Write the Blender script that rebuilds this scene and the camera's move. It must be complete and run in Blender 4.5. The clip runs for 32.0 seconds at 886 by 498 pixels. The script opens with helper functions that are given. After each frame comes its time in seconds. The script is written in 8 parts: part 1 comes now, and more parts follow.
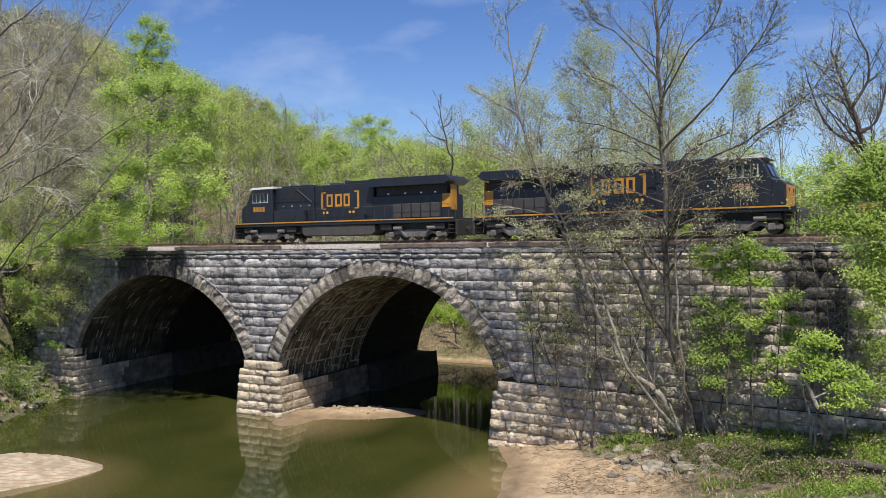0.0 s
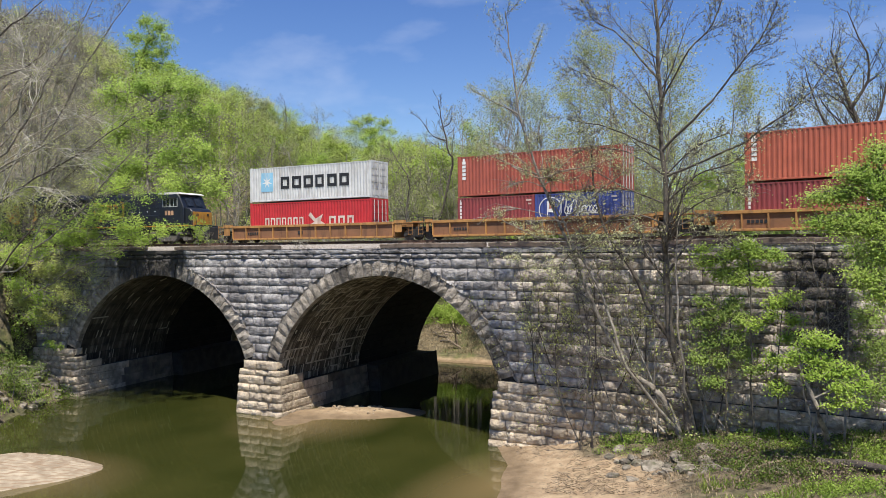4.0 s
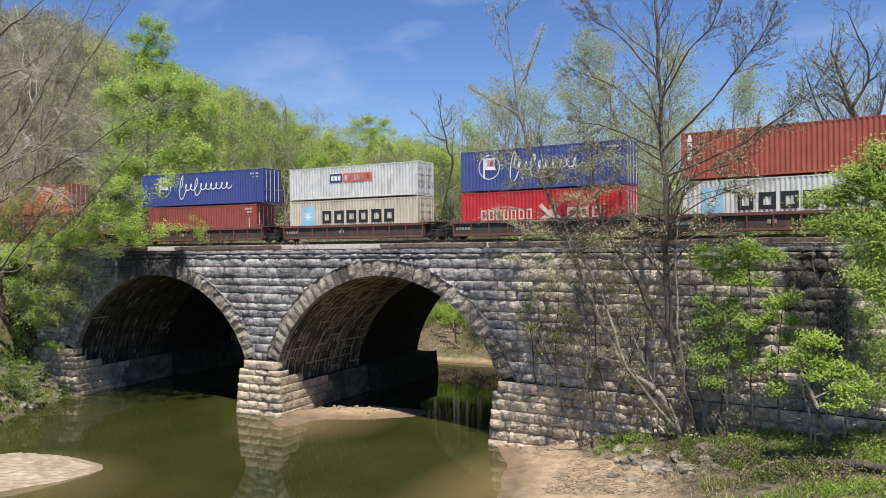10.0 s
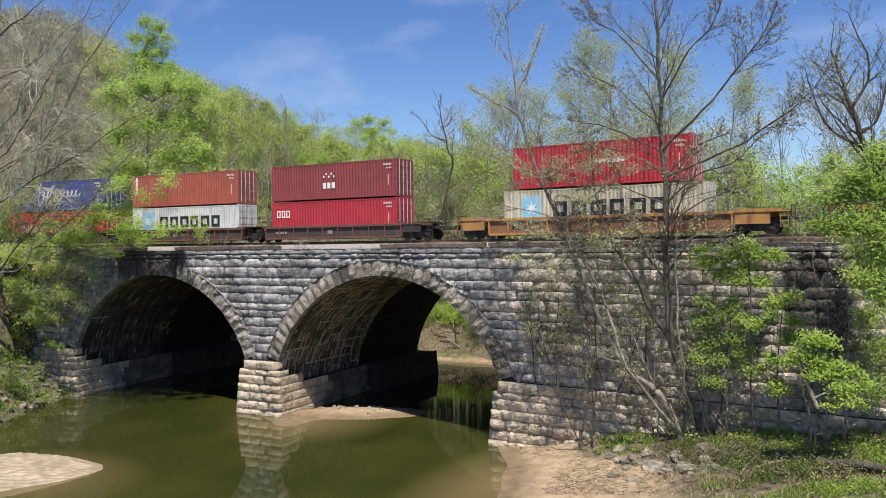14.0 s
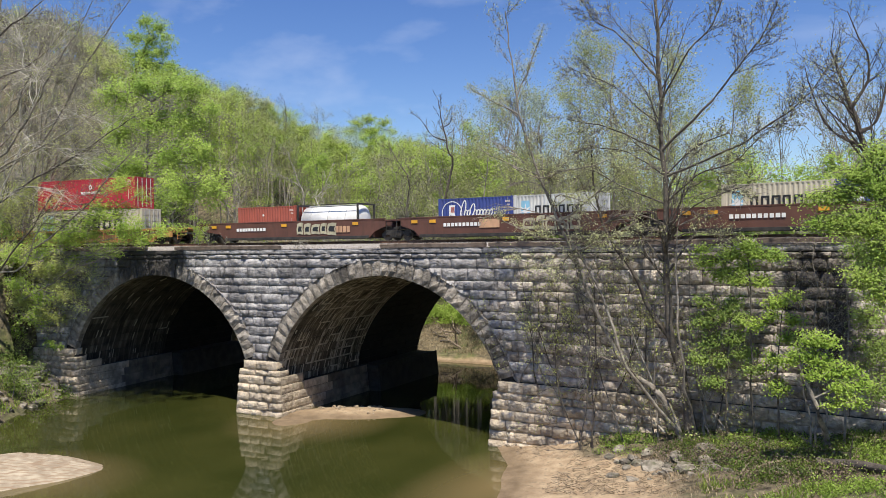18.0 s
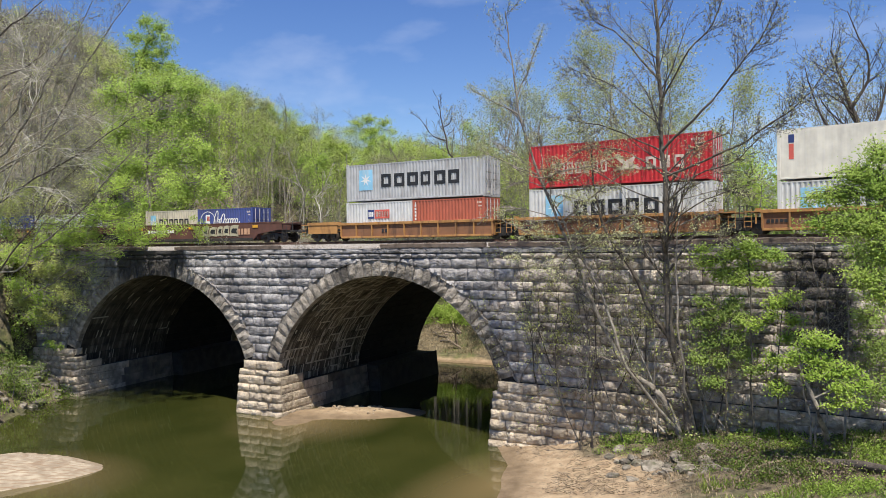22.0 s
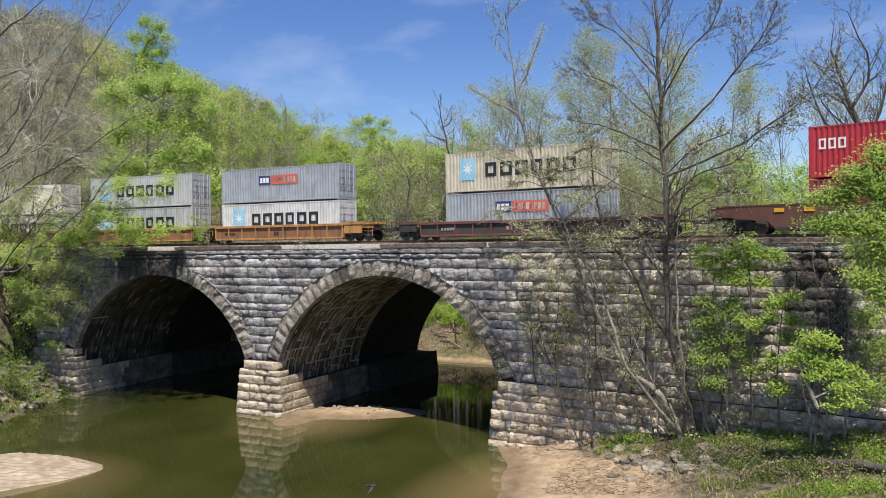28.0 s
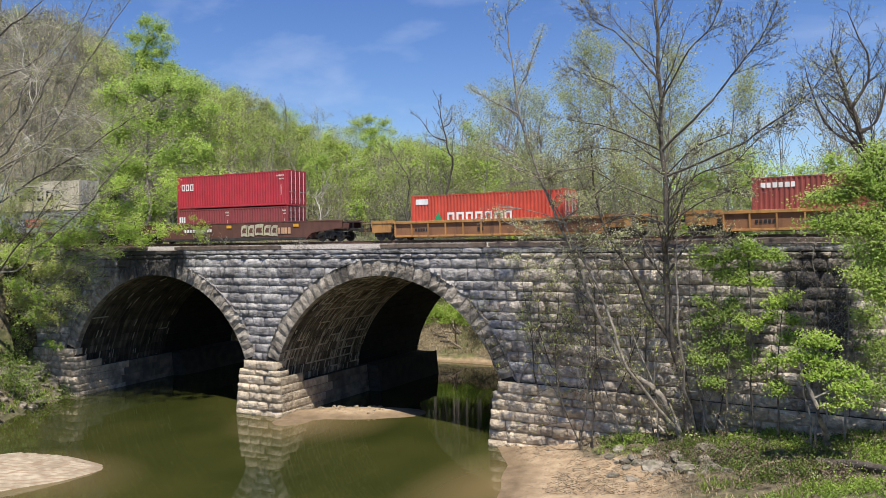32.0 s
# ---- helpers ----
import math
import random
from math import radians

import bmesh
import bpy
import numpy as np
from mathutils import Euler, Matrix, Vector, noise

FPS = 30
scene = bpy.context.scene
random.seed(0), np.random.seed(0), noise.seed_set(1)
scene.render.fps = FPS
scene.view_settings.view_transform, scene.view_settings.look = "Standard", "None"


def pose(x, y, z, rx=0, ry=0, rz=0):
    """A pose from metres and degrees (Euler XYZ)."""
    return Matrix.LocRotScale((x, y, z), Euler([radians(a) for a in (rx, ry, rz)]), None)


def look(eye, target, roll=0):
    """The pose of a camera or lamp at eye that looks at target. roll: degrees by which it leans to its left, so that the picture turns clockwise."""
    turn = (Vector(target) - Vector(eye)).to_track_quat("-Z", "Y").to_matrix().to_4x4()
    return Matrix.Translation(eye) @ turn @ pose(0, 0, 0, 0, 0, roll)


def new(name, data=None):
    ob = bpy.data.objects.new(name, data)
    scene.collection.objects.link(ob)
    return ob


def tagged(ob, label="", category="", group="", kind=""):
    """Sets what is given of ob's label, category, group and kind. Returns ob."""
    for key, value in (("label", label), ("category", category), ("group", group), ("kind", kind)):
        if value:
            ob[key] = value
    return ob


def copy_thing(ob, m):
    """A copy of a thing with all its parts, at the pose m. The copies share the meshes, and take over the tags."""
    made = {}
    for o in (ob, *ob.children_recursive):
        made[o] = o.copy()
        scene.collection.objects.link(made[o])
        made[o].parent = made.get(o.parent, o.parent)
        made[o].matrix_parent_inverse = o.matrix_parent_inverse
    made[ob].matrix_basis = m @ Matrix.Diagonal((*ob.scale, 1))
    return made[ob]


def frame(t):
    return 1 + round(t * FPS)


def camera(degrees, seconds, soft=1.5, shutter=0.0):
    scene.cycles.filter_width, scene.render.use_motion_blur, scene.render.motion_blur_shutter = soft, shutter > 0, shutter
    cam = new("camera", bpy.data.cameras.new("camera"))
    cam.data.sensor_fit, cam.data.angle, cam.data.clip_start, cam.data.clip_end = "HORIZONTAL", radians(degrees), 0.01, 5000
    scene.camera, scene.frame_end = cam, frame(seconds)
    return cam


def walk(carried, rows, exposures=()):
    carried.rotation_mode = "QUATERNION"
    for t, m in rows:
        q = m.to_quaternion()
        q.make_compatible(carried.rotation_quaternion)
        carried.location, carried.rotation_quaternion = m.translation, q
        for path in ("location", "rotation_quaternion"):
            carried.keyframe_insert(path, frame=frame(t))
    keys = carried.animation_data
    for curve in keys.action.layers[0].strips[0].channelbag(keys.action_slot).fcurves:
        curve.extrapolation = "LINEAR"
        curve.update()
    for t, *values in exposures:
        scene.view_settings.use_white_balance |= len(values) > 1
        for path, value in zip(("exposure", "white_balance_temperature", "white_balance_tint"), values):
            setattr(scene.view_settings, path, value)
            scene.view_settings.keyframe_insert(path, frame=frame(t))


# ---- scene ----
# ---------- camera ----------
EYE = Vector((0.0, 0.0, 13.5))
YAW, PITCH = 0.4873, -0.0061
cam = camera(59.2, 32.0, 0.6)
AIM = EYE + Vector((-math.sin(YAW) * math.cos(PITCH), math.cos(YAW) * math.cos(PITCH), math.sin(PITCH)))
walk(cam, [(0, look(EYE, AIM, -0.715)), (32, look(EYE, AIM, -0.715))], [(0, 0.36), (32, 0.36)])

# ---------- sky and sun ----------
TO_SUN = Vector((1.0, -1.75, 4.0)).normalized()
world = bpy.data.worlds.new("sky")
scene.world = world
world.use_nodes = True
wn, wl = world.node_tree.nodes, world.node_tree.links
sky = wn.new("ShaderNodeTexSky")
sky.sky_type, sky.sun_disc = "NISHITA", False
sky.sun_elevation = math.asin(TO_SUN.z)
sky.sun_rotation = math.atan2(TO_SUN.x, TO_SUN.y)
sky.air_density, sky.dust_density, sky.ozone_density = 1.0, 0.1, 3.0
wco = wn.new("ShaderNodeTexCoord")
wmap = wn.new("ShaderNodeMapping")
wmap.inputs["Scale"].default_value = (2.2, 6.0, 9.0)
wmap.inputs["Rotation"].default_value = (0.3, 0.5, 0.2)
wno = wn.new("ShaderNodeTexNoise")
wno.inputs["Scale"].default_value, wno.inputs["Detail"].default_value = 1.6, 7.0
wra = wn.new("ShaderNodeValToRGB")
wra.color_ramp.elements[0].position, wra.color_ramp.elements[1].position = 0.56, 0.9
wra.color_ramp.elements[1].color = (0.35, 0.35, 0.35, 1)
wmix = wn.new("ShaderNodeMixRGB")
wmix.inputs["Color2"].default_value = (6.9, 7.3, 8.3, 1)
wl.new(wco.outputs["Generated"], wmap.inputs["Vector"])
wl.new(wmap.outputs["Vector"], wno.inputs["Vector"])
wl.new(wno.outputs["Fac"], wra.inputs["Fac"])
wl.new(wra.outputs["Color"], wmix.inputs["Fac"])
whs = wn.new("ShaderNodeHueSaturation")
whs.inputs["Saturation"].default_value, whs.inputs["Value"].default_value = 1.24, 1.0
whs.inputs["Hue"].default_value = 0.516
wl.new(sky.outputs["Color"], whs.inputs["Color"])
wl.new(whs.outputs["Color"], wmix.inputs["Color1"])
wl.new(wmix.outputs["Color"], wn["Background"].inputs["Color"])
wn["Background"].inputs["Strength"].default_value = 0.102
sun_data = bpy.data.lights.new("sun", "SUN")
sun_data.energy, sun_data.angle, sun_data.color = 5.0, radians(0.53), (1.0, 0.93, 0.81)
sun = new("sun", sun_data)
sun.matrix_world = look((0, 0, 200), Vector((0, 0, 200)) - TO_SUN)

# ---------- materials ----------
MATS = {}


def lin(c):
    return tuple(c) + (1.0,)


def mat(name, a, b=None, rough=0.8, scale=2.0, bump=0.0, bump_scale=20.0, metal=0.0, c=None, stain=0.0, stain_scale=(0.5, 0.5, 0.5), per=0.0, trans=0.0, coord="Object", island=False):
    """A surface of two colours mixed by noise, with stains of colour c, fine relief and a random shade for each piece."""
    if name in MATS:
        return MATS[name]
    m = bpy.data.materials.new(name)
    MATS[name] = m
    m.use_nodes = True
    n, l = m.node_tree.nodes, m.node_tree.links
    bs = n["Principled BSDF"]
    bs.inputs["Roughness"].default_value, bs.inputs["Metallic"].default_value = rough, metal
    co = n.new("ShaderNodeTexCoord")
    src = co.outputs[coord] if coord in ("Object", "Generated") else n.new("ShaderNodeNewGeometry").outputs["Position"]
    no = n.new("ShaderNodeTexNoise")
    no.inputs["Scale"].default_value, no.inputs["Detail"].default_value = scale, 6.0
    l.new(src, no.inputs["Vector"])
    ra = n.new("ShaderNodeValToRGB")
    ra.color_ramp.elements[0].position, ra.color_ramp.elements[1].position = 0.32, 0.68
    ra.color_ramp.elements[0].color, ra.color_ramp.elements[1].color = lin(a), lin(b or a)
    l.new(no.outputs["Fac"], ra.inputs["Fac"])
    col = ra.outputs["Color"]
    if stain:
        mp = n.new("ShaderNodeMapping")
        mp.inputs["Scale"].default_value = stain_scale
        sn = n.new("ShaderNodeTexNoise")
        sn.inputs["Scale"].default_value, sn.inputs["Detail"].default_value = 1.0, 8.0
        sr = n.new("ShaderNodeValToRGB")
        sr.color_ramp.elements[0].position, sr.color_ramp.elements[1].position = 0.5, 0.68
        sr.color_ramp.elements[1].color = (stain, stain, stain, 1)
        mx = n.new("ShaderNodeMixRGB")
        mx.inputs["Color2"].default_value = lin(c)
        l.new(src, mp.inputs["Vector"])
        l.new(mp.outputs["Vector"], sn.inputs["Vector"])
        l.new(sn.outputs["Fac"], sr.inputs["Fac"])
        l.new(sr.outputs["Color"], mx.inputs["Fac"])
        l.new(col, mx.inputs["Color1"])
        col = mx.outputs["Color"]
    if per:
        if island:
            rnd = n.new("ShaderNodeNewGeometry").outputs["Random Per Island"]
        else:
            rnd = n.new("ShaderNodeObjectInfo").outputs["Random"]
        mr = n.new("ShaderNodeMapRange")
        mr.inputs["To Min"].default_value, mr.inputs["To Max"].default_value = 1 - per, 1 + per
        hs = n.new("ShaderNodeHueSaturation")
        l.new(rnd, mr.inputs["Value"])
        l.new(mr.outputs["Result"], hs.inputs["Value"])
        l.new(col, hs.inputs["Color"])
        col = hs.outputs["Color"]
    l.new(col, bs.inputs["Base Color"])
    if bump:
        bn = n.new("ShaderNodeTexNoise")
        bn.inputs["Scale"].default_value, bn.inputs["Detail"].default_value = bump_scale, 5.0
        bu = n.new("ShaderNodeBump")
        bu.inputs["Strength"].default_value, bu.inputs["Distance"].default_value = min(1.0, bump), 0.05 * max(1.0, bump)
        l.new(src, bn.inputs["Vector"])
        l.new(bn.outputs["Fac"], bu.inputs["Height"])
        l.new(bu.outputs["Normal"], bs.inputs["Normal"])
    if trans:
        tr = n.new("ShaderNodeBsdfTranslucent")
        ms = n.new("ShaderNodeMixShader")
        ms.inputs["Fac"].default_value = trans
        l.new(col, tr.inputs["Color"])
        l.new(bs.outputs["BSDF"], ms.inputs[1])
        l.new(tr.outputs["BSDF"], ms.inputs[2])
        l.new(ms.outputs["Shader"], n["Material Output"].inputs["Surface"])
    return m


def paint(name, c, dirt=0.35, rough=0.5, rust=(0.10, 0.055, 0.035)):
    """Weathered paint on steel, with streaks of dirt."""
    return mat(name, [v * 0.86 for v in c], [min(1, v * 1.1) for v in c], rough, 1.2, 0.06, 14.0, c=rust, stain=dirt, stain_scale=(2.6, 2.6, 0.55))


STONE = mat("weathered limestone", (0.195, 0.184, 0.18), (0.45, 0.43, 0.42), 0.9, 2.4, 3.2, 6.0, c=(0.06, 0.056, 0.06), stain=0.65, stain_scale=(0.55, 0.55, 0.22), per=0.26, coord="World")
STONE_LOW = mat("washed limestone", (0.38, 0.31, 0.225), (0.68, 0.57, 0.43), 0.9, 2.4, 3.6, 6.0, c=(0.13, 0.11, 0.09), stain=0.5, stain_scale=(0.7, 0.7, 0.5), per=0.2, coord="World")
STONE_EAST = mat("brown weathered limestone", (0.31, 0.268, 0.228), (0.66, 0.58, 0.50), 0.9, 2.4, 3.4, 6.0, c=(0.075, 0.062, 0.054), stain=0.6, stain_scale=(0.6, 0.6, 0.3), per=0.28, coord="World")
RING = mat("arch stone", (0.17, 0.148, 0.12), (0.40, 0.355, 0.30), 0.9, 2.6, 2.4, 7.0, c=(0.035, 0.032, 0.03), stain=0.85, stain_scale=(0.5, 0.5, 0.35), per=0.25, coord="World")
MORTAR = mat("dark mortar", (0.018, 0.017, 0.016), (0.05, 0.046, 0.042), 0.95, 3.0, 0.5, 9.0)
# Near-black colour puts the shade deep under the arches into the stone.
VAULT_REAR = mat("rear vault stone darkened for shade", (0.005, 0.005, 0.005), (0.016, 0.014, 0.012), 0.95, 1.1, 0.7, 6.0, per=0.3, coord="World", island=True)
# Vault browns are darkened for the shade inside, the west arch most.
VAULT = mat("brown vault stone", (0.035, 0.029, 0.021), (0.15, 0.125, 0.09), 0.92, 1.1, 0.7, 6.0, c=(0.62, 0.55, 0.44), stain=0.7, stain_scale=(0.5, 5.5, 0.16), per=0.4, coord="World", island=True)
VAULT_WEST = mat("brown vault stone darkened for shade", (0.024, 0.02, 0.015), (0.085, 0.07, 0.052), 0.92, 1.1, 0.7, 6.0, c=(0.30, 0.26, 0.20), stain=0.5, stain_scale=(0.5, 4.0, 0.16), per=0.4, coord="World", island=True)
BALLAST = mat("ballast gravel", (0.19, 0.17, 0.15), (0.42, 0.39, 0.36), 0.95, 9.0, 1.0, 26.0)
TIE = mat("old tie timber", (0.075, 0.055, 0.042), (0.16, 0.125, 0.10), 0.9, 2.5, 0.7, 18.0, per=0.25)
RAIL = mat("rusty rail steel", (0.10, 0.055, 0.035), (0.20, 0.12, 0.085), 0.6, 4.0, 0.2, 30.0, metal=0.4)
BARK = mat("grey bark", (0.13, 0.11, 0.088), (0.35, 0.315, 0.265), 0.95, 3.0, 0.9, 14.0)
BARK_MID = mat("brown-grey bark", (0.06, 0.051, 0.041), (0.175, 0.153, 0.125), 0.95, 3.0, 0.9, 14.0)
BARK_DARK = mat("dark bark", (0.045, 0.037, 0.030), (0.13, 0.11, 0.09), 0.95, 3.0, 0.9, 14.0)
BARK_PALE = mat("pale bark", (0.165, 0.15, 0.115), (0.40, 0.372, 0.30), 0.95, 2.0, 0.7, 12.0)
ROCK = mat("bank rock", (0.10, 0.085, 0.066), (0.36, 0.32, 0.26), 0.9, 2.2, 2.0, 5.0, c=(0.055, 0.06, 0.025), stain=0.85, stain_scale=(1.5, 1.5, 1.5), per=0.3, coord="World")
SLAB = mat("sandy slab", (0.27, 0.215, 0.15), (0.46, 0.39, 0.285), 0.9, 1.4, 0.8, 7.0, c=(0.25, 0.175, 0.11), stain=0.8, stain_scale=(0.35, 0.8, 11.0))
sn_, sl_ = SLAB.node_tree.nodes, SLAB.node_tree.links
sw_ = sn_.new("ShaderNodeTexWave")
sw_.inputs["Scale"].default_value, sw_.inputs["Distortion"].default_value, sw_.inputs["Detail"].default_value, sw_.inputs["Detail Scale"].default_value = 1.15, 4.0, 4.0, 0.8
smp_ = sn_.new("ShaderNodeMapping")
smp_.inputs["Rotation"].default_value = (0, 0, radians(37))
sra_ = sn_.new("ShaderNodeValToRGB")
sra_.color_ramp.elements[0].position, sra_.color_ramp.elements[1].position = 0.80, 0.97
sra_.color_ramp.elements[1].color = (0.75, 0.75, 0.75, 1)
smx_ = sn_.new("ShaderNodeMixRGB")
smx_.inputs["Color2"].default_value = (0.26, 0.175, 0.105, 1)
sl_.new(sn_.new("ShaderNodeNewGeometry").outputs["Position"], smp_.inputs["Vector"])
sl_.new(smp_.outputs["Vector"], sw_.inputs["Vector"])
sl_.new(sw_.outputs["Fac"], sra_.inputs["Fac"])
sl_.new(sra_.outputs["Color"], smx_.inputs["Fac"])
sl_.new(sn_["Principled BSDF"].inputs["Base Color"].links[0].from_socket, smx_.inputs["Color1"])
sl_.new(smx_.outputs["Color"], sn_["Principled BSDF"].inputs["Base Color"])
LIME = mat("lime crust", (0.24, 0.21, 0.16), (0.60, 0.54, 0.43), 0.95, 3.0, 0.6, 12.0, coord="World")
DRIFT = mat("driftwood", (0.14, 0.10, 0.075), (0.34, 0.28, 0.22), 0.9, 3.0, 0.6, 15.0)
LEAF = mat("fresh leaf", (0.215, 0.34, 0.045), (0.41, 0.53, 0.11), 0.7, 0.4, per=0.2, trans=0.42, island=True)
LEAF_MID = mat("mid green leaf", (0.18, 0.28, 0.05), (0.35, 0.45, 0.11), 0.7, 0.5, per=0.22, trans=0.4, island=True)
LEAF_LIME = mat("lime leaf", (0.26, 0.395, 0.05), (0.45, 0.58, 0.11), 0.7, 0.5, per=0.2, trans=0.42, island=True)
LEAF_BUD = mat("budding leaf", (0.34, 0.39, 0.11), (0.58, 0.62, 0.23), 0.7, 0.5, per=0.2, trans=0.48, island=True)
# Dark copy of the leaf greens; shade on the banks is in its colour.
LEAF_DARK = mat("leaf darkened for shade", (0.085, 0.14, 0.02), (0.19, 0.26, 0.045), 0.6, 0.5, per=0.4, trans=0.3, island=True)
BLEACHED = mat("bleached bark", (0.36, 0.335, 0.28), (0.62, 0.58, 0.50), 0.95, 2.0, 0.7, 12.0)
TWIG = mat("twig", (0.175, 0.16, 0.125), (0.42, 0.395, 0.325), 0.95, 2.0)
HILL_GREEN = mat("hillside green", (0.22, 0.325, 0.042), (0.42, 0.52, 0.105), 0.8, 0.07, per=0.14, trans=0.32, island=True, coord="World")
HILL_OLIVE = mat("hillside olive", (0.22, 0.25, 0.09), (0.40, 0.415, 0.185), 0.8, 0.06, per=0.14, trans=0.32, island=True, coord="World")
BUD_PALE = mat("pale spring bud", (0.40, 0.43, 0.19), (0.64, 0.65, 0.37), 0.7, 0.6, per=0.2, trans=0.35, island=True)
# Same stone as the footing fronts, darker for the shade under the arches.
FOOT_IN = mat("inner footing stone darkened for shade", (0.125, 0.105, 0.08), (0.28, 0.235, 0.18), 0.92, 1.3, 0.8, 7.0, c=(0.05, 0.045, 0.04), stain=0.6, stain_scale=(0.5, 0.5, 0.4), per=0.25, coord="World")
# Rear footing goes darker still, its shade carried by the colour.
FOOT_REAR = mat("rear footing stone darkened for shade", (0.018, 0.016, 0.014), (0.05, 0.043, 0.036), 0.92, 1.3, 0.8, 7.0, per=0.25, coord="World")
GRASS = mat("bank grass", (0.10, 0.17, 0.02), (0.28, 0.36, 0.06), 0.8, 0.35, per=0.35, trans=0.3, island=True)
BRUSH = mat("dead brush", (0.10, 0.075, 0.05), (0.26, 0.205, 0.14), 0.9, 1.0, per=0.4, island=True)
DRY = mat("dry stalk", (0.22, 0.17, 0.10), (0.40, 0.33, 0.21), 0.9, 1.0, per=0.3, island=True)



def stain_and_shadow(m, spots):
    """Black water stains running down the wall, and a tree's shadow put into the colour: each is (x, z, half width,
    half height).
    """
    n, l = m.node_tree.nodes, m.node_tree.links
    bs = n["Principled BSDF"]
    col = bs.inputs["Base Color"].links[0].from_socket
    pos = n.new("ShaderNodeNewGeometry").outputs["Position"]
    mp = n.new("ShaderNodeMapping")
    mp.inputs["Scale"].default_value = (1.7, 1.7, 0.25)
    no = n.new("ShaderNodeTexNoise")
    no.inputs["Scale"].default_value, no.inputs["Detail"].default_value = 1.0, 7.0
    l.new(pos, mp.inputs["Vector"])
    l.new(mp.outputs["Vector"], no.inputs["Vector"])
    for x, z, rx, rz in spots:
        mq = n.new("ShaderNodeMapping")
        mq.inputs["Location"].default_value = (-x / rx, 0, -z / rz)
        mq.inputs["Scale"].default_value = (1 / rx, 0, 1 / rz)
        gr = n.new("ShaderNodeTexGradient")
        gr.gradient_type = "SPHERICAL"
        ad = n.new("ShaderNodeMath")
        ad.operation = "ADD"
        ra = n.new("ShaderNodeValToRGB")
        ra.color_ramp.elements[0].position, ra.color_ramp.elements[1].position = 0.72, 1.05
        ra.color_ramp.elements[1].color = (0.9, 0.9, 0.9, 1)
        mx = n.new("ShaderNodeMixRGB")
        mx.inputs["Color2"].default_value = (0.028, 0.026, 0.026, 1)
        l.new(pos, mq.inputs["Vector"])
        l.new(mq.outputs["Vector"], gr.inputs["Vector"])
        l.new(gr.outputs["Fac"], ad.inputs[0])
        l.new(no.outputs["Fac"], ad.inputs[1])
        l.new(ad.outputs["Value"], ra.inputs["Fac"])
        l.new(ra.outputs["Color"], mx.inputs["Fac"])
        l.new(col, mx.inputs["Color1"])
        col = mx.outputs["Color"]
    l.new(col, bs.inputs["Base Color"])


# The west patch is stain; the east one also paints the tree's shadow.
for stone_ in (STONE, STONE_EAST, RING):
    stain_and_shadow(stone_, [(-54.5, 12.4, 6.5, 3.2), (-1.8, 9.5, 2.6, 6.0)])

# ground: leaf litter, grass and sand
GROUND = bpy.data.materials.new("river bank soil")
GROUND.use_nodes = True
gn, gl = GROUND.node_tree.nodes, GROUND.node_tree.links
gb = gn["Principled BSDF"]
gb.inputs["Roughness"].default_value = 0.95
gpos = gn.new("ShaderNodeNewGeometry").outputs["Position"]


def gnoise(scale, detail=6.0):
    q = gn.new("ShaderNodeTexNoise")
    q.inputs["Scale"].default_value, q.inputs["Detail"].default_value = scale, detail
    gl.new(gpos, q.inputs["Vector"])
    return q.outputs["Fac"]


def gramp(src, p0, c0, p1, c1):
    q = gn.new("ShaderNodeValToRGB")
    q.color_ramp.elements[0].position, q.color_ramp.elements[1].position = p0, p1
    q.color_ramp.elements[0].color, q.color_ramp.elements[1].color = lin(c0), lin(c1)
    gl.new(src, q.inputs["Fac"])
    return q.outputs["Color"]


def gmix(fac, a, b):
    q = gn.new("ShaderNodeMixRGB")
    gl.new(fac, q.inputs["Fac"])
    gl.new(a, q.inputs["Color1"])
    gl.new(b, q.inputs["Color2"])
    return q.outputs["Color"]


sand = gramp(gnoise(1.6), 0.35, (0.29, 0.205, 0.125), 0.65, (0.45, 0.34, 0.22))
sand = gmix(gramp(gnoise(3.2, 9.0), 0.54, (0, 0, 0), 0.66, (0.8, 0.8, 0.8)), sand, gramp(gnoise(9.0), 0.3, (0.13, 0.10, 0.06), 0.7, (0.24, 0.19, 0.12)))
litter = gramp(gnoise(2.2), 0.35, (0.055, 0.045, 0.028), 0.65, (0.20, 0.165, 0.10))
green = gramp(gnoise(1.8), 0.35, (0.035, 0.05, 0.012), 0.65, (0.12, 0.14, 0.035))
soil = gmix(gramp(gnoise(0.22), 0.50, (0, 0, 0), 0.66, (1, 1, 1)), litter, green)
gsep = gn.new("ShaderNodeSeparateXYZ")
gl.new(gpos, gsep.inputs["Vector"])
gadd = gn.new("ShaderNodeMath")
gadd.operation = "MULTIPLY_ADD"
gadd.inputs[1].default_value = 1.6
gl.new(gnoise(0.35), gadd.inputs[0])
gfar = gn.new("ShaderNodeMapRange")
gfar.inputs["From Min"].default_value, gfar.inputs["From Max"].default_value = 60.0, 66.0
gfar.inputs["To Min"].default_value, gfar.inputs["To Max"].default_value = 0.0, -0.7
gl.new(gsep.outputs["Y"], gfar.inputs["Value"])
gsub = gn.new("ShaderNodeMath")
gsub.operation = "SUBTRACT"
gl.new(gsep.outputs["Z"], gsub.inputs[0])
gl.new(gfar.outputs["Result"], gsub.inputs[1])
gl.new(gsub.outputs["Value"], gadd.inputs[2])
low = gn.new("ShaderNodeMapRange")
low.inputs["From Min"].default_value, low.inputs["From Max"].default_value = 1.75, 2.15
gl.new(gadd.outputs["Value"], low.inputs["Value"])
east = gn.new("ShaderNodeMapRange")
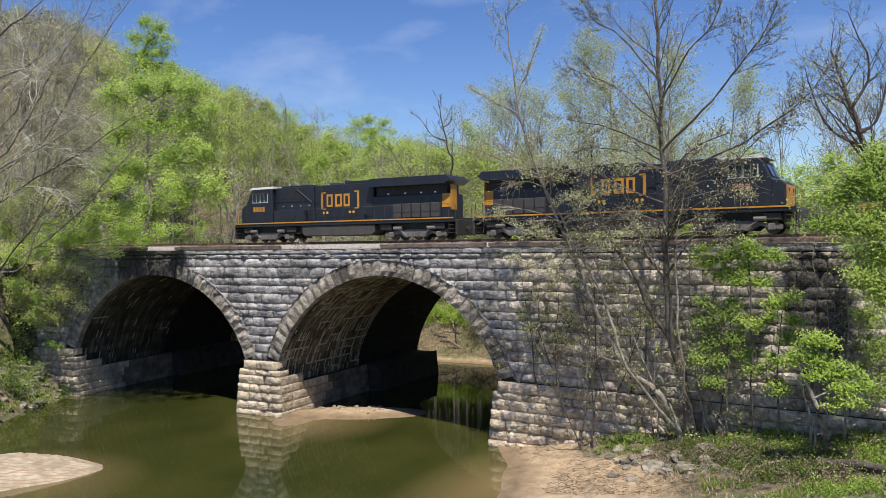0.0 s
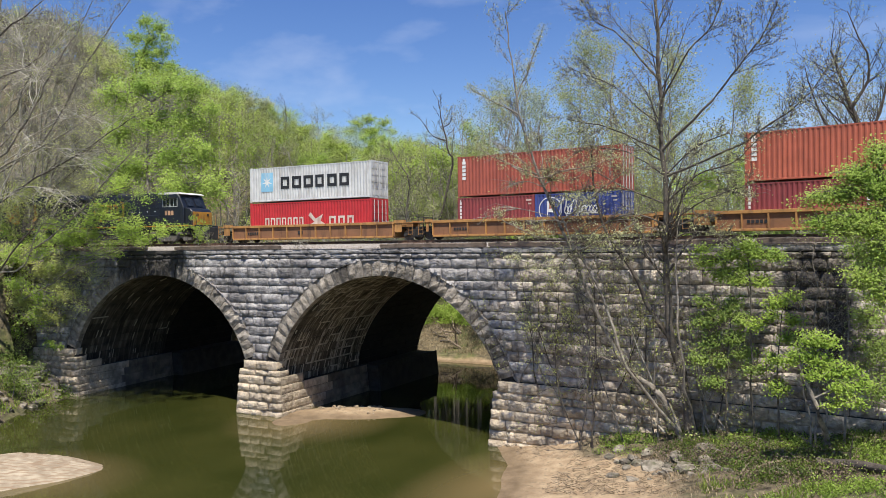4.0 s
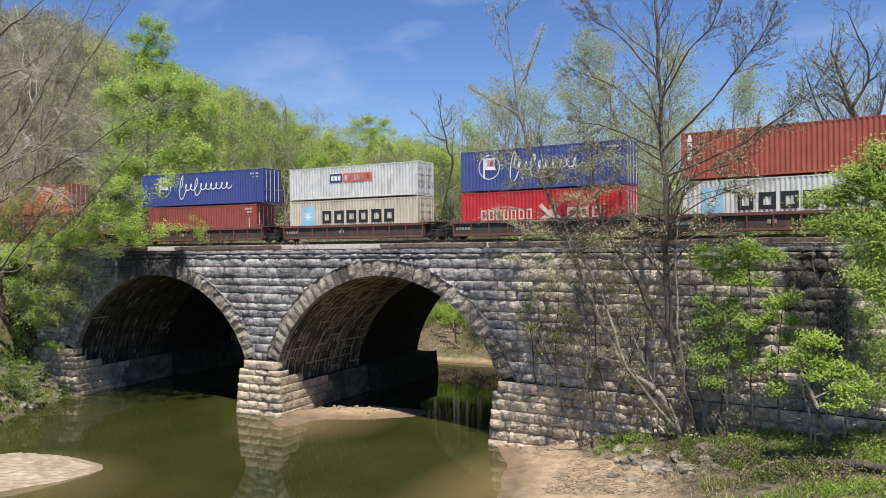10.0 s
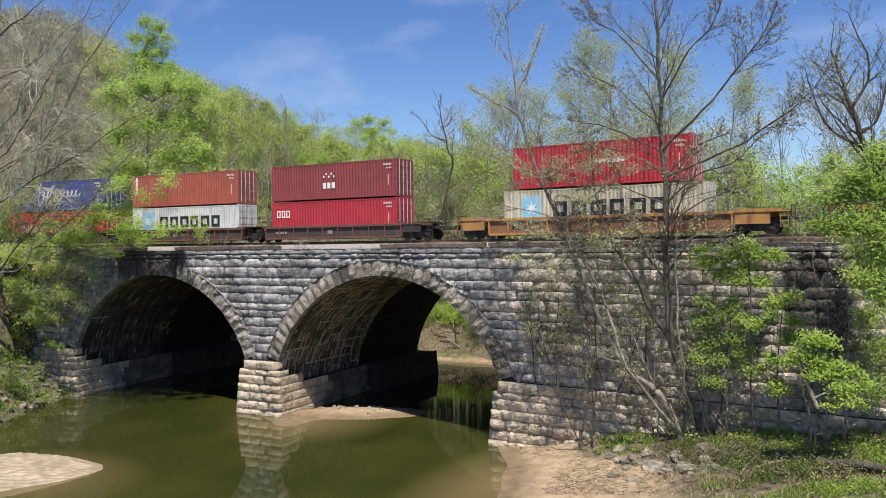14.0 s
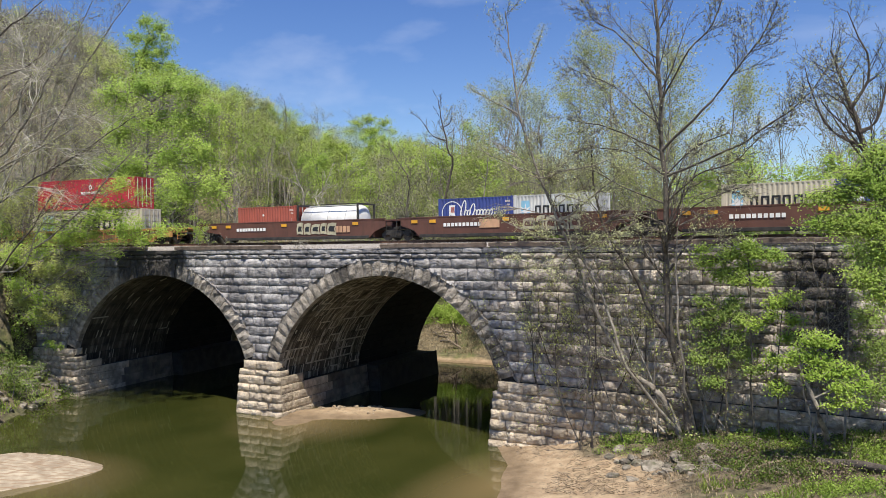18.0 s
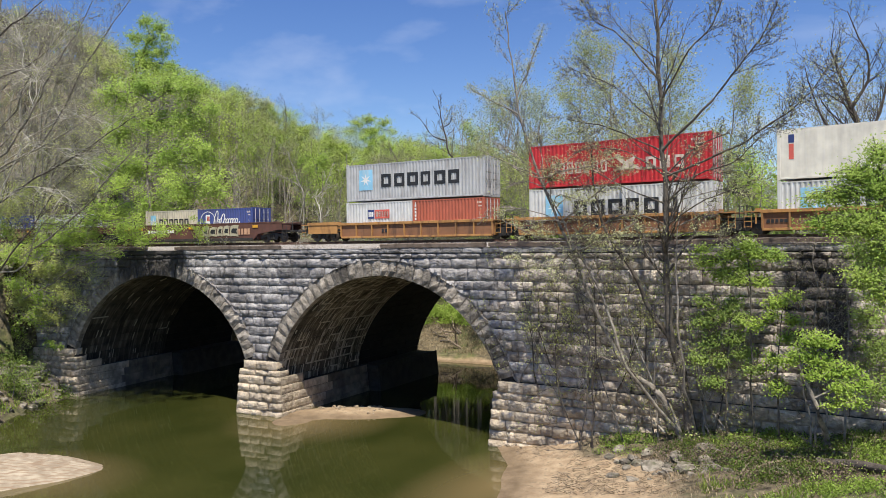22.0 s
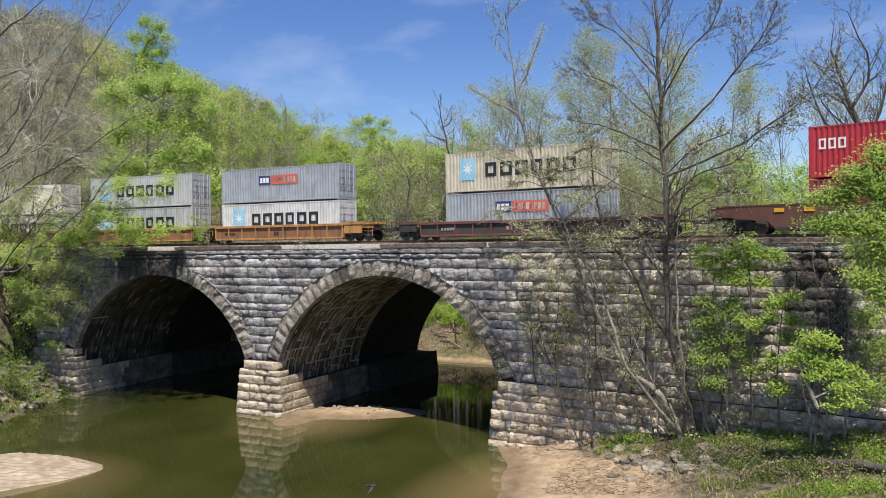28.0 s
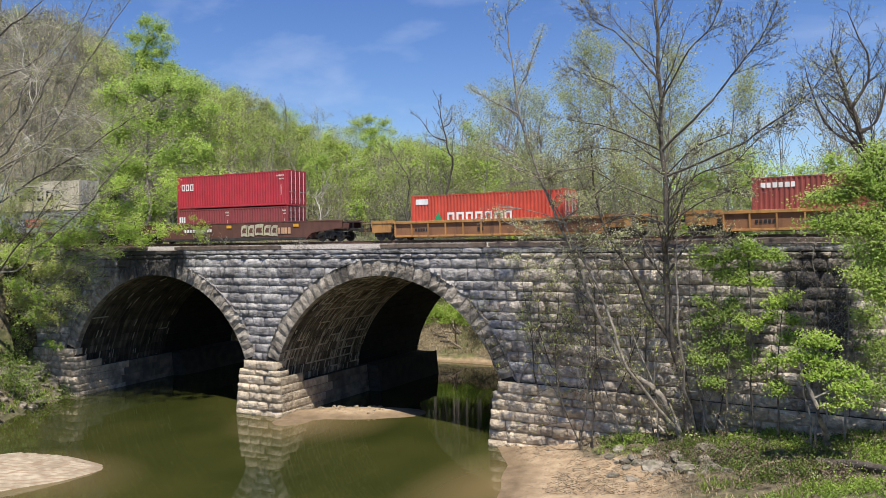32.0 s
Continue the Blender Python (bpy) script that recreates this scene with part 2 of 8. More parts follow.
east.inputs["From Min"].default_value, east.inputs["From Max"].default_value = -52.0, -46.0
east.inputs["To Min"].default_value, east.inputs["To Max"].default_value = 1.0, 0.0
gl.new(gsep.outputs["X"], east.inputs["Value"])
lowest = gn.new("ShaderNodeMath")
lowest.operation = "MAXIMUM"
gl.new(low.outputs["Result"], lowest.inputs[0])
gl.new(east.outputs["Result"], lowest.inputs[1])
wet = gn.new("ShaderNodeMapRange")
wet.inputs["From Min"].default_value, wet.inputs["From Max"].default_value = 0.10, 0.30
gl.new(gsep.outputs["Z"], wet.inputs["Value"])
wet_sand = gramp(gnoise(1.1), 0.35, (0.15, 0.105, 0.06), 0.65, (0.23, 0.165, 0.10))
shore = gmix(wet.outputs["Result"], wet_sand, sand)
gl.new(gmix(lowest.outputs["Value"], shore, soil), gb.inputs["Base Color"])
gbu = gn.new("ShaderNodeBump")
gbu.inputs["Strength"].default_value, gbu.inputs["Distance"].default_value = 0.8, 0.12
gl.new(gnoise(5.0, 8.0), gbu.inputs["Height"])
gl.new(gbu.outputs["Normal"], gb.inputs["Normal"])

# slow green water
WATER = bpy.data.materials.new("green river water")
WATER.use_nodes = True
qn, ql = WATER.node_tree.nodes, WATER.node_tree.links
qb = qn["Principled BSDF"]
qb.inputs["Roughness"].default_value, qb.inputs["IOR"].default_value = 0.04, 1.33
qp = qn.new("ShaderNodeNewGeometry")
qno = qn.new("ShaderNodeTexNoise")
qno.inputs["Scale"].default_value, qno.inputs["Detail"].default_value = 0.12, 4.0
qra = qn.new("ShaderNodeValToRGB")
qra.color_ramp.elements[0].color, qra.color_ramp.elements[1].color = (0.028, 0.034, 0.008, 1), (0.050, 0.052, 0.014, 1)
qra.color_ramp.elements[0].position, qra.color_ramp.elements[1].position = 0.35, 0.7
ql.new(qp.outputs["Position"], qno.inputs["Vector"])
ql.new(qno.outputs["Fac"], qra.inputs["Fac"])
shal = qra.outputs["Color"]
for cx_, cy_, rx_, ry_ in ((-37.0, 48.0, 7.0, 7.0), (-18.0, 39.5, 5.0, 10.0), (-43.5, 29.0, 8.0, 6.5)):
    mp_ = qn.new("ShaderNodeMapping")
    mp_.vector_type = "POINT"
    mp_.inputs["Location"].default_value = (-cx_ / rx_, -cy_ / ry_, 0)
    mp_.inputs["Scale"].default_value = (1 / rx_, 1 / ry_, 0)
    gr_ = qn.new("ShaderNodeTexGradient")
    gr_.gradient_type = "SPHERICAL"
    mx_ = qn.new("ShaderNodeMixRGB")
    mx_.inputs["Color2"].default_value = (0.26, 0.185, 0.09, 1)
    ql.new(qp.outputs["Position"], mp_.inputs["Vector"])
    ql.new(mp_.outputs["Vector"], gr_.inputs["Vector"])
    mu_ = qn.new("ShaderNodeMath")
    mu_.operation = "MULTIPLY"
    mu_.inputs[1].default_value = 0.6
    ql.new(gr_.outputs["Fac"], mu_.inputs[0])
    ql.new(mu_.outputs["Value"], mx_.inputs["Fac"])
    ql.new(shal, mx_.inputs["Color1"])
    shal = mx_.outputs["Color"]
ql.new(shal, qb.inputs["Base Color"])
qw = qn.new("ShaderNodeTexNoise")
qw.inputs["Scale"].default_value, qw.inputs["Detail"].default_value = 1.4, 3.0
qbu = qn.new("ShaderNodeBump")
qbu.inputs["Strength"].default_value, qbu.inputs["Distance"].default_value = 0.10, 0.03
ql.new(qp.outputs["Position"], qw.inputs["Vector"])
ql.new(qw.outputs["Fac"], qbu.inputs["Height"])
ql.new(qbu.outputs["Normal"], qb.inputs["Normal"])

# ---------- mesh helpers ----------


def link_mesh(name, me, parent=None, label="", material=None):
    ob = new(name, me)
    if material is not None:
        if len(me.materials) == 0:
            me.materials.append(None)
        ob.material_slots[0].link = "OBJECT"
        ob.material_slots[0].material = material
    if parent is not None:
        ob.parent = parent
    if label:
        tagged(ob, label)
    return ob


def done(name, bm, smooth=False):
    """The mesh of a bmesh."""
    bmesh.ops.recalc_face_normals(bm, faces=bm.faces)
    me = bpy.data.meshes.new(name)
    bm.to_mesh(me)
    bm.free()
    if smooth:
        me.polygons.foreach_set("use_smooth", [True] * len(me.polygons))
    return me


def part(name, bm, material, parent, label="", smooth=False):
    return link_mesh(name, done(name, bm, smooth), parent, label, material)


def raw(name, verts, faces, smooth=False):
    me = bpy.data.meshes.new(name)
    me.from_pydata(verts, [], faces)
    me.update()
    if smooth:
        me.polygons.foreach_set("use_smooth", [True] * len(me.polygons))
    return me


def quads(name, v):
    """A mesh of loose quads from an array of shape (n, 4, 3)."""
    v = np.asarray(v, dtype=np.float32)
    k = len(v)
    me = bpy.data.meshes.new(name)
    me.vertices.add(4 * k)
    me.vertices.foreach_set("co", v.ravel())
    me.loops.add(4 * k)
    me.loops.foreach_set("vertex_index", np.arange(4 * k, dtype=np.int32))
    me.polygons.add(k)
    me.polygons.foreach_set("loop_start", np.arange(0, 4 * k, 4, dtype=np.int32))
    me.polygons.foreach_set("loop_total", np.full(k, 4, dtype=np.int32))
    me.update(calc_edges=True)
    return me


def box(bm, x0, x1, y0, y1, z0, z1, bev=0.0):
    c = Matrix.Translation(((x0 + x1) / 2, (y0 + y1) / 2, (z0 + z1) / 2)) @ Matrix.Diagonal((abs(x1 - x0), abs(y1 - y0), abs(z1 - z0), 1))
    vs = bmesh.ops.create_cube(bm, size=1.0, matrix=c)["verts"]
    if bev:
        bmesh.ops.bevel(bm, geom=list({e for v in vs for e in v.link_edges}), offset=bev, segments=1, affect="EDGES")


def boxed(*a, bev=0.0):
    bm = bmesh.new()
    box(bm, *a, bev=bev)
    return bm


def prism(bm, prof, y0, y1):
    """A polygon of (x, z) drawn out from y0 to y1."""
    a = [bm.verts.new((x, y0, z)) for x, z in prof]
    b = [bm.verts.new((x, y1, z)) for x, z in prof]
    k = len(prof)
    bm.faces.new(a)
    bm.faces.new(b[::-1])
    for i in range(k):
        bm.faces.new((a[i], b[i], b[(i + 1) % k], a[(i + 1) % k]))


def rod(bm, p0, p1, r, seg=6, r1=None):
    p0, p1 = Vector(p0), Vector(p1)
    d = p1 - p0
    m = Matrix.Translation((p0 + p1) / 2) @ d.to_track_quat("Z", "Y").to_matrix().to_4x4()
    bmesh.ops.create_cone(bm, cap_ends=True, segments=seg, radius1=r, radius2=r if r1 is None else r1, depth=d.length, matrix=m)


def thing(name, label, category, group="", kind="", m=None):
    ob = new(name)
    tagged(ob, label, category, group, kind)
    if m is not None:
        ob.matrix_basis = m
    return ob


# ---------- the line of the track: an arc of 254 m radius with straight ends ----------
S_MID, R_NEAR, R_CL = -40.0, 253.66, 254.88
CX, CY = -40.0, 50.47 - 253.66
S_A, S_B = -112.0, 30.0
RAIL_Z = 13.83
WALL_N = -2.92


def track(s, n=0.0, z=0.0):
    """A point by the way s along the track and n metres behind its middle."""
    c = min(max(s, S_A), S_B)
    f = (c - S_MID) / R_NEAR
    x, y = CX + (R_CL + n) * math.sin(f), CY + (R_CL + n) * math.cos(f)
    return Vector((x + (s - c) * math.cos(f), y - (s - c) * math.sin(f), z))


def heading(s):
    return -(min(max(s, S_A), S_B) - S_MID) / R_NEAR


def on_track(s, n, z):
    return Matrix.Translation(track(s, n, z)) @ Matrix.Rotation(heading(s), 4, "Z")


def track_coords(x, y):
    """Arrays of s and n for arrays of x and y."""
    fa, fb = (S_A - S_MID) / R_NEAR, (S_B - S_MID) / R_NEAR
    f = np.arctan2(x - CX, y - CY)
    r = np.hypot(x - CX, y - CY)
    s, n = S_MID + f * R_NEAR, r - R_CL
    for lim, ff, sg in ((S_A, fa, -1), (S_B, fb, 1)):
        px, py = CX + R_CL * math.sin(ff), CY + R_CL * math.cos(ff)
        ds = (x - px) * math.cos(ff) - (y - py) * math.sin(ff)
        dn = (x - px) * math.sin(ff) + (y - py) * math.cos(ff)
        out = (ds * sg > 0) & (np.abs(dn) < 400)
        s, n = np.where(out, lim + ds, s), np.where(out, dn, n)
    return s, n


# ---------- ground ----------
S_LEFT, S_RIGHT = -71.0, 15.0


def smooth(a, b, v):
    q = np.clip((v - a) / (b - a), 0, 1)
    return q * q * (3 - 2 * q)


def wobble(x, y):
    return 0.5 * np.sin(x * 0.37 + 1.3 * np.sin(y * 0.21)) * np.sin(y * 0.43 + 0.7) + 0.3 * np.sin(x * 1.1 + y * 0.6) * np.sin(y * 1.3 - x * 0.4)


def ground_z(x, y):
    x, y = np.asarray(x, float), np.asarray(y, float)
    s, n = track_coords(x, y)
    w = wobble(x, y)
    xr = np.interp(y, [-400, -60, 0, 25, 37, 40, 44, 48, 75], [20, 0, -8, -14, -16.8, -17.8, -19, -21.8, -21.8])
    xl = np.interp(y, [-400, -60, 0, 25, 35.4, 38, 42, 47.7, 51, 56, 74, 100], [-20, -38, -45, -53, -57.8, -59.6, -62.4, -64.0, -64.8, -69, -69, -67])
    dr, dl = x - xr + 0.25 * w, xl - x + 0.6 * w
    right = 0.115 * dr + 0.105 * np.maximum(0, dr - 9)
    right = np.where(right > 6, 6 + 4 * (1 - np.exp(-(right - 6) / 8)), right)
    left = 13 * (1 - np.exp(-0.058 * np.maximum(dl, 0))) + np.minimum(dl, 0) * 0.4
    z = np.maximum(np.maximum(right, left), -1.2)
    # behind the bridge
    yf = 79 + np.maximum(0, -46 - x) * 0.8 + 0.5 * w
    db = y - yf
    back = np.where(db > 0, 0.42 * db, 0.5 * db)
    back = np.where(back > 3, 3 + 1.5 * (1 - np.exp(-np.maximum(back - 3, 0) / 4)), back)
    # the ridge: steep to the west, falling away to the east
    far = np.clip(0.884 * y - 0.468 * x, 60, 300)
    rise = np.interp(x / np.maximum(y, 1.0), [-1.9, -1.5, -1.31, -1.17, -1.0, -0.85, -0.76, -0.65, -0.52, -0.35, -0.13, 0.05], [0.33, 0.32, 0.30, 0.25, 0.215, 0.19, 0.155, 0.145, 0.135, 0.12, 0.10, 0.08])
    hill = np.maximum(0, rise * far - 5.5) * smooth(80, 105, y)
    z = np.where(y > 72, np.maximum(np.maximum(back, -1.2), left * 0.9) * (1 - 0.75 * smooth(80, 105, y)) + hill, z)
    z = z + 0.22 * w * smooth(0.2, 2.0, z)
    # soil heaped against the foot of the east wall
    heap = np.interp(s, [-20, -15.8, -13.8, -11.3, -8.2, -5.9, -0.7, 3.0], [0, 0.2, 0.8, 0.9, 0.85, 0.9, 0.2, 0.0])
    z = z + np.where(n < 0, heap * smooth(-7.6, -3.7, n), 0)
    # sand bar below the pier
    bar = 0.30 - 0.40 * (((x + 36.0) / 6.6) ** 2 + ((y - 51.9 - 0.42 * (x + 36.0)) / 2.9) ** 2) + 0.09 * w
    spit = 0.10 - 0.30 * (((x + 38.6) / 2.6) ** 2 + ((y - 47.6) / 3.2) ** 2) + 0.03 * w
    bar = np.maximum(bar, spit)
    z = np.maximum(z, np.where((y > 40) & (y < 66), bar, -9))
    # embankments that carry the line beyond the bridge
    off = (s < S_LEFT + 2) | (s > S_RIGHT - 2)
    bank = 13.15 - 0.62 * np.maximum(0, -3.3 - n)
    cut = 13.15 + 1.0 * np.maximum(0, n - 7)
    fill = 13.15 - 0.5 * np.maximum(0, n - 24)
    zz = np.where(n < 0, np.maximum(z, bank), np.minimum(np.maximum(z, fill), cut))
    zz = np.where((n > -3.3) & (n < 7), 13.15, zz)
    zz = np.where((n < 0) & (n > -9), np.minimum(zz, 13.15), zz)
    z = np.where(off & (np.abs(s) < 900), zz, z)
    mid = ~off
    z = np.where(mid & (n > 0) & (n < 23), np.minimum(z, 6.0), z)
    return z


def axis(lo, hi, step, far):
    a = list(np.arange(lo, hi + step / 2, step))
    d, g = step, 1.22
    while a[-1] < far:
        d *= g
        a.append(a[-1] + d)
    d = step
    while a[0] > -far:
        d *= g
        a.insert(0, a[0] - d)
    return np.array(a)


gx, gy = axis(-82, 22, 0.8, 3200), axis(22, 100, 0.8, 3200)
GX, GY = np.meshgrid(gx, gy)
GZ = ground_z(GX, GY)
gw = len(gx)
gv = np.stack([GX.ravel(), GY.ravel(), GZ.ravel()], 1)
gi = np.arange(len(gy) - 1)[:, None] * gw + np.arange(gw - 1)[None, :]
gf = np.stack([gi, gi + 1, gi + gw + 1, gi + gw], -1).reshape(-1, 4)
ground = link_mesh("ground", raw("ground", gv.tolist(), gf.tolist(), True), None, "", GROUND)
tagged(ground, "sandy river bank rising to a leaf-littered wooded hillside", "ground", "", "structure")
wv = [(x, y, 0.0) for y in np.linspace(-420, 112, 60) for x in np.linspace(-90, 40, 24)]
wf = [(j * 24 + i, j * 24 + i + 1, j * 24 + i + 25, j * 24 + i + 24) for j in range(59) for i in range(23)]
water = link_mesh("water", raw("water", wv, wf), None, "", WATER)
tagged(water, "still murky green river water under the arches", "water", "", "structure")
# ---------- stone bridge ----------
SPRING, TOP = 4.3, 13.25
ARCHES = [(-54.05, 9.87, 11.13), (-30.95, 9.87, 11.25)]     # middle, half span, crown height
RING_W = 1.2
VSPRING = 2.3      # where the vaults begin, below the ring's feet
N_BACK, N_JOINT = 20.2, 9.0


def arch_circle(a):
    mid, half, crown = a
    rise = crown - SPRING
    r = (half * half + rise * rise) / (2 * rise)
    return mid, crown - r, r


def opening_top(s, foot_z=SPRING):
    """The height of the opening above s, or None in the solid."""
    for a in ARCHES:
        mid, zc, r = arch_circle(a)
        if abs(s - mid) < math.sqrt(r * r - (foot_z - zc) ** 2):
            return zc + math.sqrt(r * r - (s - mid) ** 2)
    return None


rng = random.Random(7)


def stone_mesh(k):
    """A rock-faced block, 1 x 1 x 1: face towards -y, broken surface, joints at its edges."""
    g = random.Random(100 + k)
    cols, rws = 7, 5
    v, f = [], []
    tilt, roll_ = g.uniform(-0.25, 0.25), g.uniform(-0.2, 0.3)
    for j in range(rws):
        for i in range(cols):
            x, z = i / (cols - 1) - 0.5, j / (rws - 1) - 0.5
            edge = i in (0, cols - 1) or j in (0, rws - 1)
            y = -(0.22 + g.uniform(-0.16, 0.16)) if edge else -(0.56 + g.uniform(-0.28, 0.32) + tilt * x * 2 + roll_ * z * 2)
            jx = 0 if edge else g.uniform(-0.05, 0.05)
            jz = 0 if edge else g.uniform(-0.06, 0.06)
            inset = 0.985 if edge else 0.93
            v.append(((x + jx) * inset, y, (z + jz) * inset))
    for j in range(rws - 1):
        for i in range(cols - 1):
            a = j * cols + i
            f.append((a, a + 1, a + cols + 1, a + cols))
    rim = [i for i in range(cols)] + [j * cols + cols - 1 for j in range(1, rws)] + [(rws - 1) * cols + i for i in range(cols - 2, -1, -1)] + [j * cols for j in range(rws - 2, 0, -1)]
    b = len(v)
    for q in rim:
        v.append((v[q][0], 0.6, v[q][2]))
    k2 = len(rim)
    for i in range(k2):
        f.append((rim[i], b + i, b + (i + 1) % k2, rim[(i + 1) % k2]))
    return v, f


STONES = [stone_mesh(k) for k in range(14)]
STONE_ME = [raw("stone", v, f, True) for v, f in STONES]


def lay(parent, s0, s1, z0, z1, n, depth=0.27, material=STONE, arch=None):
    """One stone of the face between s0 and s1; beside an arch it is cut along the ring."""
    sm = (s0 + s1) / 2
    k = rng.randrange(len(STONES))
    if arch is not None:
        mid, zc, r = arch_circle(arch)
        re = r + RING_W - 0.05
        inside = [math.hypot(a - mid, b - zc) < re for a in (s0, s1, sm) for b in (z0, z1)]
        if all(inside):
            return
        if any(inside):
            v, f = STONES[k]
            vs = []
            base = on_track(sm, n, 0)
            for x, y, z in v:
                s, zz = sm + x * (s1 - s0 - 0.02), (z0 + z1) / 2 + z * (z1 - z0 - 0.02)
                d = math.hypot(s - mid, zz - zc)
                if d < re:
                    s, zz = mid + (s - mid) * re / d, zc + (zz - zc) * re / d
                vs.append((s - sm, y * depth, zz))
            ob = link_mesh("stone", raw("stone", vs, f, True), parent, "", material)
            ob.matrix_basis = base
            return
    ob = link_mesh("stone", STONE_ME[k], parent, "", material)
    ob.matrix_basis = on_track(sm, n, (z0 + z1) / 2) @ Matrix.Diagonal((s1 - s0 - 0.02, depth * rng.uniform(0.75, 1.3), z1 - z0 - 0.02, 1))


def surface(name, rows_, parent, material, label=""):
    """A sheet through rows of points."""
    w = len(rows_[0])
    v = [tuple(p) for r in rows_ for p in r]
    f = [(j * w + i, j * w + i + 1, (j + 1) * w + i + 1, (j + 1) * w + i) for j in range(len(rows_) - 1) for i in range(w - 1)]
    return link_mesh(name, raw(name, v, f), parent, label, material)


def courses(z0, z1, step, seed):
    g = random.Random(seed)
    z = [z0]
    while z[-1] < z1 - step * 1.35:
        z.append(z[-1] + step * g.uniform(0.78, 1.2))
    z.append(z1)
    return z


def face_n(z):
    """The face of the wall: below the springing it stands forward and leans."""
    return WALL_N if z >= SPRING - 0.05 else WALL_N - 0.28 - 0.05 * (SPRING - z)


def low_edges(z):
    """How far the footings reach into the openings at a height."""
    return 0.0 if z > 3.35 else 0.32 + 0.09 * (SPRING - z)


BRIDGE = "rough-faced grey limestone railway bridge wall"
SECTIONS = [("wall_west", S_LEFT, -54.05), ("wall_pier", -54.05, -30.95), ("wall_east", -30.95, -11.0), ("wall_abutment", -11.0, S_RIGHT)]
LEVELS = courses(SPRING, 12.86, 0.71, 3)
LOW_LEVELS = courses(-0.9, SPRING, 0.60, 5)
for name, sa, sb in SECTIONS:
    sec = thing(name, BRIDGE + ", stained black by water", "bridge wall", "bridge walls", "structure")
    # backing
    ss = [sa]
    while ss[-1] < sb - 0.3:
        ss.append(min(sb, ss[-1] + 0.35))
    for a in ARCHES:
        for e in (a[0] - a[1], a[0] + a[1]):
            if sa < e < sb:
                ss += [e - 0.001, e + 0.001]
    ss.sort()
    low_row, top_row = [], []
    for s in ss:
        o = opening_top(s)
        low_row.append(track(s, WALL_N + 0.03, SPRING if o is None else o + 0.02))
        top_row.append(track(s, WALL_N + 0.03, TOP - 0.02))
    surface("wall_core", [low_row, top_row], sec, MORTAR)
    # face stones
    for j in range(len(LEVELS) - 1):
        z0, z1 = LEVELS[j], LEVELS[j + 1]
        s = sa - (rng.uniform(0.2, 0.9) if sa == S_LEFT else 0)
        while s < sb - 0.05:
            e = s + rng.uniform(0.65, 2.1)
            if e > sb - 0.45:
                e = sb
            near = None
            for a in ARCHES:
                if e > a[0] - a[1] - 2 and s < a[0] + a[1] + 2:
                    near = a
            lay(sec, s, e, z0, z1, WALL_N + rng.uniform(-0.05, 0.05), arch=near, material=STONE_EAST if s > ARCHES[1][0] + ARCHES[1][1] - 2 + 7.3 * s % 4 else STONE)
            s = e
    # coping course
    s = sa
    while s < sb - 0.05:
        e = s + rng.uniform(1.2, 2.4)
        if e > sb - 0.6:
            e = sb
        lay(sec, s, e, 12.88, TOP, WALL_N - 0.12, 0.10)
        s = e

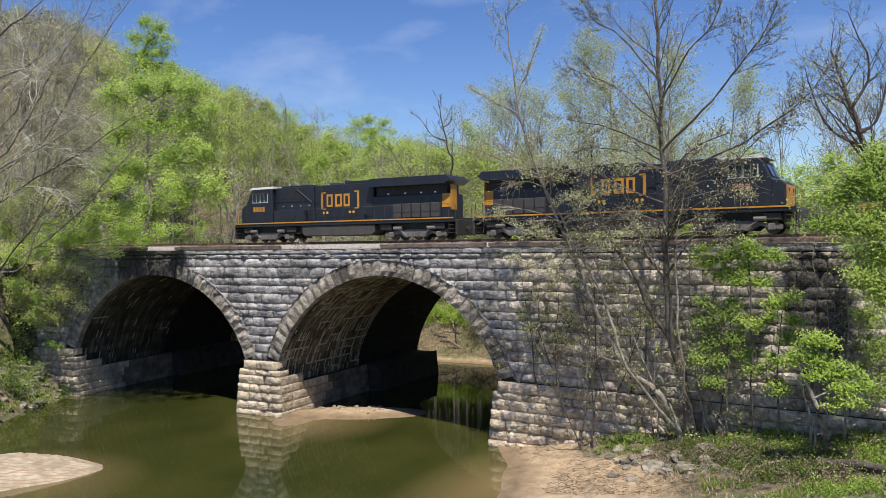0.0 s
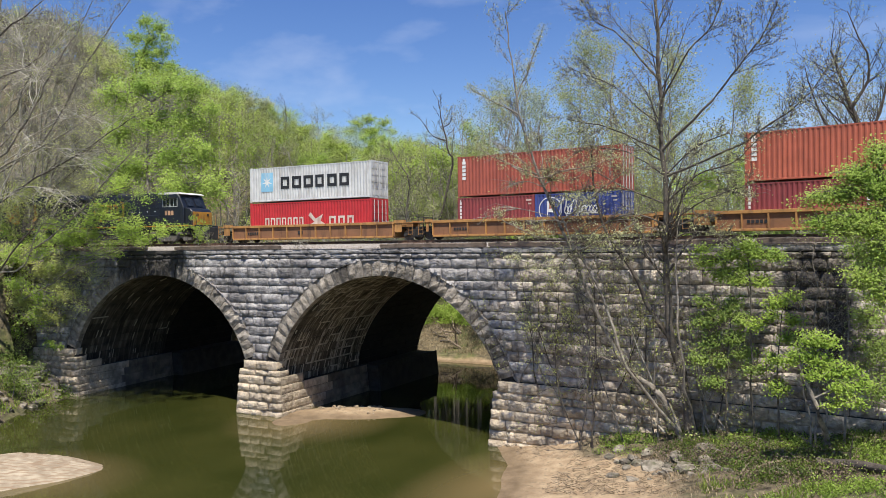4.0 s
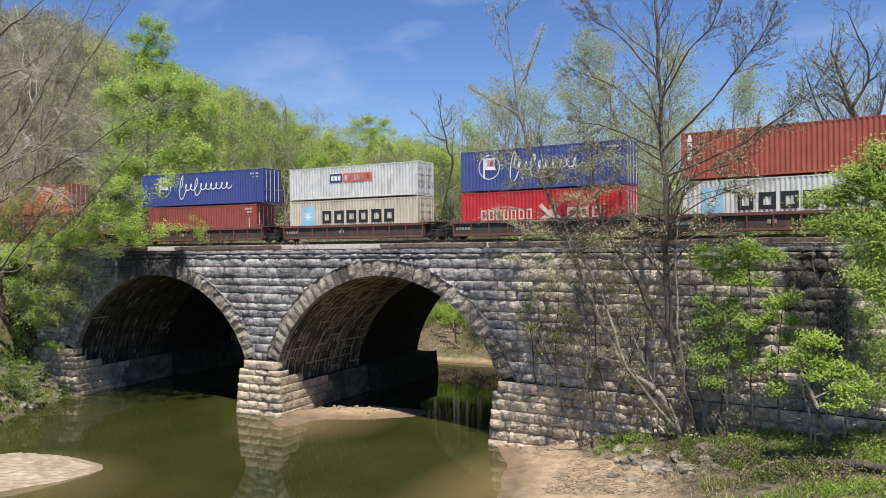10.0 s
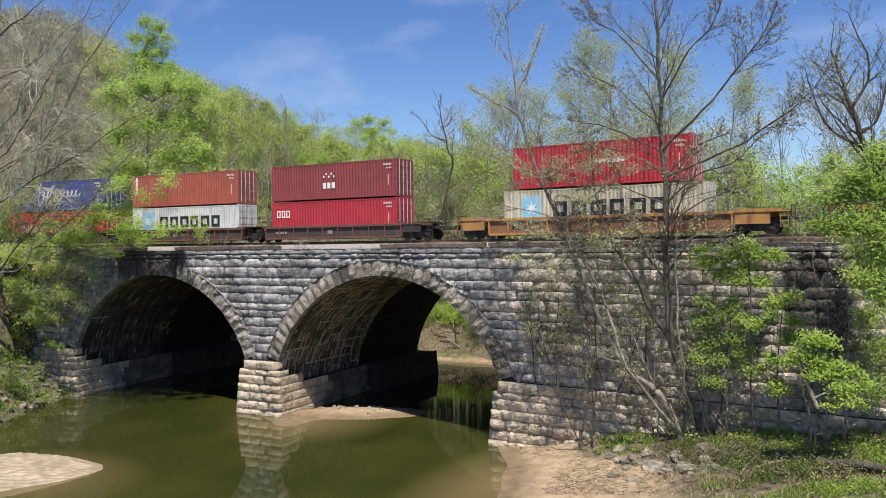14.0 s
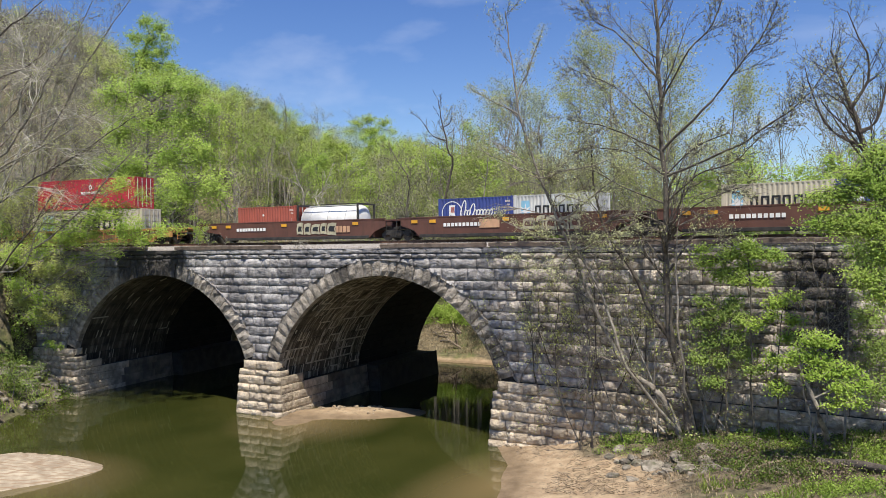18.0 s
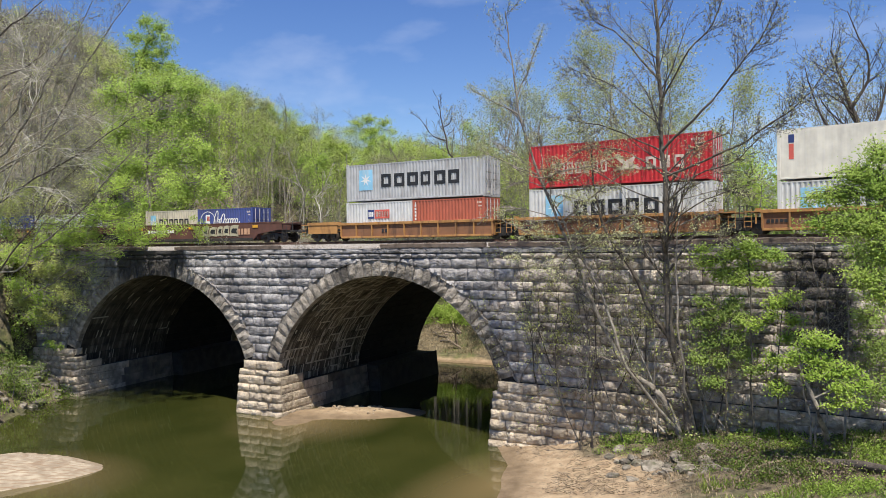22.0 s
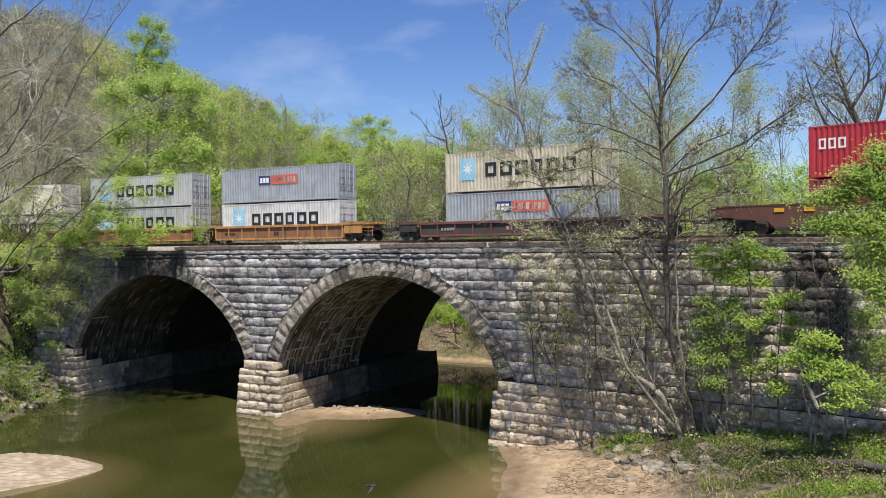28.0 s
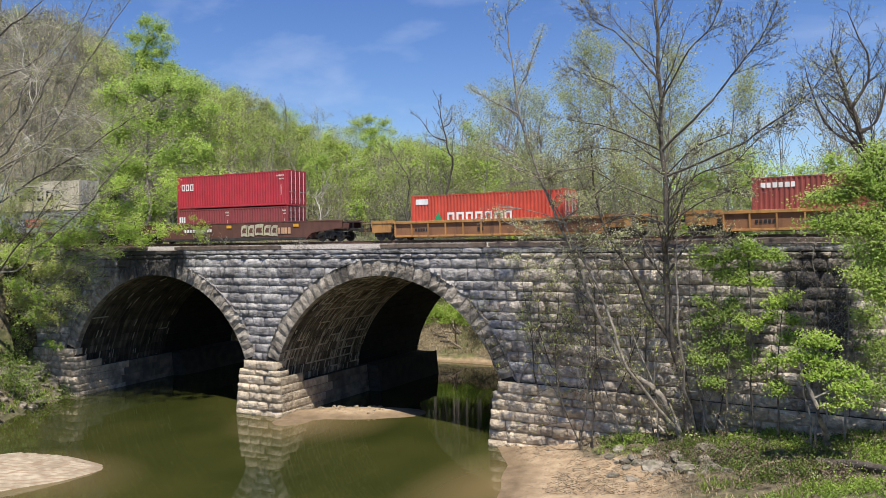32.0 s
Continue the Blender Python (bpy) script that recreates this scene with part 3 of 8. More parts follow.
# footings of pier and abutments, with their faces inside the openings
FOOT = [("footing_west", -70.5, ARCHES[0][0] - ARCHES[0][1], False, True), ("footing_pier", ARCHES[0][0] + ARCHES[0][1], ARCHES[1][0] - ARCHES[1][1], True, True), ("footing_east", ARCHES[1][0] + ARCHES[1][1], S_RIGHT, True, False)]
for name, sa, sb, open_left, open_right in FOOT:
    sec = thing(name, "pale sun-bleached stone footing of the bridge standing in the river", "bridge footing", "bridge footings", "structure")
    bmf = bmesh.new()
    for j in range(len(LOW_LEVELS) - 1):
        z0, z1 = LOW_LEVELS[j], LOW_LEVELS[j + 1]
        zm = (z0 + z1) / 2
        a = sa - (low_edges(zm) if open_left else 0)
        b = sb + (low_edges(zm) if open_right else 0)
        n = face_n(zm)
        s = a
        while s < b - 0.05:
            e = s + rng.uniform(0.7, 1.7)
            if e > b - 0.6:
                e = b
            lay(sec, s, e, z0, z1, n + rng.uniform(-0.05, 0.05), 0.33, STONE_LOW)
            s = e
        for side, at in ((-1, a), (1, b)):
            if (side < 0 and not open_left) or (side > 0 and not open_right):
                continue
            # above the vault's foot only the front of the footing turns into the opening
            nn, end = n, (-2.2 if zm > 3.1 else (-0.4 if zm > VSPRING else N_JOINT))
            while nn < end - 0.15:
                e = min(end, nn + rng.uniform(1.0, 1.9))
                k = rng.randrange(len(STONES))
                # beyond n = 1.8 the colour darkened for shade takes over
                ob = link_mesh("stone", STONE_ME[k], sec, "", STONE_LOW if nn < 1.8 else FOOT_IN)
                turn = Matrix.Rotation(radians(90 * side), 4, "Z")
                ob.matrix_basis = on_track(at, (nn + e) / 2, zm) @ turn @ Matrix.Diagonal((e - nn - 0.02, 0.09, z1 - z0 - 0.02, 1))
                nn = e
            # the rear length of the footing stands further out
            if zm < VSPRING:
                out_s = (sa - 1.72) if side < 0 else (sb + 1.72)
                nn = N_JOINT
                while nn < N_BACK - 0.15:
                    e = min(N_BACK, nn + rng.uniform(1.1, 2.1))
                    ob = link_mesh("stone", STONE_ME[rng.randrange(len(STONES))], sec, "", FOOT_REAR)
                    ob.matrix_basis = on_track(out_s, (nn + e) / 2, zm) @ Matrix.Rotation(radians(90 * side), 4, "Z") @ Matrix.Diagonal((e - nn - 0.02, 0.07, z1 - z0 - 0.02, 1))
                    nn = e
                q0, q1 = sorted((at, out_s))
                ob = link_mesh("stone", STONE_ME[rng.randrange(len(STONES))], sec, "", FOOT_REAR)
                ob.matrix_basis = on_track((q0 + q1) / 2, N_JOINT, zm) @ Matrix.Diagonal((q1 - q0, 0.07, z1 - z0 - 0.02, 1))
    # solid core of the footing: front block, main block and the wider rear block
    def block(n0, n1, hi, more, material):
        la, lb = ((low_edges(-1.2) + more) if open_left else 0), ((low_edges(-1.2) + more) if open_right else 0)
        ha, hb = ((low_edges(hi) + more) if open_left else 0), ((low_edges(hi) + more) if open_right else 0)
        k = 12
        rows_ = []
        for nq, zq in ((n0, -1.2), (n0, hi), (n1, hi), (n1, -1.2)):
            e0, e1 = (sa - (la if zq < 0 else ha) + 0.04, sb + (lb if zq < 0 else hb) - 0.04)
            rows_.append([track(e0 + (e1 - e0) * i / k, nq, zq) for i in range(k + 1)])
        surface("core", rows_, sec, MORTAR)
        for on, i0, shift_ in ((open_left, 0, 1), (open_right, k, -1)):
            if on:
                surface("core_side", [[rows_[0][i0], rows_[3][i0]], [rows_[1][i0], rows_[2][i0]]], sec, material)

    block(face_n(3) + 0.14, -2.25, SPRING, 0.0, MORTAR)
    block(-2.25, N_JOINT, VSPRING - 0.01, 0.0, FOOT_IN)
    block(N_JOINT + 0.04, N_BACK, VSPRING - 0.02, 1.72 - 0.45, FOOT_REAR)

# ring of wedge stones and vault of each arch
for idx, a in enumerate(ARCHES):
    mid, zc, r = arch_circle(a)
    lim = math.asin(a[1] / r)
    ring = thing("arch_ring", "arch ring of dark weathered wedge-shaped stones", "arch ring", "arch rings", "structure")
    k = 36
    da = 2 * lim / k
    wedges = []
    for q in range(4):
        g = random.Random(40 + q + idx * 9)
        ri, ro, t = r - 0.02, r + RING_W, da / 2 - 0.0022
        v, f = [], []
        for y in (0, 1):
            for jr in range(4):
                for ja in range(3):
                    rr = ri + (ro - ri) * jr / 3
                    aa = -t + 2 * t * ja / 2
                    edge = jr in (0, 3) or ja in (0, 2)
                    yy = 0.5 if y else (-0.10 if edge else -0.22 - g.uniform(-0.07, 0.12))
                    v.append((rr * math.sin(aa), yy, rr * math.cos(aa) - r))
        for y in (0, 12):
            for jr in range(3):
                for ja in range(2):
                    b = y + jr * 3 + ja
                    f.append((b, b + 1, b + 4, b + 3))
        rim = [0, 1, 2, 5, 8, 11, 10, 9, 6, 3]
        for i in range(10):
            p, q2 = rim[i], rim[(i + 1) % 10]
            f.append((p, q2, q2 + 12, p + 12))
        wedges.append(raw("ring_stone", v, f))
    for i in range(k):
        al = -lim + (i + 0.5) * da
        ob = link_mesh("ring_stone", wedges[rng.randrange(4)], ring, "", RING)
        s = mid + r * math.sin(al)
        ob.matrix_basis = on_track(s, WALL_N + rng.uniform(-0.02, 0.02), zc + r * math.cos(al)) @ Matrix.Rotation(al, 4, "Y")
    vault = thing("vault", "stone barrel vault, browns darkened for shade, near-black behind", "vault", "vaults", "structure")
    # two lengths of the barrel, down to the footings
    lim = math.acos((VSPRING - 0.25 - zc) / r)
    la = [-lim + 2 * lim * i / 36 for i in range(37)]
    ns = [WALL_N + 0.35 + (N_BACK - WALL_N - 0.35) * i / 14 for i in range(15)]
    surface("vault_lining", [[track(mid + (r + 0.05) * math.sin(q), n, zc + (r + 0.05) * math.cos(q)) for q in la] for n in ns], vault, MORTAR)
    g = random.Random(60 + idx)
    v_front, f_front, v_rear, f_rear, v_lime, f_lime = [], [], [], [], [], []
    rowsn = 38
    for q in range(rowsn):
        a0, a1 = -lim + 2 * lim * q / rowsn + 0.003, -lim + 2 * lim * (q + 1) / rowsn - 0.003
        n = WALL_N + 0.45
        while n < N_BACK - 0.3:
            e = min(N_BACK, n + g.uniform(0.9, 1.9))
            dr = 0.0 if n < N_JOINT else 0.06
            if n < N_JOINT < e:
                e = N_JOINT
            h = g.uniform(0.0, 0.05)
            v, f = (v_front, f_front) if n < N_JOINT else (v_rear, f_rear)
            b = len(v)
            for rr, i0 in ((r - dr + 0.04, 0.0), (r - dr - h, 0.012)):
                for aa, nn in ((a0, n + 0.01), (a1, n + 0.01), (a1, e - 0.01), (a0, e - 0.01)):
                    am = (a0 + a1) / 2
                    aa = aa + (am - aa) * i0
                    v.append(tuple(track(mid + rr * math.sin(aa), nn, zc + rr * math.cos(aa))))
            f += [(b + 4, b + 5, b + 6, b + 7)] + [(b + i, b + (i + 1) % 4, b + 4 + (i + 1) % 4, b + 4 + i) for i in range(4)]
            # lime has run out of the joints of the front length
            if v is v_front:
                crust = []
                if g.random() < ((0.8 if q < 17 else 0.25) if idx else 0.10):
                    crust.append((a0 - 0.004, a1 + 0.004, e - g.uniform(0.03, 0.07), e + g.uniform(0.02, 0.05)))
                if g.random() < ((0.4 if q < 17 else 0.15) if idx else 0.06):
                    crust.append((a0 - 0.008, a0 + 0.003, n, e))
                if q < 12 and g.random() < (0.6 if idx else 0.15):
                    m_ = g.uniform(n, e)
                    crust.append((a0, a0 + (a1 - a0) * g.uniform(0.4, 1.0), m_, m_ + g.uniform(0.04, 0.12)))
                for c0, c1, m0, m1 in crust:
                    b = len(v_lime)
                    for rr in (r + 0.02, r - 0.062):
                        v_lime += [tuple(track(mid + rr * math.sin(aa), nn, zc + rr * math.cos(aa))) for aa, nn in ((c0, m0), (c1, m0), (c1, m1), (c0, m1))]
                    f_lime += [(b + 4, b + 5, b + 6, b + 7)] + [(b + i, b + (i + 1) % 4, b + 4 + (i + 1) % 4, b + 4 + i) for i in range(4)]
            n = e
    tagged(link_mesh("lime_crust", raw("lime_crust", v_lime, f_lime), vault, "pale lime crust along the joints", LIME), kind="stuff")
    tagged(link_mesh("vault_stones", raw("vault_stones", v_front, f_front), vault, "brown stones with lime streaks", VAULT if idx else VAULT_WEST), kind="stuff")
    tagged(link_mesh("vault_stones", raw("vault_stones", v_rear, f_rear), vault, "rear length stones, shade put in as near-black", VAULT_REAR), kind="stuff")

# fill of the bridge and its rear wall, with the two openings
core = thing("bridge_deck", "ballast-covered deck of the stone bridge", "bridge deck", "", "structure")
ss = [S_LEFT + (S_RIGHT - S_LEFT) * i / 60 for i in range(61)]
surface("deck", [[track(s, n, z) for s in ss] for n, z in ((WALL_N - 0.2, TOP), (WALL_N + 0.9, TOP + 0.02), (-2.1, 13.35), (-1.6, 13.56), (1.6, 13.56), (2.4, 13.4), (N_BACK, 13.3))], core, BALLAST)
rear = []
sr = sorted(ss + [a[0] + sg * (math.sqrt(arch_circle(a)[2] ** 2 - (VSPRING - arch_circle(a)[1]) ** 2) * 0.9999 + d) for a in ARCHES for sg in (-1, 1) for d in (0.0, 0.01)] + [a[0] + 10.4 * math.sin(q * 0.06) for a in ARCHES for q in range(-24, 25)])
surface("rear_wall", [[track(s, N_BACK, -1.2 if opening_top(s, VSPRING) is None else opening_top(s, VSPRING)) for s in sr], [track(s, N_BACK, 13.3) for s in sr]], core, STONE)
for e in (S_LEFT, S_RIGHT):
    surface("end_wall", [[track(e, n, -1.2) for n in (WALL_N, 8, N_BACK)], [track(e, n, 13.25) for n in (WALL_N, 8, N_BACK)]], core, STONE)

# ---------- railway track ----------
bed = thing("ballast_bed", "grey crushed stone ballast under the track", "ballast", "", "structure")
sl = [S_A - 330 + i * 4.0 for i in range(int((S_B - S_A + 700) / 4) + 1)]
surface("ballast", [[track(s, n, z) for s in sl] for n, z in ((-3.0, 13.12), (-1.7, 13.6), (1.7, 13.6), (3.0, 13.12))], bed, BALLAST)
g = random.Random(11)
stones = []
for _ in range(9000):
    s, n = g.uniform(-72, 14), g.uniform(-2.75, -0.6)
    z = 13.28 + max(0.0, min(1.0, (n + 2.6) / 1.0)) * 0.31
    p = track(s, n, z)
    q = g.uniform(0.03, 0.075)
    d1, d2, d3 = (Vector((g.uniform(-1, 1), g.uniform(-1, 1), g.uniform(-1, 1))).normalized() * q for _ in range(3))
    stones.append([p + d1, p + d2, p - d1 + d3 * 0.4, p + d3])
tagged(link_mesh("loose_ballast", quads("loose_ballast", stones), bed, "", BALLAST), kind="stuff")
rails = thing("track", "single line of rusty steel rails", "railway track", "", "structure")
for n in (-0.755, 0.755):
    prof = ((-0.07, 13.64), (0.07, 13.64), (0.07, 13.66), (0.012, 13.69), (0.012, 13.78), (0.036, 13.79), (0.036, RAIL_Z), (-0.036, RAIL_Z), (-0.036, 13.79), (-0.012, 13.78), (-0.012, 13.69), (-0.07, 13.66), (-0.07, 13.64))
    surface("rail", [[track(s, n + dn, z) for s in sl] for dn, z in prof], rails, RAIL)
tie_me = done("tie", boxed(-0.115, 0.115, -1.3, 1.3, -0.17, 0.0, bev=0.015))
s = -73.0
while s < 16:
    ob = link_mesh("tie", tie_me, rails, "", TIE)
    ob.matrix_basis = on_track(s, rng.uniform(-0.05, 0.05), 13.645)
    s += 0.54
# old timbers lying along the edge of the deck
for s0, s1, n, z in ((-65.5, -55.5, -2.62, 13.3), (-52.0, -40.7, -2.7, 13.3), (-31.0, -22.2, -2.75, 13.3), (-21.9, -13.4, -2.75, 13.31), (-12.8, -5.0, -2.72, 13.33), (-4.6, 1.0, -2.7, 13.35)):
    bmt = bmesh.new()
    q = 10
    ringv = []
    gt = random.Random(int(s0 * 10))
    for i in range(q + 1):
        p = on_track(s0 + (s1 - s0) * i / q, n, z)
        w, h = 0.15 + gt.uniform(-0.02, 0.02), 0.27 + gt.uniform(-0.05, 0.03)
        ringv.append([bmt.verts.new(p @ Vector((0, y, zz))) for y, zz in ((-w, 0), (w, 0), (w, h), (w * 0.5, h + 0.03), (-w * 0.6, h + 0.02), (-w, h * 0.9))])
    for i in range(q):
        for j in range(6):
            bmt.faces.new((ringv[i][j], ringv[i][(j + 1) % 6], ringv[i + 1][(j + 1) % 6], ringv[i + 1][j]))
    bmt.faces.new(ringv[0])
    bmt.faces.new(ringv[-1])
    ob = link_mesh("timber", done("timber", bmt), None, "", TIE)
    tagged(ob, "long weathered grey-brown timber lying on the bridge edge", "timber", "timbers on the bridge edge")
# ---------- the train ----------
MOVERS = []
BLACK = mat("black grimy steel", (0.018, 0.017, 0.016), (0.05, 0.045, 0.04), 0.65, 2.0, 0.1, 12.0)
WHEEL = mat("wheel steel", (0.06, 0.05, 0.045), (0.16, 0.13, 0.11), 0.5, 3.0, metal=0.5)
WHITE = paint("white marking", (0.82, 0.82, 0.80), 0.15)
WORN = paint("worn pale marking", (0.66, 0.58, 0.50), 0.6, 0.6, (0.30, 0.10, 0.07))
STENCIL = paint("faint stencil marking", (0.30, 0.27, 0.25), 0.5, 0.7)
INK = paint("black marking", (0.02, 0.022, 0.025), 0.1)
SKYBLUE = paint("light blue marking", (0.27, 0.56, 0.76), 0.6, 0.6, (0.50, 0.60, 0.64))
NAVY = paint("navy marking", (0.03, 0.05, 0.17), 0.1)
REDMARK = paint("red marking", (0.66, 0.13, 0.10), 0.15)
GREENMARK = paint("green marking", (0.03, 0.30, 0.12), 0.1)
GOLD = paint("yellow marking", (0.72, 0.36, 0.03), 0.15)
CREAM = paint("pale sage graffiti", (0.46, 0.43, 0.30), 0.4)
PALE_TAN = paint("tan graffiti", (0.55, 0.33, 0.20), 0.3)
C = {
    "white": paint("white container paint", (0.60, 0.61, 0.60), 0.35),
    "grey": paint("light grey container paint", (0.44, 0.45, 0.455), 0.35),
    "pgrey": paint("blue grey container paint", (0.33, 0.36, 0.40), 0.3),
    "beige": paint("beige container paint", (0.56, 0.51, 0.40), 0.35),
    "cream": paint("clean cream container paint", (0.74, 0.71, 0.62), 0.12),
    "red": paint("bright red container paint", (0.50, 0.028, 0.035), 0.18),
    "crimson": paint("crimson container paint", (0.42, 0.03, 0.045), 0.25),
    "oxide": paint("red oxide container paint", (0.36, 0.092, 0.062), 0.2),
    "brown": paint("red brown container paint", (0.29, 0.068, 0.055), 0.35),
    "maroon": paint("maroon container paint", (0.25, 0.048, 0.052), 0.35, 0.6),
    "orange": paint("orange red container paint", (0.43, 0.115, 0.068), 0.2),
    "hred": paint("vivid orange red container paint", (0.55, 0.075, 0.045), 0.2),
    "blue": paint("strong blue container paint", (0.048, 0.075, 0.27), 0.3),
    "fadeblue": paint("faded blue container paint", (0.060, 0.085, 0.26), 0.35),
    "yellowcar": paint("ochre wagon paint", (0.42, 0.215, 0.07), 0.7, 0.8, (0.12, 0.062, 0.04)),
    "yellowplate": paint("rusty ochre plate", (0.23, 0.11, 0.055), 0.6, 0.8, (0.08, 0.045, 0.03)),
    "maroonwagon": paint("maroon wagon paint", (0.15, 0.06, 0.05), 0.5, 0.7),
    "grimyplate": paint("grimy dark wagon plate", (0.058, 0.043, 0.040), 0.6, 0.75, (0.11, 0.062, 0.045)),
    "brownwagon": paint("brown wagon paint", (0.115, 0.05, 0.036), 0.6, 0.7, (0.07, 0.035, 0.025)),
    "loco": paint("dark blue grey locomotive paint", (0.011, 0.015, 0.025), 0.2, 0.45, (0.05, 0.045, 0.04)),
    "locoyellow": paint("locomotive yellow", (0.50, 0.235, 0.03), 0.5, 0.5),
}
CONT = {}


def corrugated(x0, x1, z0, z1, y, out, pitch=0.278, depth=0.05):
    """A folded steel sheet facing y; out is -1 or 1."""
    k = max(1, round((x1 - x0) / pitch))
    p = (x1 - x0) / k
    xs = []
    for i in range(k):
        b = x0 + i * p
        xs += [(b, 1), (b + p * 0.26, 1), (b + p * 0.5, 0), (b + p * 0.76, 0)]
    xs.append((x1, 1))
    v, f = [], []
    for x, o in xs:
        yy = y - out * depth * (1 - o)
        v += [(x, yy, z0), (x, yy, z1)]
    for i in range(len(xs) - 1):
        f.append((2 * i, 2 * i + 2, 2 * i + 3, 2 * i + 1))
    return v, f


def cont_meshes(L, H, plain=False):
    key = (L, H, plain)
    if key in CONT:
        return CONT[key]
    h = L / 2
    d = {}
    d["body"] = done("body", boxed(-h + 0.06, h - 0.1, -1.15, 1.15, 0.06, H - 0.08))
    dp = 0.008 if plain else 0.05
    for nm, y, o in (("near", -1.205, -1), ("far", 1.205, 1)):
        d["side_" + nm] = raw("side_panel", *corrugated(-h + 0.16, h - 0.16, 0.13, H - 0.09, y, o, 0.45 if plain else 0.278, dp))
    v, f = corrugated(-1.06, 1.06, 0.15, H - 0.1, 0, -1, 0.24, 0.05)
    d["front"] = raw("front_panel", [(-h + 0.02 + p[1] * 1.0, p[0], p[2]) for p in v], f)
    d["roof"] = done("roof", boxed(-h + 0.1, h - 0.1, -1.15, 1.15, H - 0.09, H - 0.045))
    d["post"] = done("corner_post", boxed(-0.09, 0.09, -0.075, 0.075, 0.12, H - 0.11, bev=0.012))
    d["casting"] = done("corner_casting", boxed(-0.089, 0.089, -0.08, 0.08, -0.059, 0.059, bev=0.008))
    d["rail"] = done("side_rail", boxed(-h + 0.17, h - 0.17, -0.05, 0.05, -0.05, 0.05, bev=0.008))
    d["toprail"] = done("top_rail", boxed(-h + 0.17, h - 0.17, -0.035, 0.035, -0.035, 0.035))
    bm = bmesh.new()
    box(bm, -0.04, -0.02, 0.03, 1.10, 0.16, H - 0.14)
    gap_ = (H - 0.30) / 5
    for q in range(5):
        box(bm, -0.02, 0.042, 0.09, 1.05, 0.16 + gap_ * q + 0.06, 0.16 + gap_ * (q + 1) - 0.05)
    for ya, yb in ((0.03, 0.09), (1.05, 1.10)):
        box(bm, -0.02, 0.035, ya, yb, 0.16, H - 0.14)
    d["door"] = done("door", bm)
    bm = bmesh.new()
    rod(bm, (0, 0, 0.13), (0, 0, H - 0.1), 0.03, 6)
    for q in (0.16, 0.42, 0.62, 0.85):
        box(bm, -0.025, 0.025, -0.05, 0.05, H * q - 0.035, H * q + 0.035)
    box(bm, 0.02, 0.045, -0.02, 0.34, H * 0.38, H * 0.38 + 0.035)
    d["rod"] = done("locking_rod", bm)
    d["sill"] = done("door_sill", boxed(-0.05, 0.05, -1.14, 1.14, -0.07, 0.07))
    CONT[key] = d
    return d


def container(label, L, H, colour, u, z, marks=(), plain=False, group="shipping containers on the train"):
    """A steel box standing on its base; its doors face the train's rear."""
    d = cont_meshes(L, H, plain)
    m = C[colour]
    h = L / 2
    box_ = thing("shipping_container", label, "shipping container", group)
    link_mesh("body", d["body"], box_, "", m)
    link_mesh("side_panel", d["side_near"], box_, "", m)
    link_mesh("side_panel", d["side_far"], box_, "", m)
    link_mesh("front_panel", d["front"], box_, "", m)
    link_mesh("roof", d["roof"], box_, "", m)
    px = h - 0.09
    posts = [(-px, -1.143), (px, -1.143), (-px, 1.143), (px, 1.143)]
    if L > 13:
        posts += [(-6.0, -1.145), (6.0, -1.145)]
    for x, y in posts:
        p = link_mesh("corner_post", d["post"], box_, "", m)
        p.location = (x, y, 0)
    for x in (-px, px):
        for y in (-1.138, 1.138):
            for zz in (0.059, H - 0.059):
                p = link_mesh("corner_casting", d["casting"], box_, "", m)
                p.location = (x, y, zz)
    for y in (-1.165, 1.165):
        p = link_mesh("side_rail", d["rail"], box_, "", m)
        p.location = (0, y, 0.10)
        p = link_mesh("top_rail", d["toprail"], box_, "", m)
        p.location = (0, y, H - 0.075)
    for zz in (0.075, H - 0.07):
        p = link_mesh("door_sill", d["sill"], box_, "", m)
        p.location = (h - 0.06, 0, zz)
    for sg in (-1, 1):
        p = link_mesh("door", d["door"], box_, "", m)
        p.matrix_basis = Matrix.Translation((h - 0.06, 0, 0)) @ Matrix.Diagonal((1, sg, 1, 1))
        for yy in (0.28, 0.82):
            q = link_mesh("locking_rod", d["rod"], p, "pale galvanised locking rod", GALV)
            q.location = (0.07, yy, 0)
    for shape, material in marks:
        polys = shape(L, H)
        rowed = hasattr(shape, "single")
        for group_ in ([[p] for p in polys] if rowed else [polys]):
            v, f = [], []
            for k_, p in enumerate(group_):
                b = len(v)
                y_ = (-1.212 if material is not REDMARK and material is not WHITE and material is not WORN else -1.214) - (0.0008 * (k_ % 23) if hasattr(shape, "layered") else 0)
                v += [(x, y_, zz) for x, zz in p]
                f.append(tuple(range(b, b + len(p))))
            link_mesh("letter_block" if rowed else "painted_mark", raw("painted_mark", v, f), box_, "", material)
    MOVERS.append((box_, u, RAIL_Z + z, 0.0))
    return box_


GALV = paint("galvanised rod", (0.50, 0.50, 0.49), 0.2)


def rect(a, b, c, d):
    """A plain block, in shares of length and height."""
    return lambda L, H: [[((a - 0.5) * L, c * H), ((b - 0.5) * L, c * H), ((b - 0.5) * L, d * H), ((a - 0.5) * L, d * H)]]


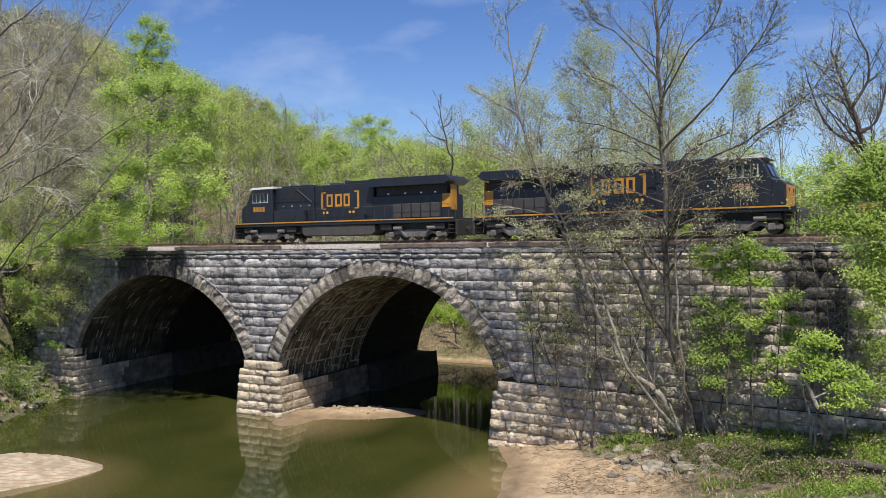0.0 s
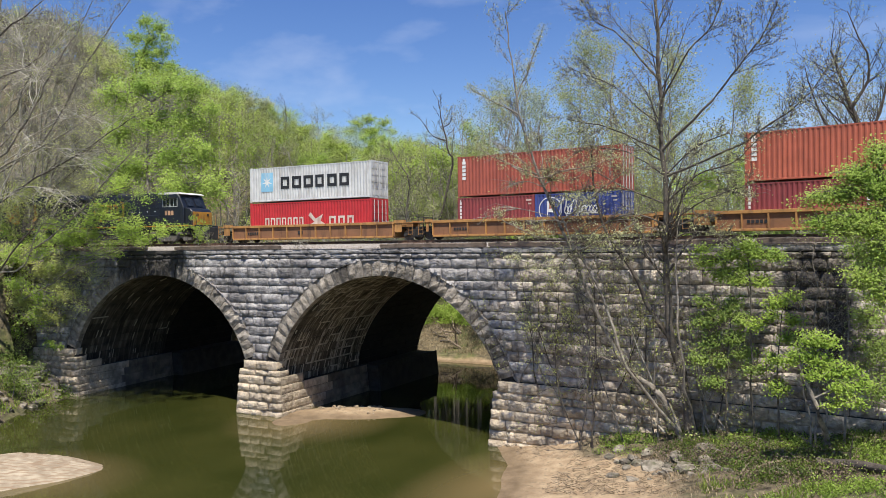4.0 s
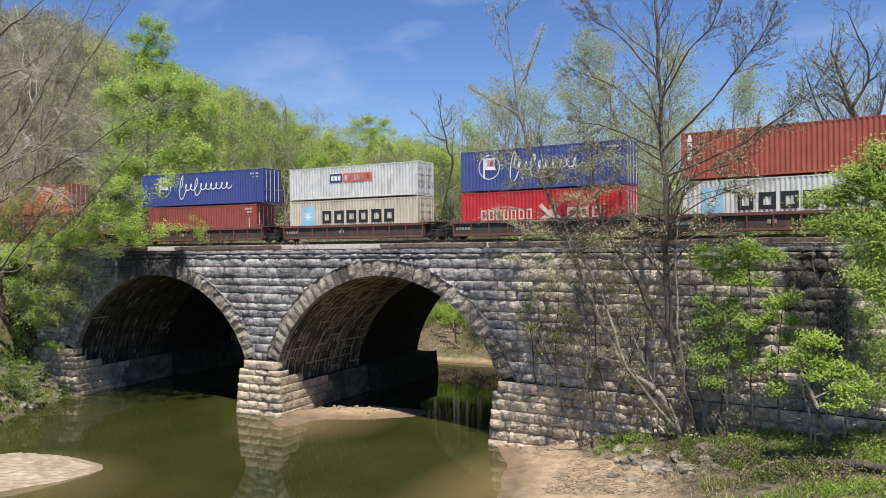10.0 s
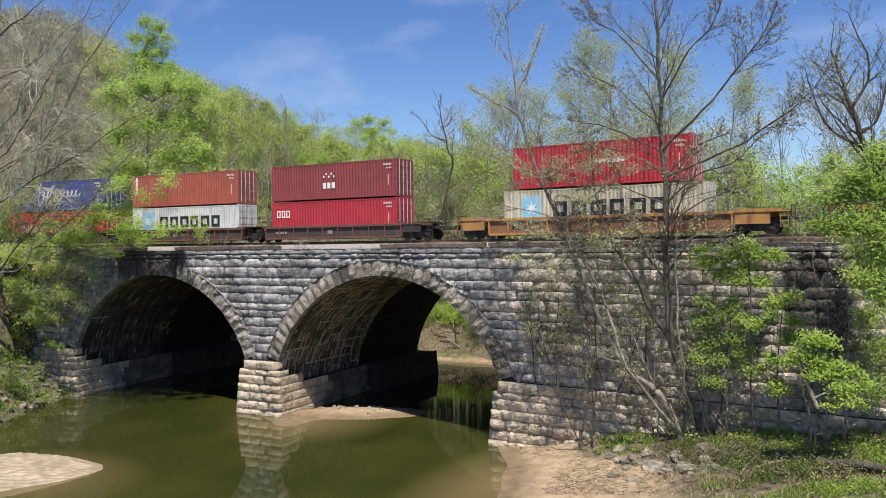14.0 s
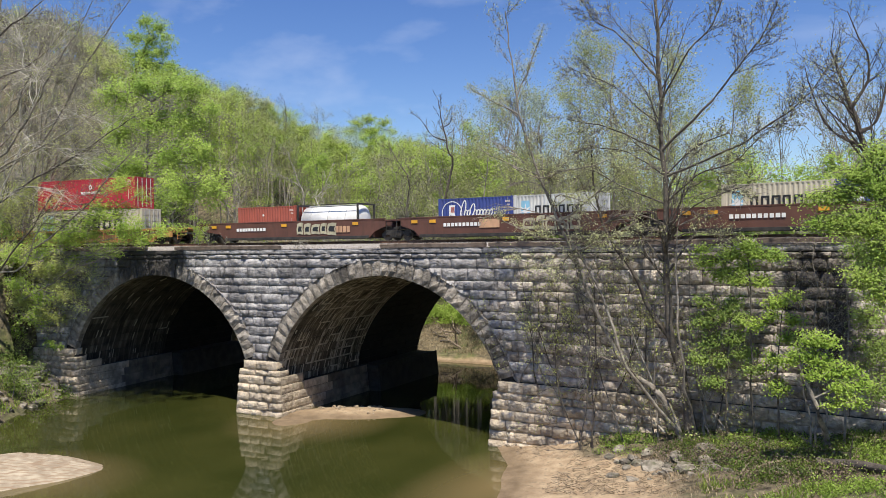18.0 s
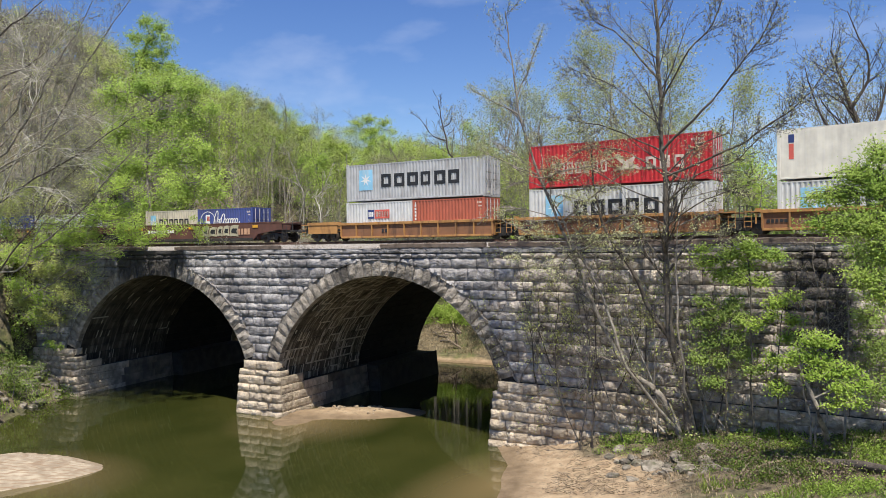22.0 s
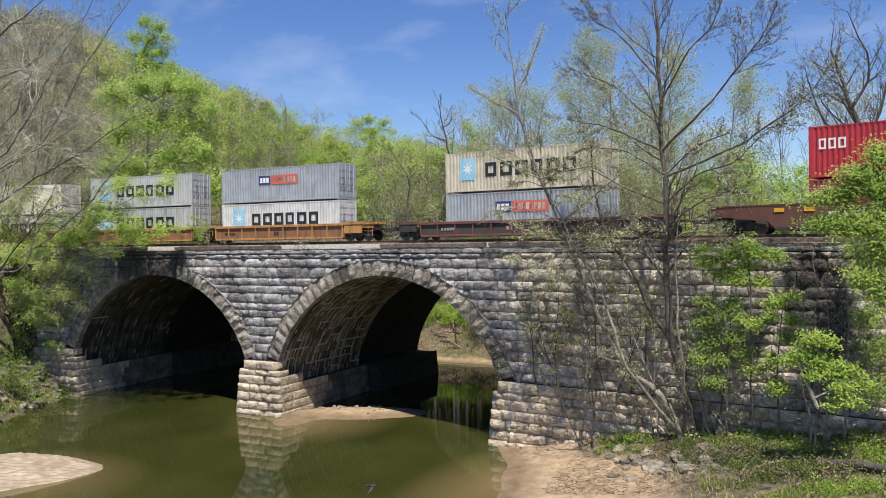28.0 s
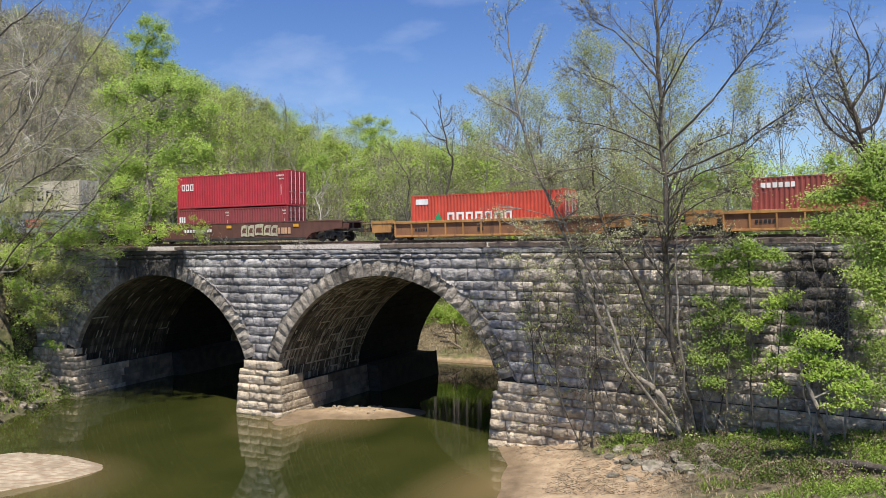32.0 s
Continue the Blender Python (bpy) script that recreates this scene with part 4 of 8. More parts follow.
def blocks(a, b, c, d, k, seed=0, solid=False):
    """A row of k plain letter-sized blocks."""
    def make(L, H):
        g = random.Random(seed + k)
        out = []
        w = (b - a) / k
        for i in range(k):
            x0, x1 = (a + w * (i + 0.06) - 0.5) * L, (a + w * (i + 0.06 + g.uniform(0.68, 0.82)) - 0.5) * L
            z0, z1 = c * H, d * H
            t = min((x1 - x0) * 0.27, (z1 - z0) * 0.27)
            if solid or x1 - x0 < 0.35:
                out.append([(x0, z0), (x1, z0), (x1, z1), (x0, z1)])
            else:
                out.append([(x0, z0), (x1, z0), (x1, z1), (x0, z1), (x0, z1 - t), (x1 - t, z1 - t), (x1 - t, z0 + t), (x0 + t, z0 + t), (x0 + t, z1 - t), (x0, z1 - t)])
        return out
    make.single = True
    return make


def flourish(a, b, c, d):
    """One running stroke of plain loops, tall at its start."""
    def make(L, H):
        line = []
        for i in range(241):
            t = i / 240
            tall = 1.0 if t < 0.1 else (0.72 if 0.3 < t < 0.4 else 0.26)
            ph = t * 2 * math.pi * 10
            z = (c + (d - c) * (0.44 + 0.5 * tall * math.sin(ph))) * H
            x = (a + (b - a) * t - 0.5) * L + (0.17 if tall < 0.5 else 0.24) * math.cos(ph)
            line.append((x + 0.22 * (z - 0.5 * (c + d) * H), z))
        edge = []
        for i, (x, z) in enumerate(line):
            p, q = line[max(i - 1, 0)], line[min(i + 1, 240)]
            dx, dz = q[0] - p[0], q[1] - p[1]
            k = 0.042 / max(1e-4, math.hypot(dx, dz))
            edge.append(((x + dz * k, z - dx * k), (x - dz * k, z + dx * k)))
        return [[e[0], f[0], f[1], e[1]] for e, f in zip(edge, edge[1:])]
    make.layered = True
    return make


def star(x, z, r, points=7):
    def make(L, H):
        out = []
        for i in range(points):
            a = 2 * math.pi * i / points + math.pi / 2
            cx, cz = (x - 0.5) * L, z * H
            b = 2 * math.pi / points / 2
            out.append([(cx, cz), (cx + r * 0.32 * math.cos(a - b), cz + r * 0.32 * math.sin(a - b)), (cx + r * math.cos(a), cz + r * math.sin(a)), (cx + r * 0.32 * math.cos(a + b), cz + r * 0.32 * math.sin(a + b))])
        return out
    return make


def disc(x, z, r, k=20, inner=0.0):
    def make(L, H):
        cx, cz = (x - 0.5) * L, z * H
        pts = [(math.cos(2 * math.pi * i / k), math.sin(2 * math.pi * i / k)) for i in range(k)]
        if not inner:
            return [[(cx + r * p, cz + r * q) for p, q in pts]]
        return [[(cx + r * pts[i][0], cz + r * pts[i][1]), (cx + r * pts[(i + 1) % k][0], cz + r * pts[(i + 1) % k][1]), (cx + inner * pts[(i + 1) % k][0], cz + inner * pts[(i + 1) % k][1]), (cx + inner * pts[i][0], cz + inner * pts[i][1])] for i in range(k)]
    return make


def poly(*pts):
    return lambda L, H: [[((x - 0.5) * L, z * H) for x, z in pts]]


CODE = [(blocks(0.90, 0.965, 0.83, 0.88, 6, 3), WORN), (blocks(0.92, 0.965, 0.74, 0.78, 4, 3), WORN), (rect(0.936, 0.941, 0.30, 0.60), WORN)]
STARLINE = [(rect(0.10, 0.205, 0.30, 0.84), SKYBLUE), (star(0.152, 0.57, 0.52), WHITE), (blocks(0.265, 0.845, 0.36, 0.70, 6, 11), INK)]
FLAGLINE = [(disc(0.19, 0.58, 0.86, 28, 0.80), WHITE), (rect(0.150, 0.162, 0.32, 0.80), WHITE), (poly((0.162, 0.52), (0.235, 0.50), (0.222, 0.64), (0.235, 0.80), (0.162, 0.80)), WHITE), (poly((0.175, 0.60), (0.225, 0.59), (0.218, 0.66), (0.226, 0.74), (0.175, 0.75)), REDMARK), (flourish(0.33, 0.75, 0.24, 0.96), WHITE)] + CODE
WINGLINE = [(blocks(0.13, 0.47, 0.30, 0.56, 7, 5), WORN), (poly((0.49, 0.30), (0.60, 0.33), (0.655, 0.30), (0.60, 0.44), (0.62, 0.62), (0.56, 0.50), (0.52, 0.68), (0.50, 0.60), (0.55, 0.42)), WORN), (blocks(0.665, 0.88, 0.30, 0.56, 3, 6), WORN)]
TWOBLOCK = [(rect(0.335, 0.435, 0.50, 0.76), NAVY), (rect(0.44, 0.665, 0.50, 0.76), REDMARK), (blocks(0.345, 0.425, 0.56, 0.70, 3, 8), WHITE), (blocks(0.452, 0.652, 0.55, 0.71, 8, 14, True), WORN)]
UPRIGHT = [(blocks(0.035, 0.055, 0.86, 0.94, 1, i), WHITE) for i in range(1)] + [(rect(0.032, 0.056, 0.42 + 0.095 * i, 0.49 + 0.095 * i), WHITE) for i in range(5)] + CODE
SHORT = [(blocks(0.04, 0.16, 0.55, 0.75, 3, 31), WHITE)] + CODE

L40, L45, L20 = 12.19, 13.716, 6.058
HC, STD, FL = 2.896, 2.591, 0.40


def stack(u0, low, high):
    """Boxes over a well; low and high are lists of (label, length, height, colour, marks, offset)."""
    z = FL
    for level in (low, high):
        x = u0
        top = 0
        for label, L, H, colour, marks, off in level:
            container(label, L, H, colour, x + L / 2 + off, z, marks, colour == "cream")
            x += L + 0.03
            top = max(top, H)
        z += top + 0.045


T_ = L40
stack(3.15, [("bright red corrugated container with white wing emblem", T_, HC, "red", WINGLINE, 0)], [("white container with pale blue star square and dark letter blocks", T_, HC, "white", STARLINE, 0)])
stack(22.95, [("short maroon container with white upright marks", L20, STD, "maroon", UPRIGHT, 0), ("short blue container with white script shapes", L20, STD, "blue", FLAGLINE, 0)], [("red oxide corrugated container with white upright marks", T_, HC, "oxide", UPRIGHT, 0)])
stack(42.65, [("short maroon container with white upright marks", L20, STD, "maroon", UPRIGHT, 0), ("short maroon container with white upright marks", L20, STD, "maroon", UPRIGHT, 0)], [("sun-faded orange red container with upright marks", T_, HC, "orange", UPRIGHT, 0)])
stack(64.72, [("red brown corrugated container in a maroon wagon", T_, HC, "brown", CODE, 0)], [("long strong blue container with white flag ring and script", L45, HC, "blue", FLAGLINE, -0.76)])
stack(80.45, [("dirty beige container with blue star square and dark letters", T_, HC, "beige", STARLINE, 0)], [("dull white container with navy and red name blocks", T_, STD, "white", TWOBLOCK, 0)])
stack(96.35, [("bright red container with white wing emblem", T_, HC, "red", WINGLINE, 0)], [("faded blue container with white flag ring and script", T_, HC, "fadeblue", FLAGLINE, 0)])
stack(112.07, [("white container with blue star square and dark letters", T_, HC, "white", STARLINE, 0)], [("red oxide corrugated container with upright marks", T_, HC, "oxide", UPRIGHT, 0)])
stack(127.85, [("crimson container with small white corner mark", T_, HC, "crimson", SHORT, 0)], [("dark red brown container with white dots and block mark", T_, HC, "maroon", [(blocks(0.43, 0.535, 0.30, 0.46, 3, 4), WHITE)] + [(disc(0.44 + 0.02 * i, 0.62 + 0.08 * (i % 2), 0.09, 8), WHITE) for i in range(5)] + CODE, 0)])
stack(149.05, [("long beige container with blue star square and dark letters", L45, HC, "beige", STARLINE, 0)], [("crimson container with small white round emblem", T_, HC, "crimson", [(disc(0.56, 0.72, 0.22, 16, 0.10), WHITE), (blocks(0.46, 0.66, 0.50, 0.58, 8, 2), WHITE)] + CODE, 0.72)])
stack(173.9, [("short red oxide container low in a brown wagon", L20, STD, "oxide", [(disc(0.45, 0.72, 0.10, 10), WHITE)] + CODE, 0)], [])
stack(193.35, [("short blue container with white script shapes", L20, STD, "blue", FLAGLINE, 0), ("short white container with dark letters", L20, STD, "white", STARLINE, 0)], [])
stack(213.35, [("short beige container with dark letters", L20, STD, "beige", STARLINE, 0), ("short faded blue container with white script", L20, STD, "fadeblue", FLAGLINE, 0)], [])
stack(235.07, [("short white container with navy and red name blocks", L20, STD, "white", TWOBLOCK, 0), ("short orange red container with upright marks", L20, STD, "orange", UPRIGHT, 0)], [("light grey container with blue star square and dark letters", T_, HC, "grey", STARLINE, 0)])
stack(250.68, [("white container with blue star square and dark letters", T_, HC, "white", STARLINE, 0)], [("bright red container with large white wing emblem", T_, HC, "red", WINGLINE + CODE, 0)])
stack(266.5, [("white container with blue star square and dark letters", T_, STD, "white", STARLINE, 0)], [("smooth clean cream refrigerated container with small red mark", T_, HC, "cream", [(rect(0.05, 0.075, 0.72, 0.88), NAVY), (rect(0.052, 0.073, 0.40, 0.70), REDMARK)], 0)])
stack(282.43, [("light grey container with blue star square and dark letters", T_, HC, "grey", STARLINE, 0)], [("dirty grey container with blue star square and dark letters", T_, HC, "grey", STARLINE, 0)])
stack(298.0, [("white container with blue star square and dark letters", T_, HC, "white", STARLINE, 0)], [("blue grey container with navy and red name blocks", T_, HC, "pgrey", TWOBLOCK, 0)])
stack(319.85, [("blue grey container with navy and red name blocks", T_, HC, "pgrey", TWOBLOCK, 0)], [("beige container with blue star square and dark letters", T_, HC, "beige", STARLINE, 0)])
stack(344.0, [("short maroon container with a white mark", L20, STD, "maroon", SHORT, 0), ("short maroon container with a white mark", L20, STD, "maroon", CODE, 0)], [("crimson container with small white corner mark", T_, HC, "crimson", SHORT, 0)])
stack(367.9, [("vivid orange red container with white letters and green triangle", T_, HC, "hred", [(rect(0.035, 0.125, 0.76, 0.90), WHITE), (poly((0.155, 0.28), (0.235, 0.28), (0.195, 0.56)), GREENMARK), (blocks(0.255, 0.70, 0.28, 0.54, 7, 12), WHITE)], 0)], [])
stack(392.0, [("red brown container with a white corner mark", T_, HC, "brown", [(blocks(0.04, 0.20, 0.78, 0.88, 6, 9), WHITE), (rect(0.86, 0.96, 0.76, 0.86), WHITE)], 0)], [])

# tank container
TANKW = paint("white tank paint", (0.78, 0.77, 0.74), 0.15)
tank = thing("tank_container", "glossy white tank container in a brown steel frame", "tank container")
bm = bmesh.new()
bmesh.ops.create_cone(bm, cap_ends=True, segments=28, radius1=1.12, radius2=1.12, depth=5.2, matrix=Matrix.Translation((0, 0, 1.32)) @ Matrix.Rotation(radians(90), 4, "Y"))
for sg in (-1, 1):
    bmesh.ops.create_uvsphere(bm, u_segments=24, v_segments=10, radius=1.0, matrix=Matrix.Translation((sg * 2.6, 0, 1.32)) @ Matrix.Diagonal((0.30, 1.12, 1.12, 1)))
part("tank_shell", bm, TANKW, tank, "", True)
for x in (-1.7, 0.0, 1.7):
    bm = bmesh.new()
    bmesh.ops.create_cone(bm, cap_ends=True, segments=28, radius1=1.135, radius2=1.135, depth=0.07, matrix=Matrix.Translation((x, 0, 1.32)) @ Matrix.Rotation(radians(90), 4, "Y"))
    part("band", bm, GALV, tank)
for x in (-2.94, 2.94):
    for y in (-1.15, 1.15):
        part("corner_post", boxed(x - 0.07, x + 0.07, y - 0.06, y + 0.06, 0, STD, bev=0.01), BLACK, tank)
    for z in (0.08, STD - 0.07):
        part("cross_beam", boxed(x - 0.06, x + 0.06, -1.14, 1.14, z - 0.06, z + 0.06), BLACK, tank)
for y in (-1.15, 1.15):
    part("base_rail", boxed(-2.9, 2.9, y - 0.05, y + 0.05, 0.02, 0.14), BLACK, tank)
    part("top_rail", boxed(-2.9, 2.9, y - 0.03, y + 0.03, STD - 0.08, STD - 0.02), BLACK, tank)
part("walkway", boxed(-2.4, 2.4, -0.3, 0.3, STD - 0.12, STD - 0.07), GALV, tank)
MOVERS.append((tank, 183.1, RAIL_Z + FL, 0.0))

# ----- wheels and trucks -----
bm = bmesh.new()
for y in (-0.72, 0.72):
    bmesh.ops.create_cone(bm, cap_ends=True, segments=22, radius1=0.43, radius2=0.42, depth=0.13, matrix=Matrix.Translation((0, y, 0)) @ Matrix.Rotation(radians(90), 4, "X"))
    bmesh.ops.create_cone(bm, cap_ends=True, segments=18, radius1=0.15, radius2=0.12, depth=0.2, matrix=Matrix.Translation((0, y * 1.12, 0)) @ Matrix.Rotation(radians(90), 4, "X"))
rod(bm, (0, -0.95, 0), (0, 0.95, 0), 0.08, 10)
WHEELSET = done("wheelset", bm)
WHEELS = {}
bm = bmesh.new()
prism(bm, ((-1.2, 0.30), (-1.2, 0.58), (-0.75, 0.66), (-0.35, 0.80), (0.35, 0.80), (0.75, 0.66), (1.2, 0.58), (1.2, 0.30), (0.98, 0.34), (0.62, 0.52), (0.42, 0.22), (-0.42, 0.22), (-0.62, 0.52), (-0.98, 0.34)), -0.09, 0.09)
for x in (-0.2, 0, 0.2):
    rod(bm, (x, -0.13, 0.28), (x, -0.13, 0.62), 0.075, 8)
SIDEFRAME = done("side_frame", bm)
bm = boxed(-0.25, 0.25, -0.95, 0.95, 0.4, 0.82, bev=0.03)
BOLSTER = done("bolster", bm)


def truck(parent, x, axles=(-0.89, 0.89), frame_scale=1.0, y=1.0, casting=None):
    t = new("truck")
    t.parent = parent
    t.location = (x, 0, 0)
    for sg in (-1, 1):
        q = link_mesh("side_frame", SIDEFRAME, t, "", casting or BLACK)
        q.matrix_basis = Matrix.Translation((0, sg * y, 0)) @ Matrix.Diagonal((frame_scale, -sg, 1, 1))
    link_mesh("bolster", BOLSTER, t, "", BLACK)
    for a in axles:
        q = link_mesh("wheelset", WHEELSET, t, "", WHEEL)
        q.location = (a, 0, 0.43)
        WHEELS.setdefault(a, []).append(q)
    return t


def wagon(u0, u1, kind, well, left_truck=None, right_truck=None, label="", shift=0.0):
    """One well unit between u0 and u1; trucks at the given places of the train."""
    mid = (u0 + u1) / 2
    col = {"y": C["yellowcar"], "m": C["maroonwagon"], "b": C["brownwagon"]}[kind[0]]
    w = thing("well_wagon", label, "well wagon", "well wagons")
    h = well / 2
    cx = shift
    a, b = u0 - mid, u1 - mid
    part("well_floor", boxed(cx - h, cx + h, -1.1, 1.1, FL - 0.16, FL - 0.01), BLACK, w)
    for sg in (-1, 1):
        y = 1.36 * sg
        if kind[1] == "r":
            zt = 1.30 if kind[0] == "m" else 1.42
            part("top_chord", boxed(cx - h - 0.1, cx + h + 0.1, y - 0.10, y + 0.10, zt - 0.19, zt, bev=0.012), col, w)
            part("side_plate", boxed(cx - h - 0.1, cx + h + 0.1, y - 0.015 - 0.05 * sg, y + 0.015 - 0.05 * sg, 0.30, zt - 0.19), C["yellowplate"] if kind[0] == "y" else C["grimyplate"], w)
            part("bottom_sill", boxed(cx - h, cx + h, y - 0.09, y + 0.09, 0.22, 0.36, bev=0.012), col, w)
            k = 9 if well < 14 else 11
            for i in range(k + 1):
                x = cx - h + well * i / k
                part("rib", boxed(x - 0.045, x + 0.045, y - 0.085, y + 0.085, 0.36, zt - 0.19), col, w)
            for e, d in ((cx - h - 0.1, a), (cx + h + 0.1, b)):
                lo, hi = sorted((e, d + (0.9 if d < 0 else -0.9)))
                if hi - lo > 0.2:
                    part("end_chord", boxed(lo, hi, y - 0.08, y + 0.08, zt - 0.12, zt + 0.10 if kind[0] == "y" else zt - 0.02), col, w)
                    part("end_plate", boxed(lo + 0.05, hi - 0.3, y - 0.03, y + 0.03, 0.62, zt - 0.12), BLACK if kind[0] == "m" else col, w)
        else:
            bm = bmesh.new()
            prism(bm, ((a + 0.7, 1.1), (a + 0.7, 1.60), (cx - h - 0.3, 1.66), (cx + h + 0.3, 1.66), (b - 0.7, 1.60), (b - 0.7, 1.1), (cx + h + 0.2, 0.72), (cx + h - 0.3, 0.24), (cx - h + 0.3, 0.24), (cx - h - 0.2, 0.72)), y - 0.06, y + 0.06)
            part("side_plate", bm, col, w)
            part("sill", boxed(cx - h + 0.3, cx + h - 0.3, y - 0.10, y + 0.10, 0.20, 0.42, bev=0.012), BLACK, w)
            part("top_rail", boxed(a + 0.7, b - 0.7, y - 0.08, y + 0.08, 1.62, 1.70), col, w)
    for e, d, sg in ((cx - h, a, -1), (cx + h, b, 1)):
        lo, hi = sorted((e, d))
        part("end_deck", boxed(lo + 0.02, hi - 0.02, -0.75, 0.75, 0.86, 1.02, bev=0.01), BLACK, w)
        part("bulkhead", boxed(min(e, e + sg * 0.1), max(e, e + sg * 0.1), -1.28, 1.28, FL - 0.1, 1.2), col, w)
        xm = d - sg * 1.0
        part("platform", boxed(xm - 0.75, xm + 0.75, -1.42, 1.42, 1.30 if kind[1] == "r" else 1.5, 1.36 if kind[1] == "r" else 1.56), col, w)
        for yy in (-1.35, 1.35):
            bm = bmesh.new()
            x = d - sg * 0.45
            for zz in (0.45, 0.75, 1.05):
                rod(bm, (x - 0.2, yy, zz), (x + 0.2, yy, zz), 0.018, 5)
            rod(bm, (x - 0.2, yy, 0.4), (x - 0.2, yy, 1.5), 0.018, 5)
            rod(bm, (x + 0.2, yy, 0.4), (x + 0.2, yy, 1.5), 0.018, 5)
            part("ladder", bm, col if kind[0] == "y" else BLACK, w)
        bm = bmesh.new()
        rod(bm, (d - sg * 0.2, -0.6, 1.02), (d - sg * 0.2, -0.6, 1.75), 0.03, 6)
        rod(bm, (d - sg * 0.2, 0.6, 1.02), (d - sg * 0.2, 0.6, 1.75), 0.03, 6)
        rod(bm, (d - sg * 0.2, -0.6, 1.7), (d - sg * 0.2, 0.6, 1.7), 0.025, 6)
        part("end_rail", bm, BLACK, w)
    for tp in (left_truck, right_truck):
        if tp is not None:
            truck(w, tp - mid)
    MOVERS.append((w, mid, RAIL_Z, 0.0))
    return w, mid


def decal(w, polys, material, y=-1.47):
    for p in polys:
        link_mesh("painted_mark", raw("painted_mark", [(x, y, z) for x, z in p], [tuple(range(len(p)))]), w, "", material)


def bar_row(x0, x1, z0, z1, k, seed):
    return [[(x + (x0 + x1) / 2, z + z0) for x, z in p] for p in blocks(0.0, 1.0, 0.0, 1.0, k, seed, True)(x1 - x0, z1 - z0)]


def coupler(x, parent, sg):
    bm = bmesh.new()
    box(bm, min(x, x + sg * 0.75), max(x, x + sg * 0.75), -0.12, 0.12, 0.72, 0.98, bev=0.03)
    part("coupler", bm, BLACK, parent)


YL, ML, BL = "rust-streaked ochre well wagon with ribbed sides", "dark maroon well wagon with ribbed sides", "brown well wagon with smooth graffitied sides"
ws = []
for u0, u1, kind, well, lt, rt, lab in (
        (-0.6, 19.31, "yr", 16.0, 1.2, 19.31, YL), (19.31, 38.75, "yr", 16.3, None, 38.75, YL), (38.75, 59.6, "yr", 16.3, None, 57.6, YL),
        (60.6, 78.63, "mr", 13.2, 62.6, 78.63, ML), (78.63, 94.5, "mr", 13.2, None, 94.5, ML), (94.5, 110.25, "mr", 13.2, None, 110.25, ML), (110.25, 126.0, "mr", 13.2, None, 126.0, ML), (126.0, 143.4, "mr", 13.2, None, 141.6, ML),
        (144.6, 167.6, "yr", 16.4, 146.8, 165.4, YL),
        (168.8, 189.38, "bs", 15.2, 170.8, 189.38, BL), (189.38, 208.78, "bs", 15.2, None, 208.78, BL), (208.78, 229.3, "bs", 15.2, None, 227.4, BL),
        (230.4, 248.71, "yr", 13.2, 232.6, 248.71, YL), (248.71, 264.45, "yr", 13.2, None, 264.45, YL), (264.45, 280.2, "yr", 13.2, None, 280.2, YL), (280.2, 296.0, "yr", 13.2, None, 296.0, YL), (296.0, 313.6, "yr", 13.2, None, 311.7, YL),
        (314.8, 337.0, "mr", 16.3, 316.8, 335.0, "dark brown rusty well wagon with ribbed sides"),
        (338.2, 362.2, "bs", 16.3, 340.4, 360.0, BL), (363.4, 386.0, "yr", 16.3, 365.6, 383.8, YL), (387.2, 410.0, "yr", 16.3, 389.4, 407.8, YL)):
    ws.append(wagon(u0, u1, kind, well, lt, rt, lab, {60.6: 1.35, 126.0: -0.8, 230.4: 1.7, 296.0: -0.8, 168.8: 0.8, 208.78: -0.7}.get(u0, 0.0)))
for i, x, sg in ((0, -0.6, -1), (2, 59.6, 1), (3, 60.6, -1), (7, 143.4, 1), (8, 144.6, -1), (8, 167.6, 1), (9, 168.8, -1), (11, 229.3, 1), (12, 230.4, -1), (16, 313.6, 1), (17, 314.8, -1), (17, 337.0, 1), (18, 338.2, -1), (18, 362.2, 1), (19, 363.4, -1), (19, 386.0, 1), (20, 387.2, -1), (20, 410.0, 1)):
    coupler(x - ws[i][1], ws[i][0], sg)
# painted marks on the smooth wagons
for i, seed in ((9, 1), (10, 2), (11, 3), (18, 4)):
    w = ws[i][0]
    g = random.Random(seed)
    decal(w, bar_row(-5.2, -2.0, 0.95, 1.20, 10, seed), WHITE)
    for x in (-8.0, -6.4, -0.4, 6.6):
        decal(w, [[(x, 1.25), (x + 0.55, 1.25), (x + 0.55, 1.48), (x, 1.48)]], GOLD)
    fat = []
    x = 1.2
    for _ in range(5):
        ww = g.uniform(0.6, 0.95)
        z0, z1 = g.uniform(0.5, 0.62), g.uniform(1.35, 1.58)
        fat.append([(x, z0), (x + ww * 0.4, z0 + 0.05), (x + ww, z0 - 0.03), (x + ww * 0.9, (z0 + z1) / 2), (x + ww * 1.02, z1), (x + ww * 0.5, z1 + 0.04), (x + 0.05, z1 - 0.06), (x - 0.04, (z0 + z1) / 2)])
        x += ww + 0.06
    decal(w, fat, CREAM)
    decal(w, [[(p + 0.14 * (1 if p < q[0][0] + 0.3 else -1), 1.0 + (r - 1.0) * 0.45) for p, r in q] for q in fat], INK if seed % 2 else C["brownwagon"], -1.474)
    decal(w, [[(-2.2, 0.8), (-0.6, 0.8), (-0.6, 1.4), (-2.2, 1.4)]] if seed == 2 else bar_row(5.0, 6.4, 0.7, 1.2, 4, seed), PALE_TAN)
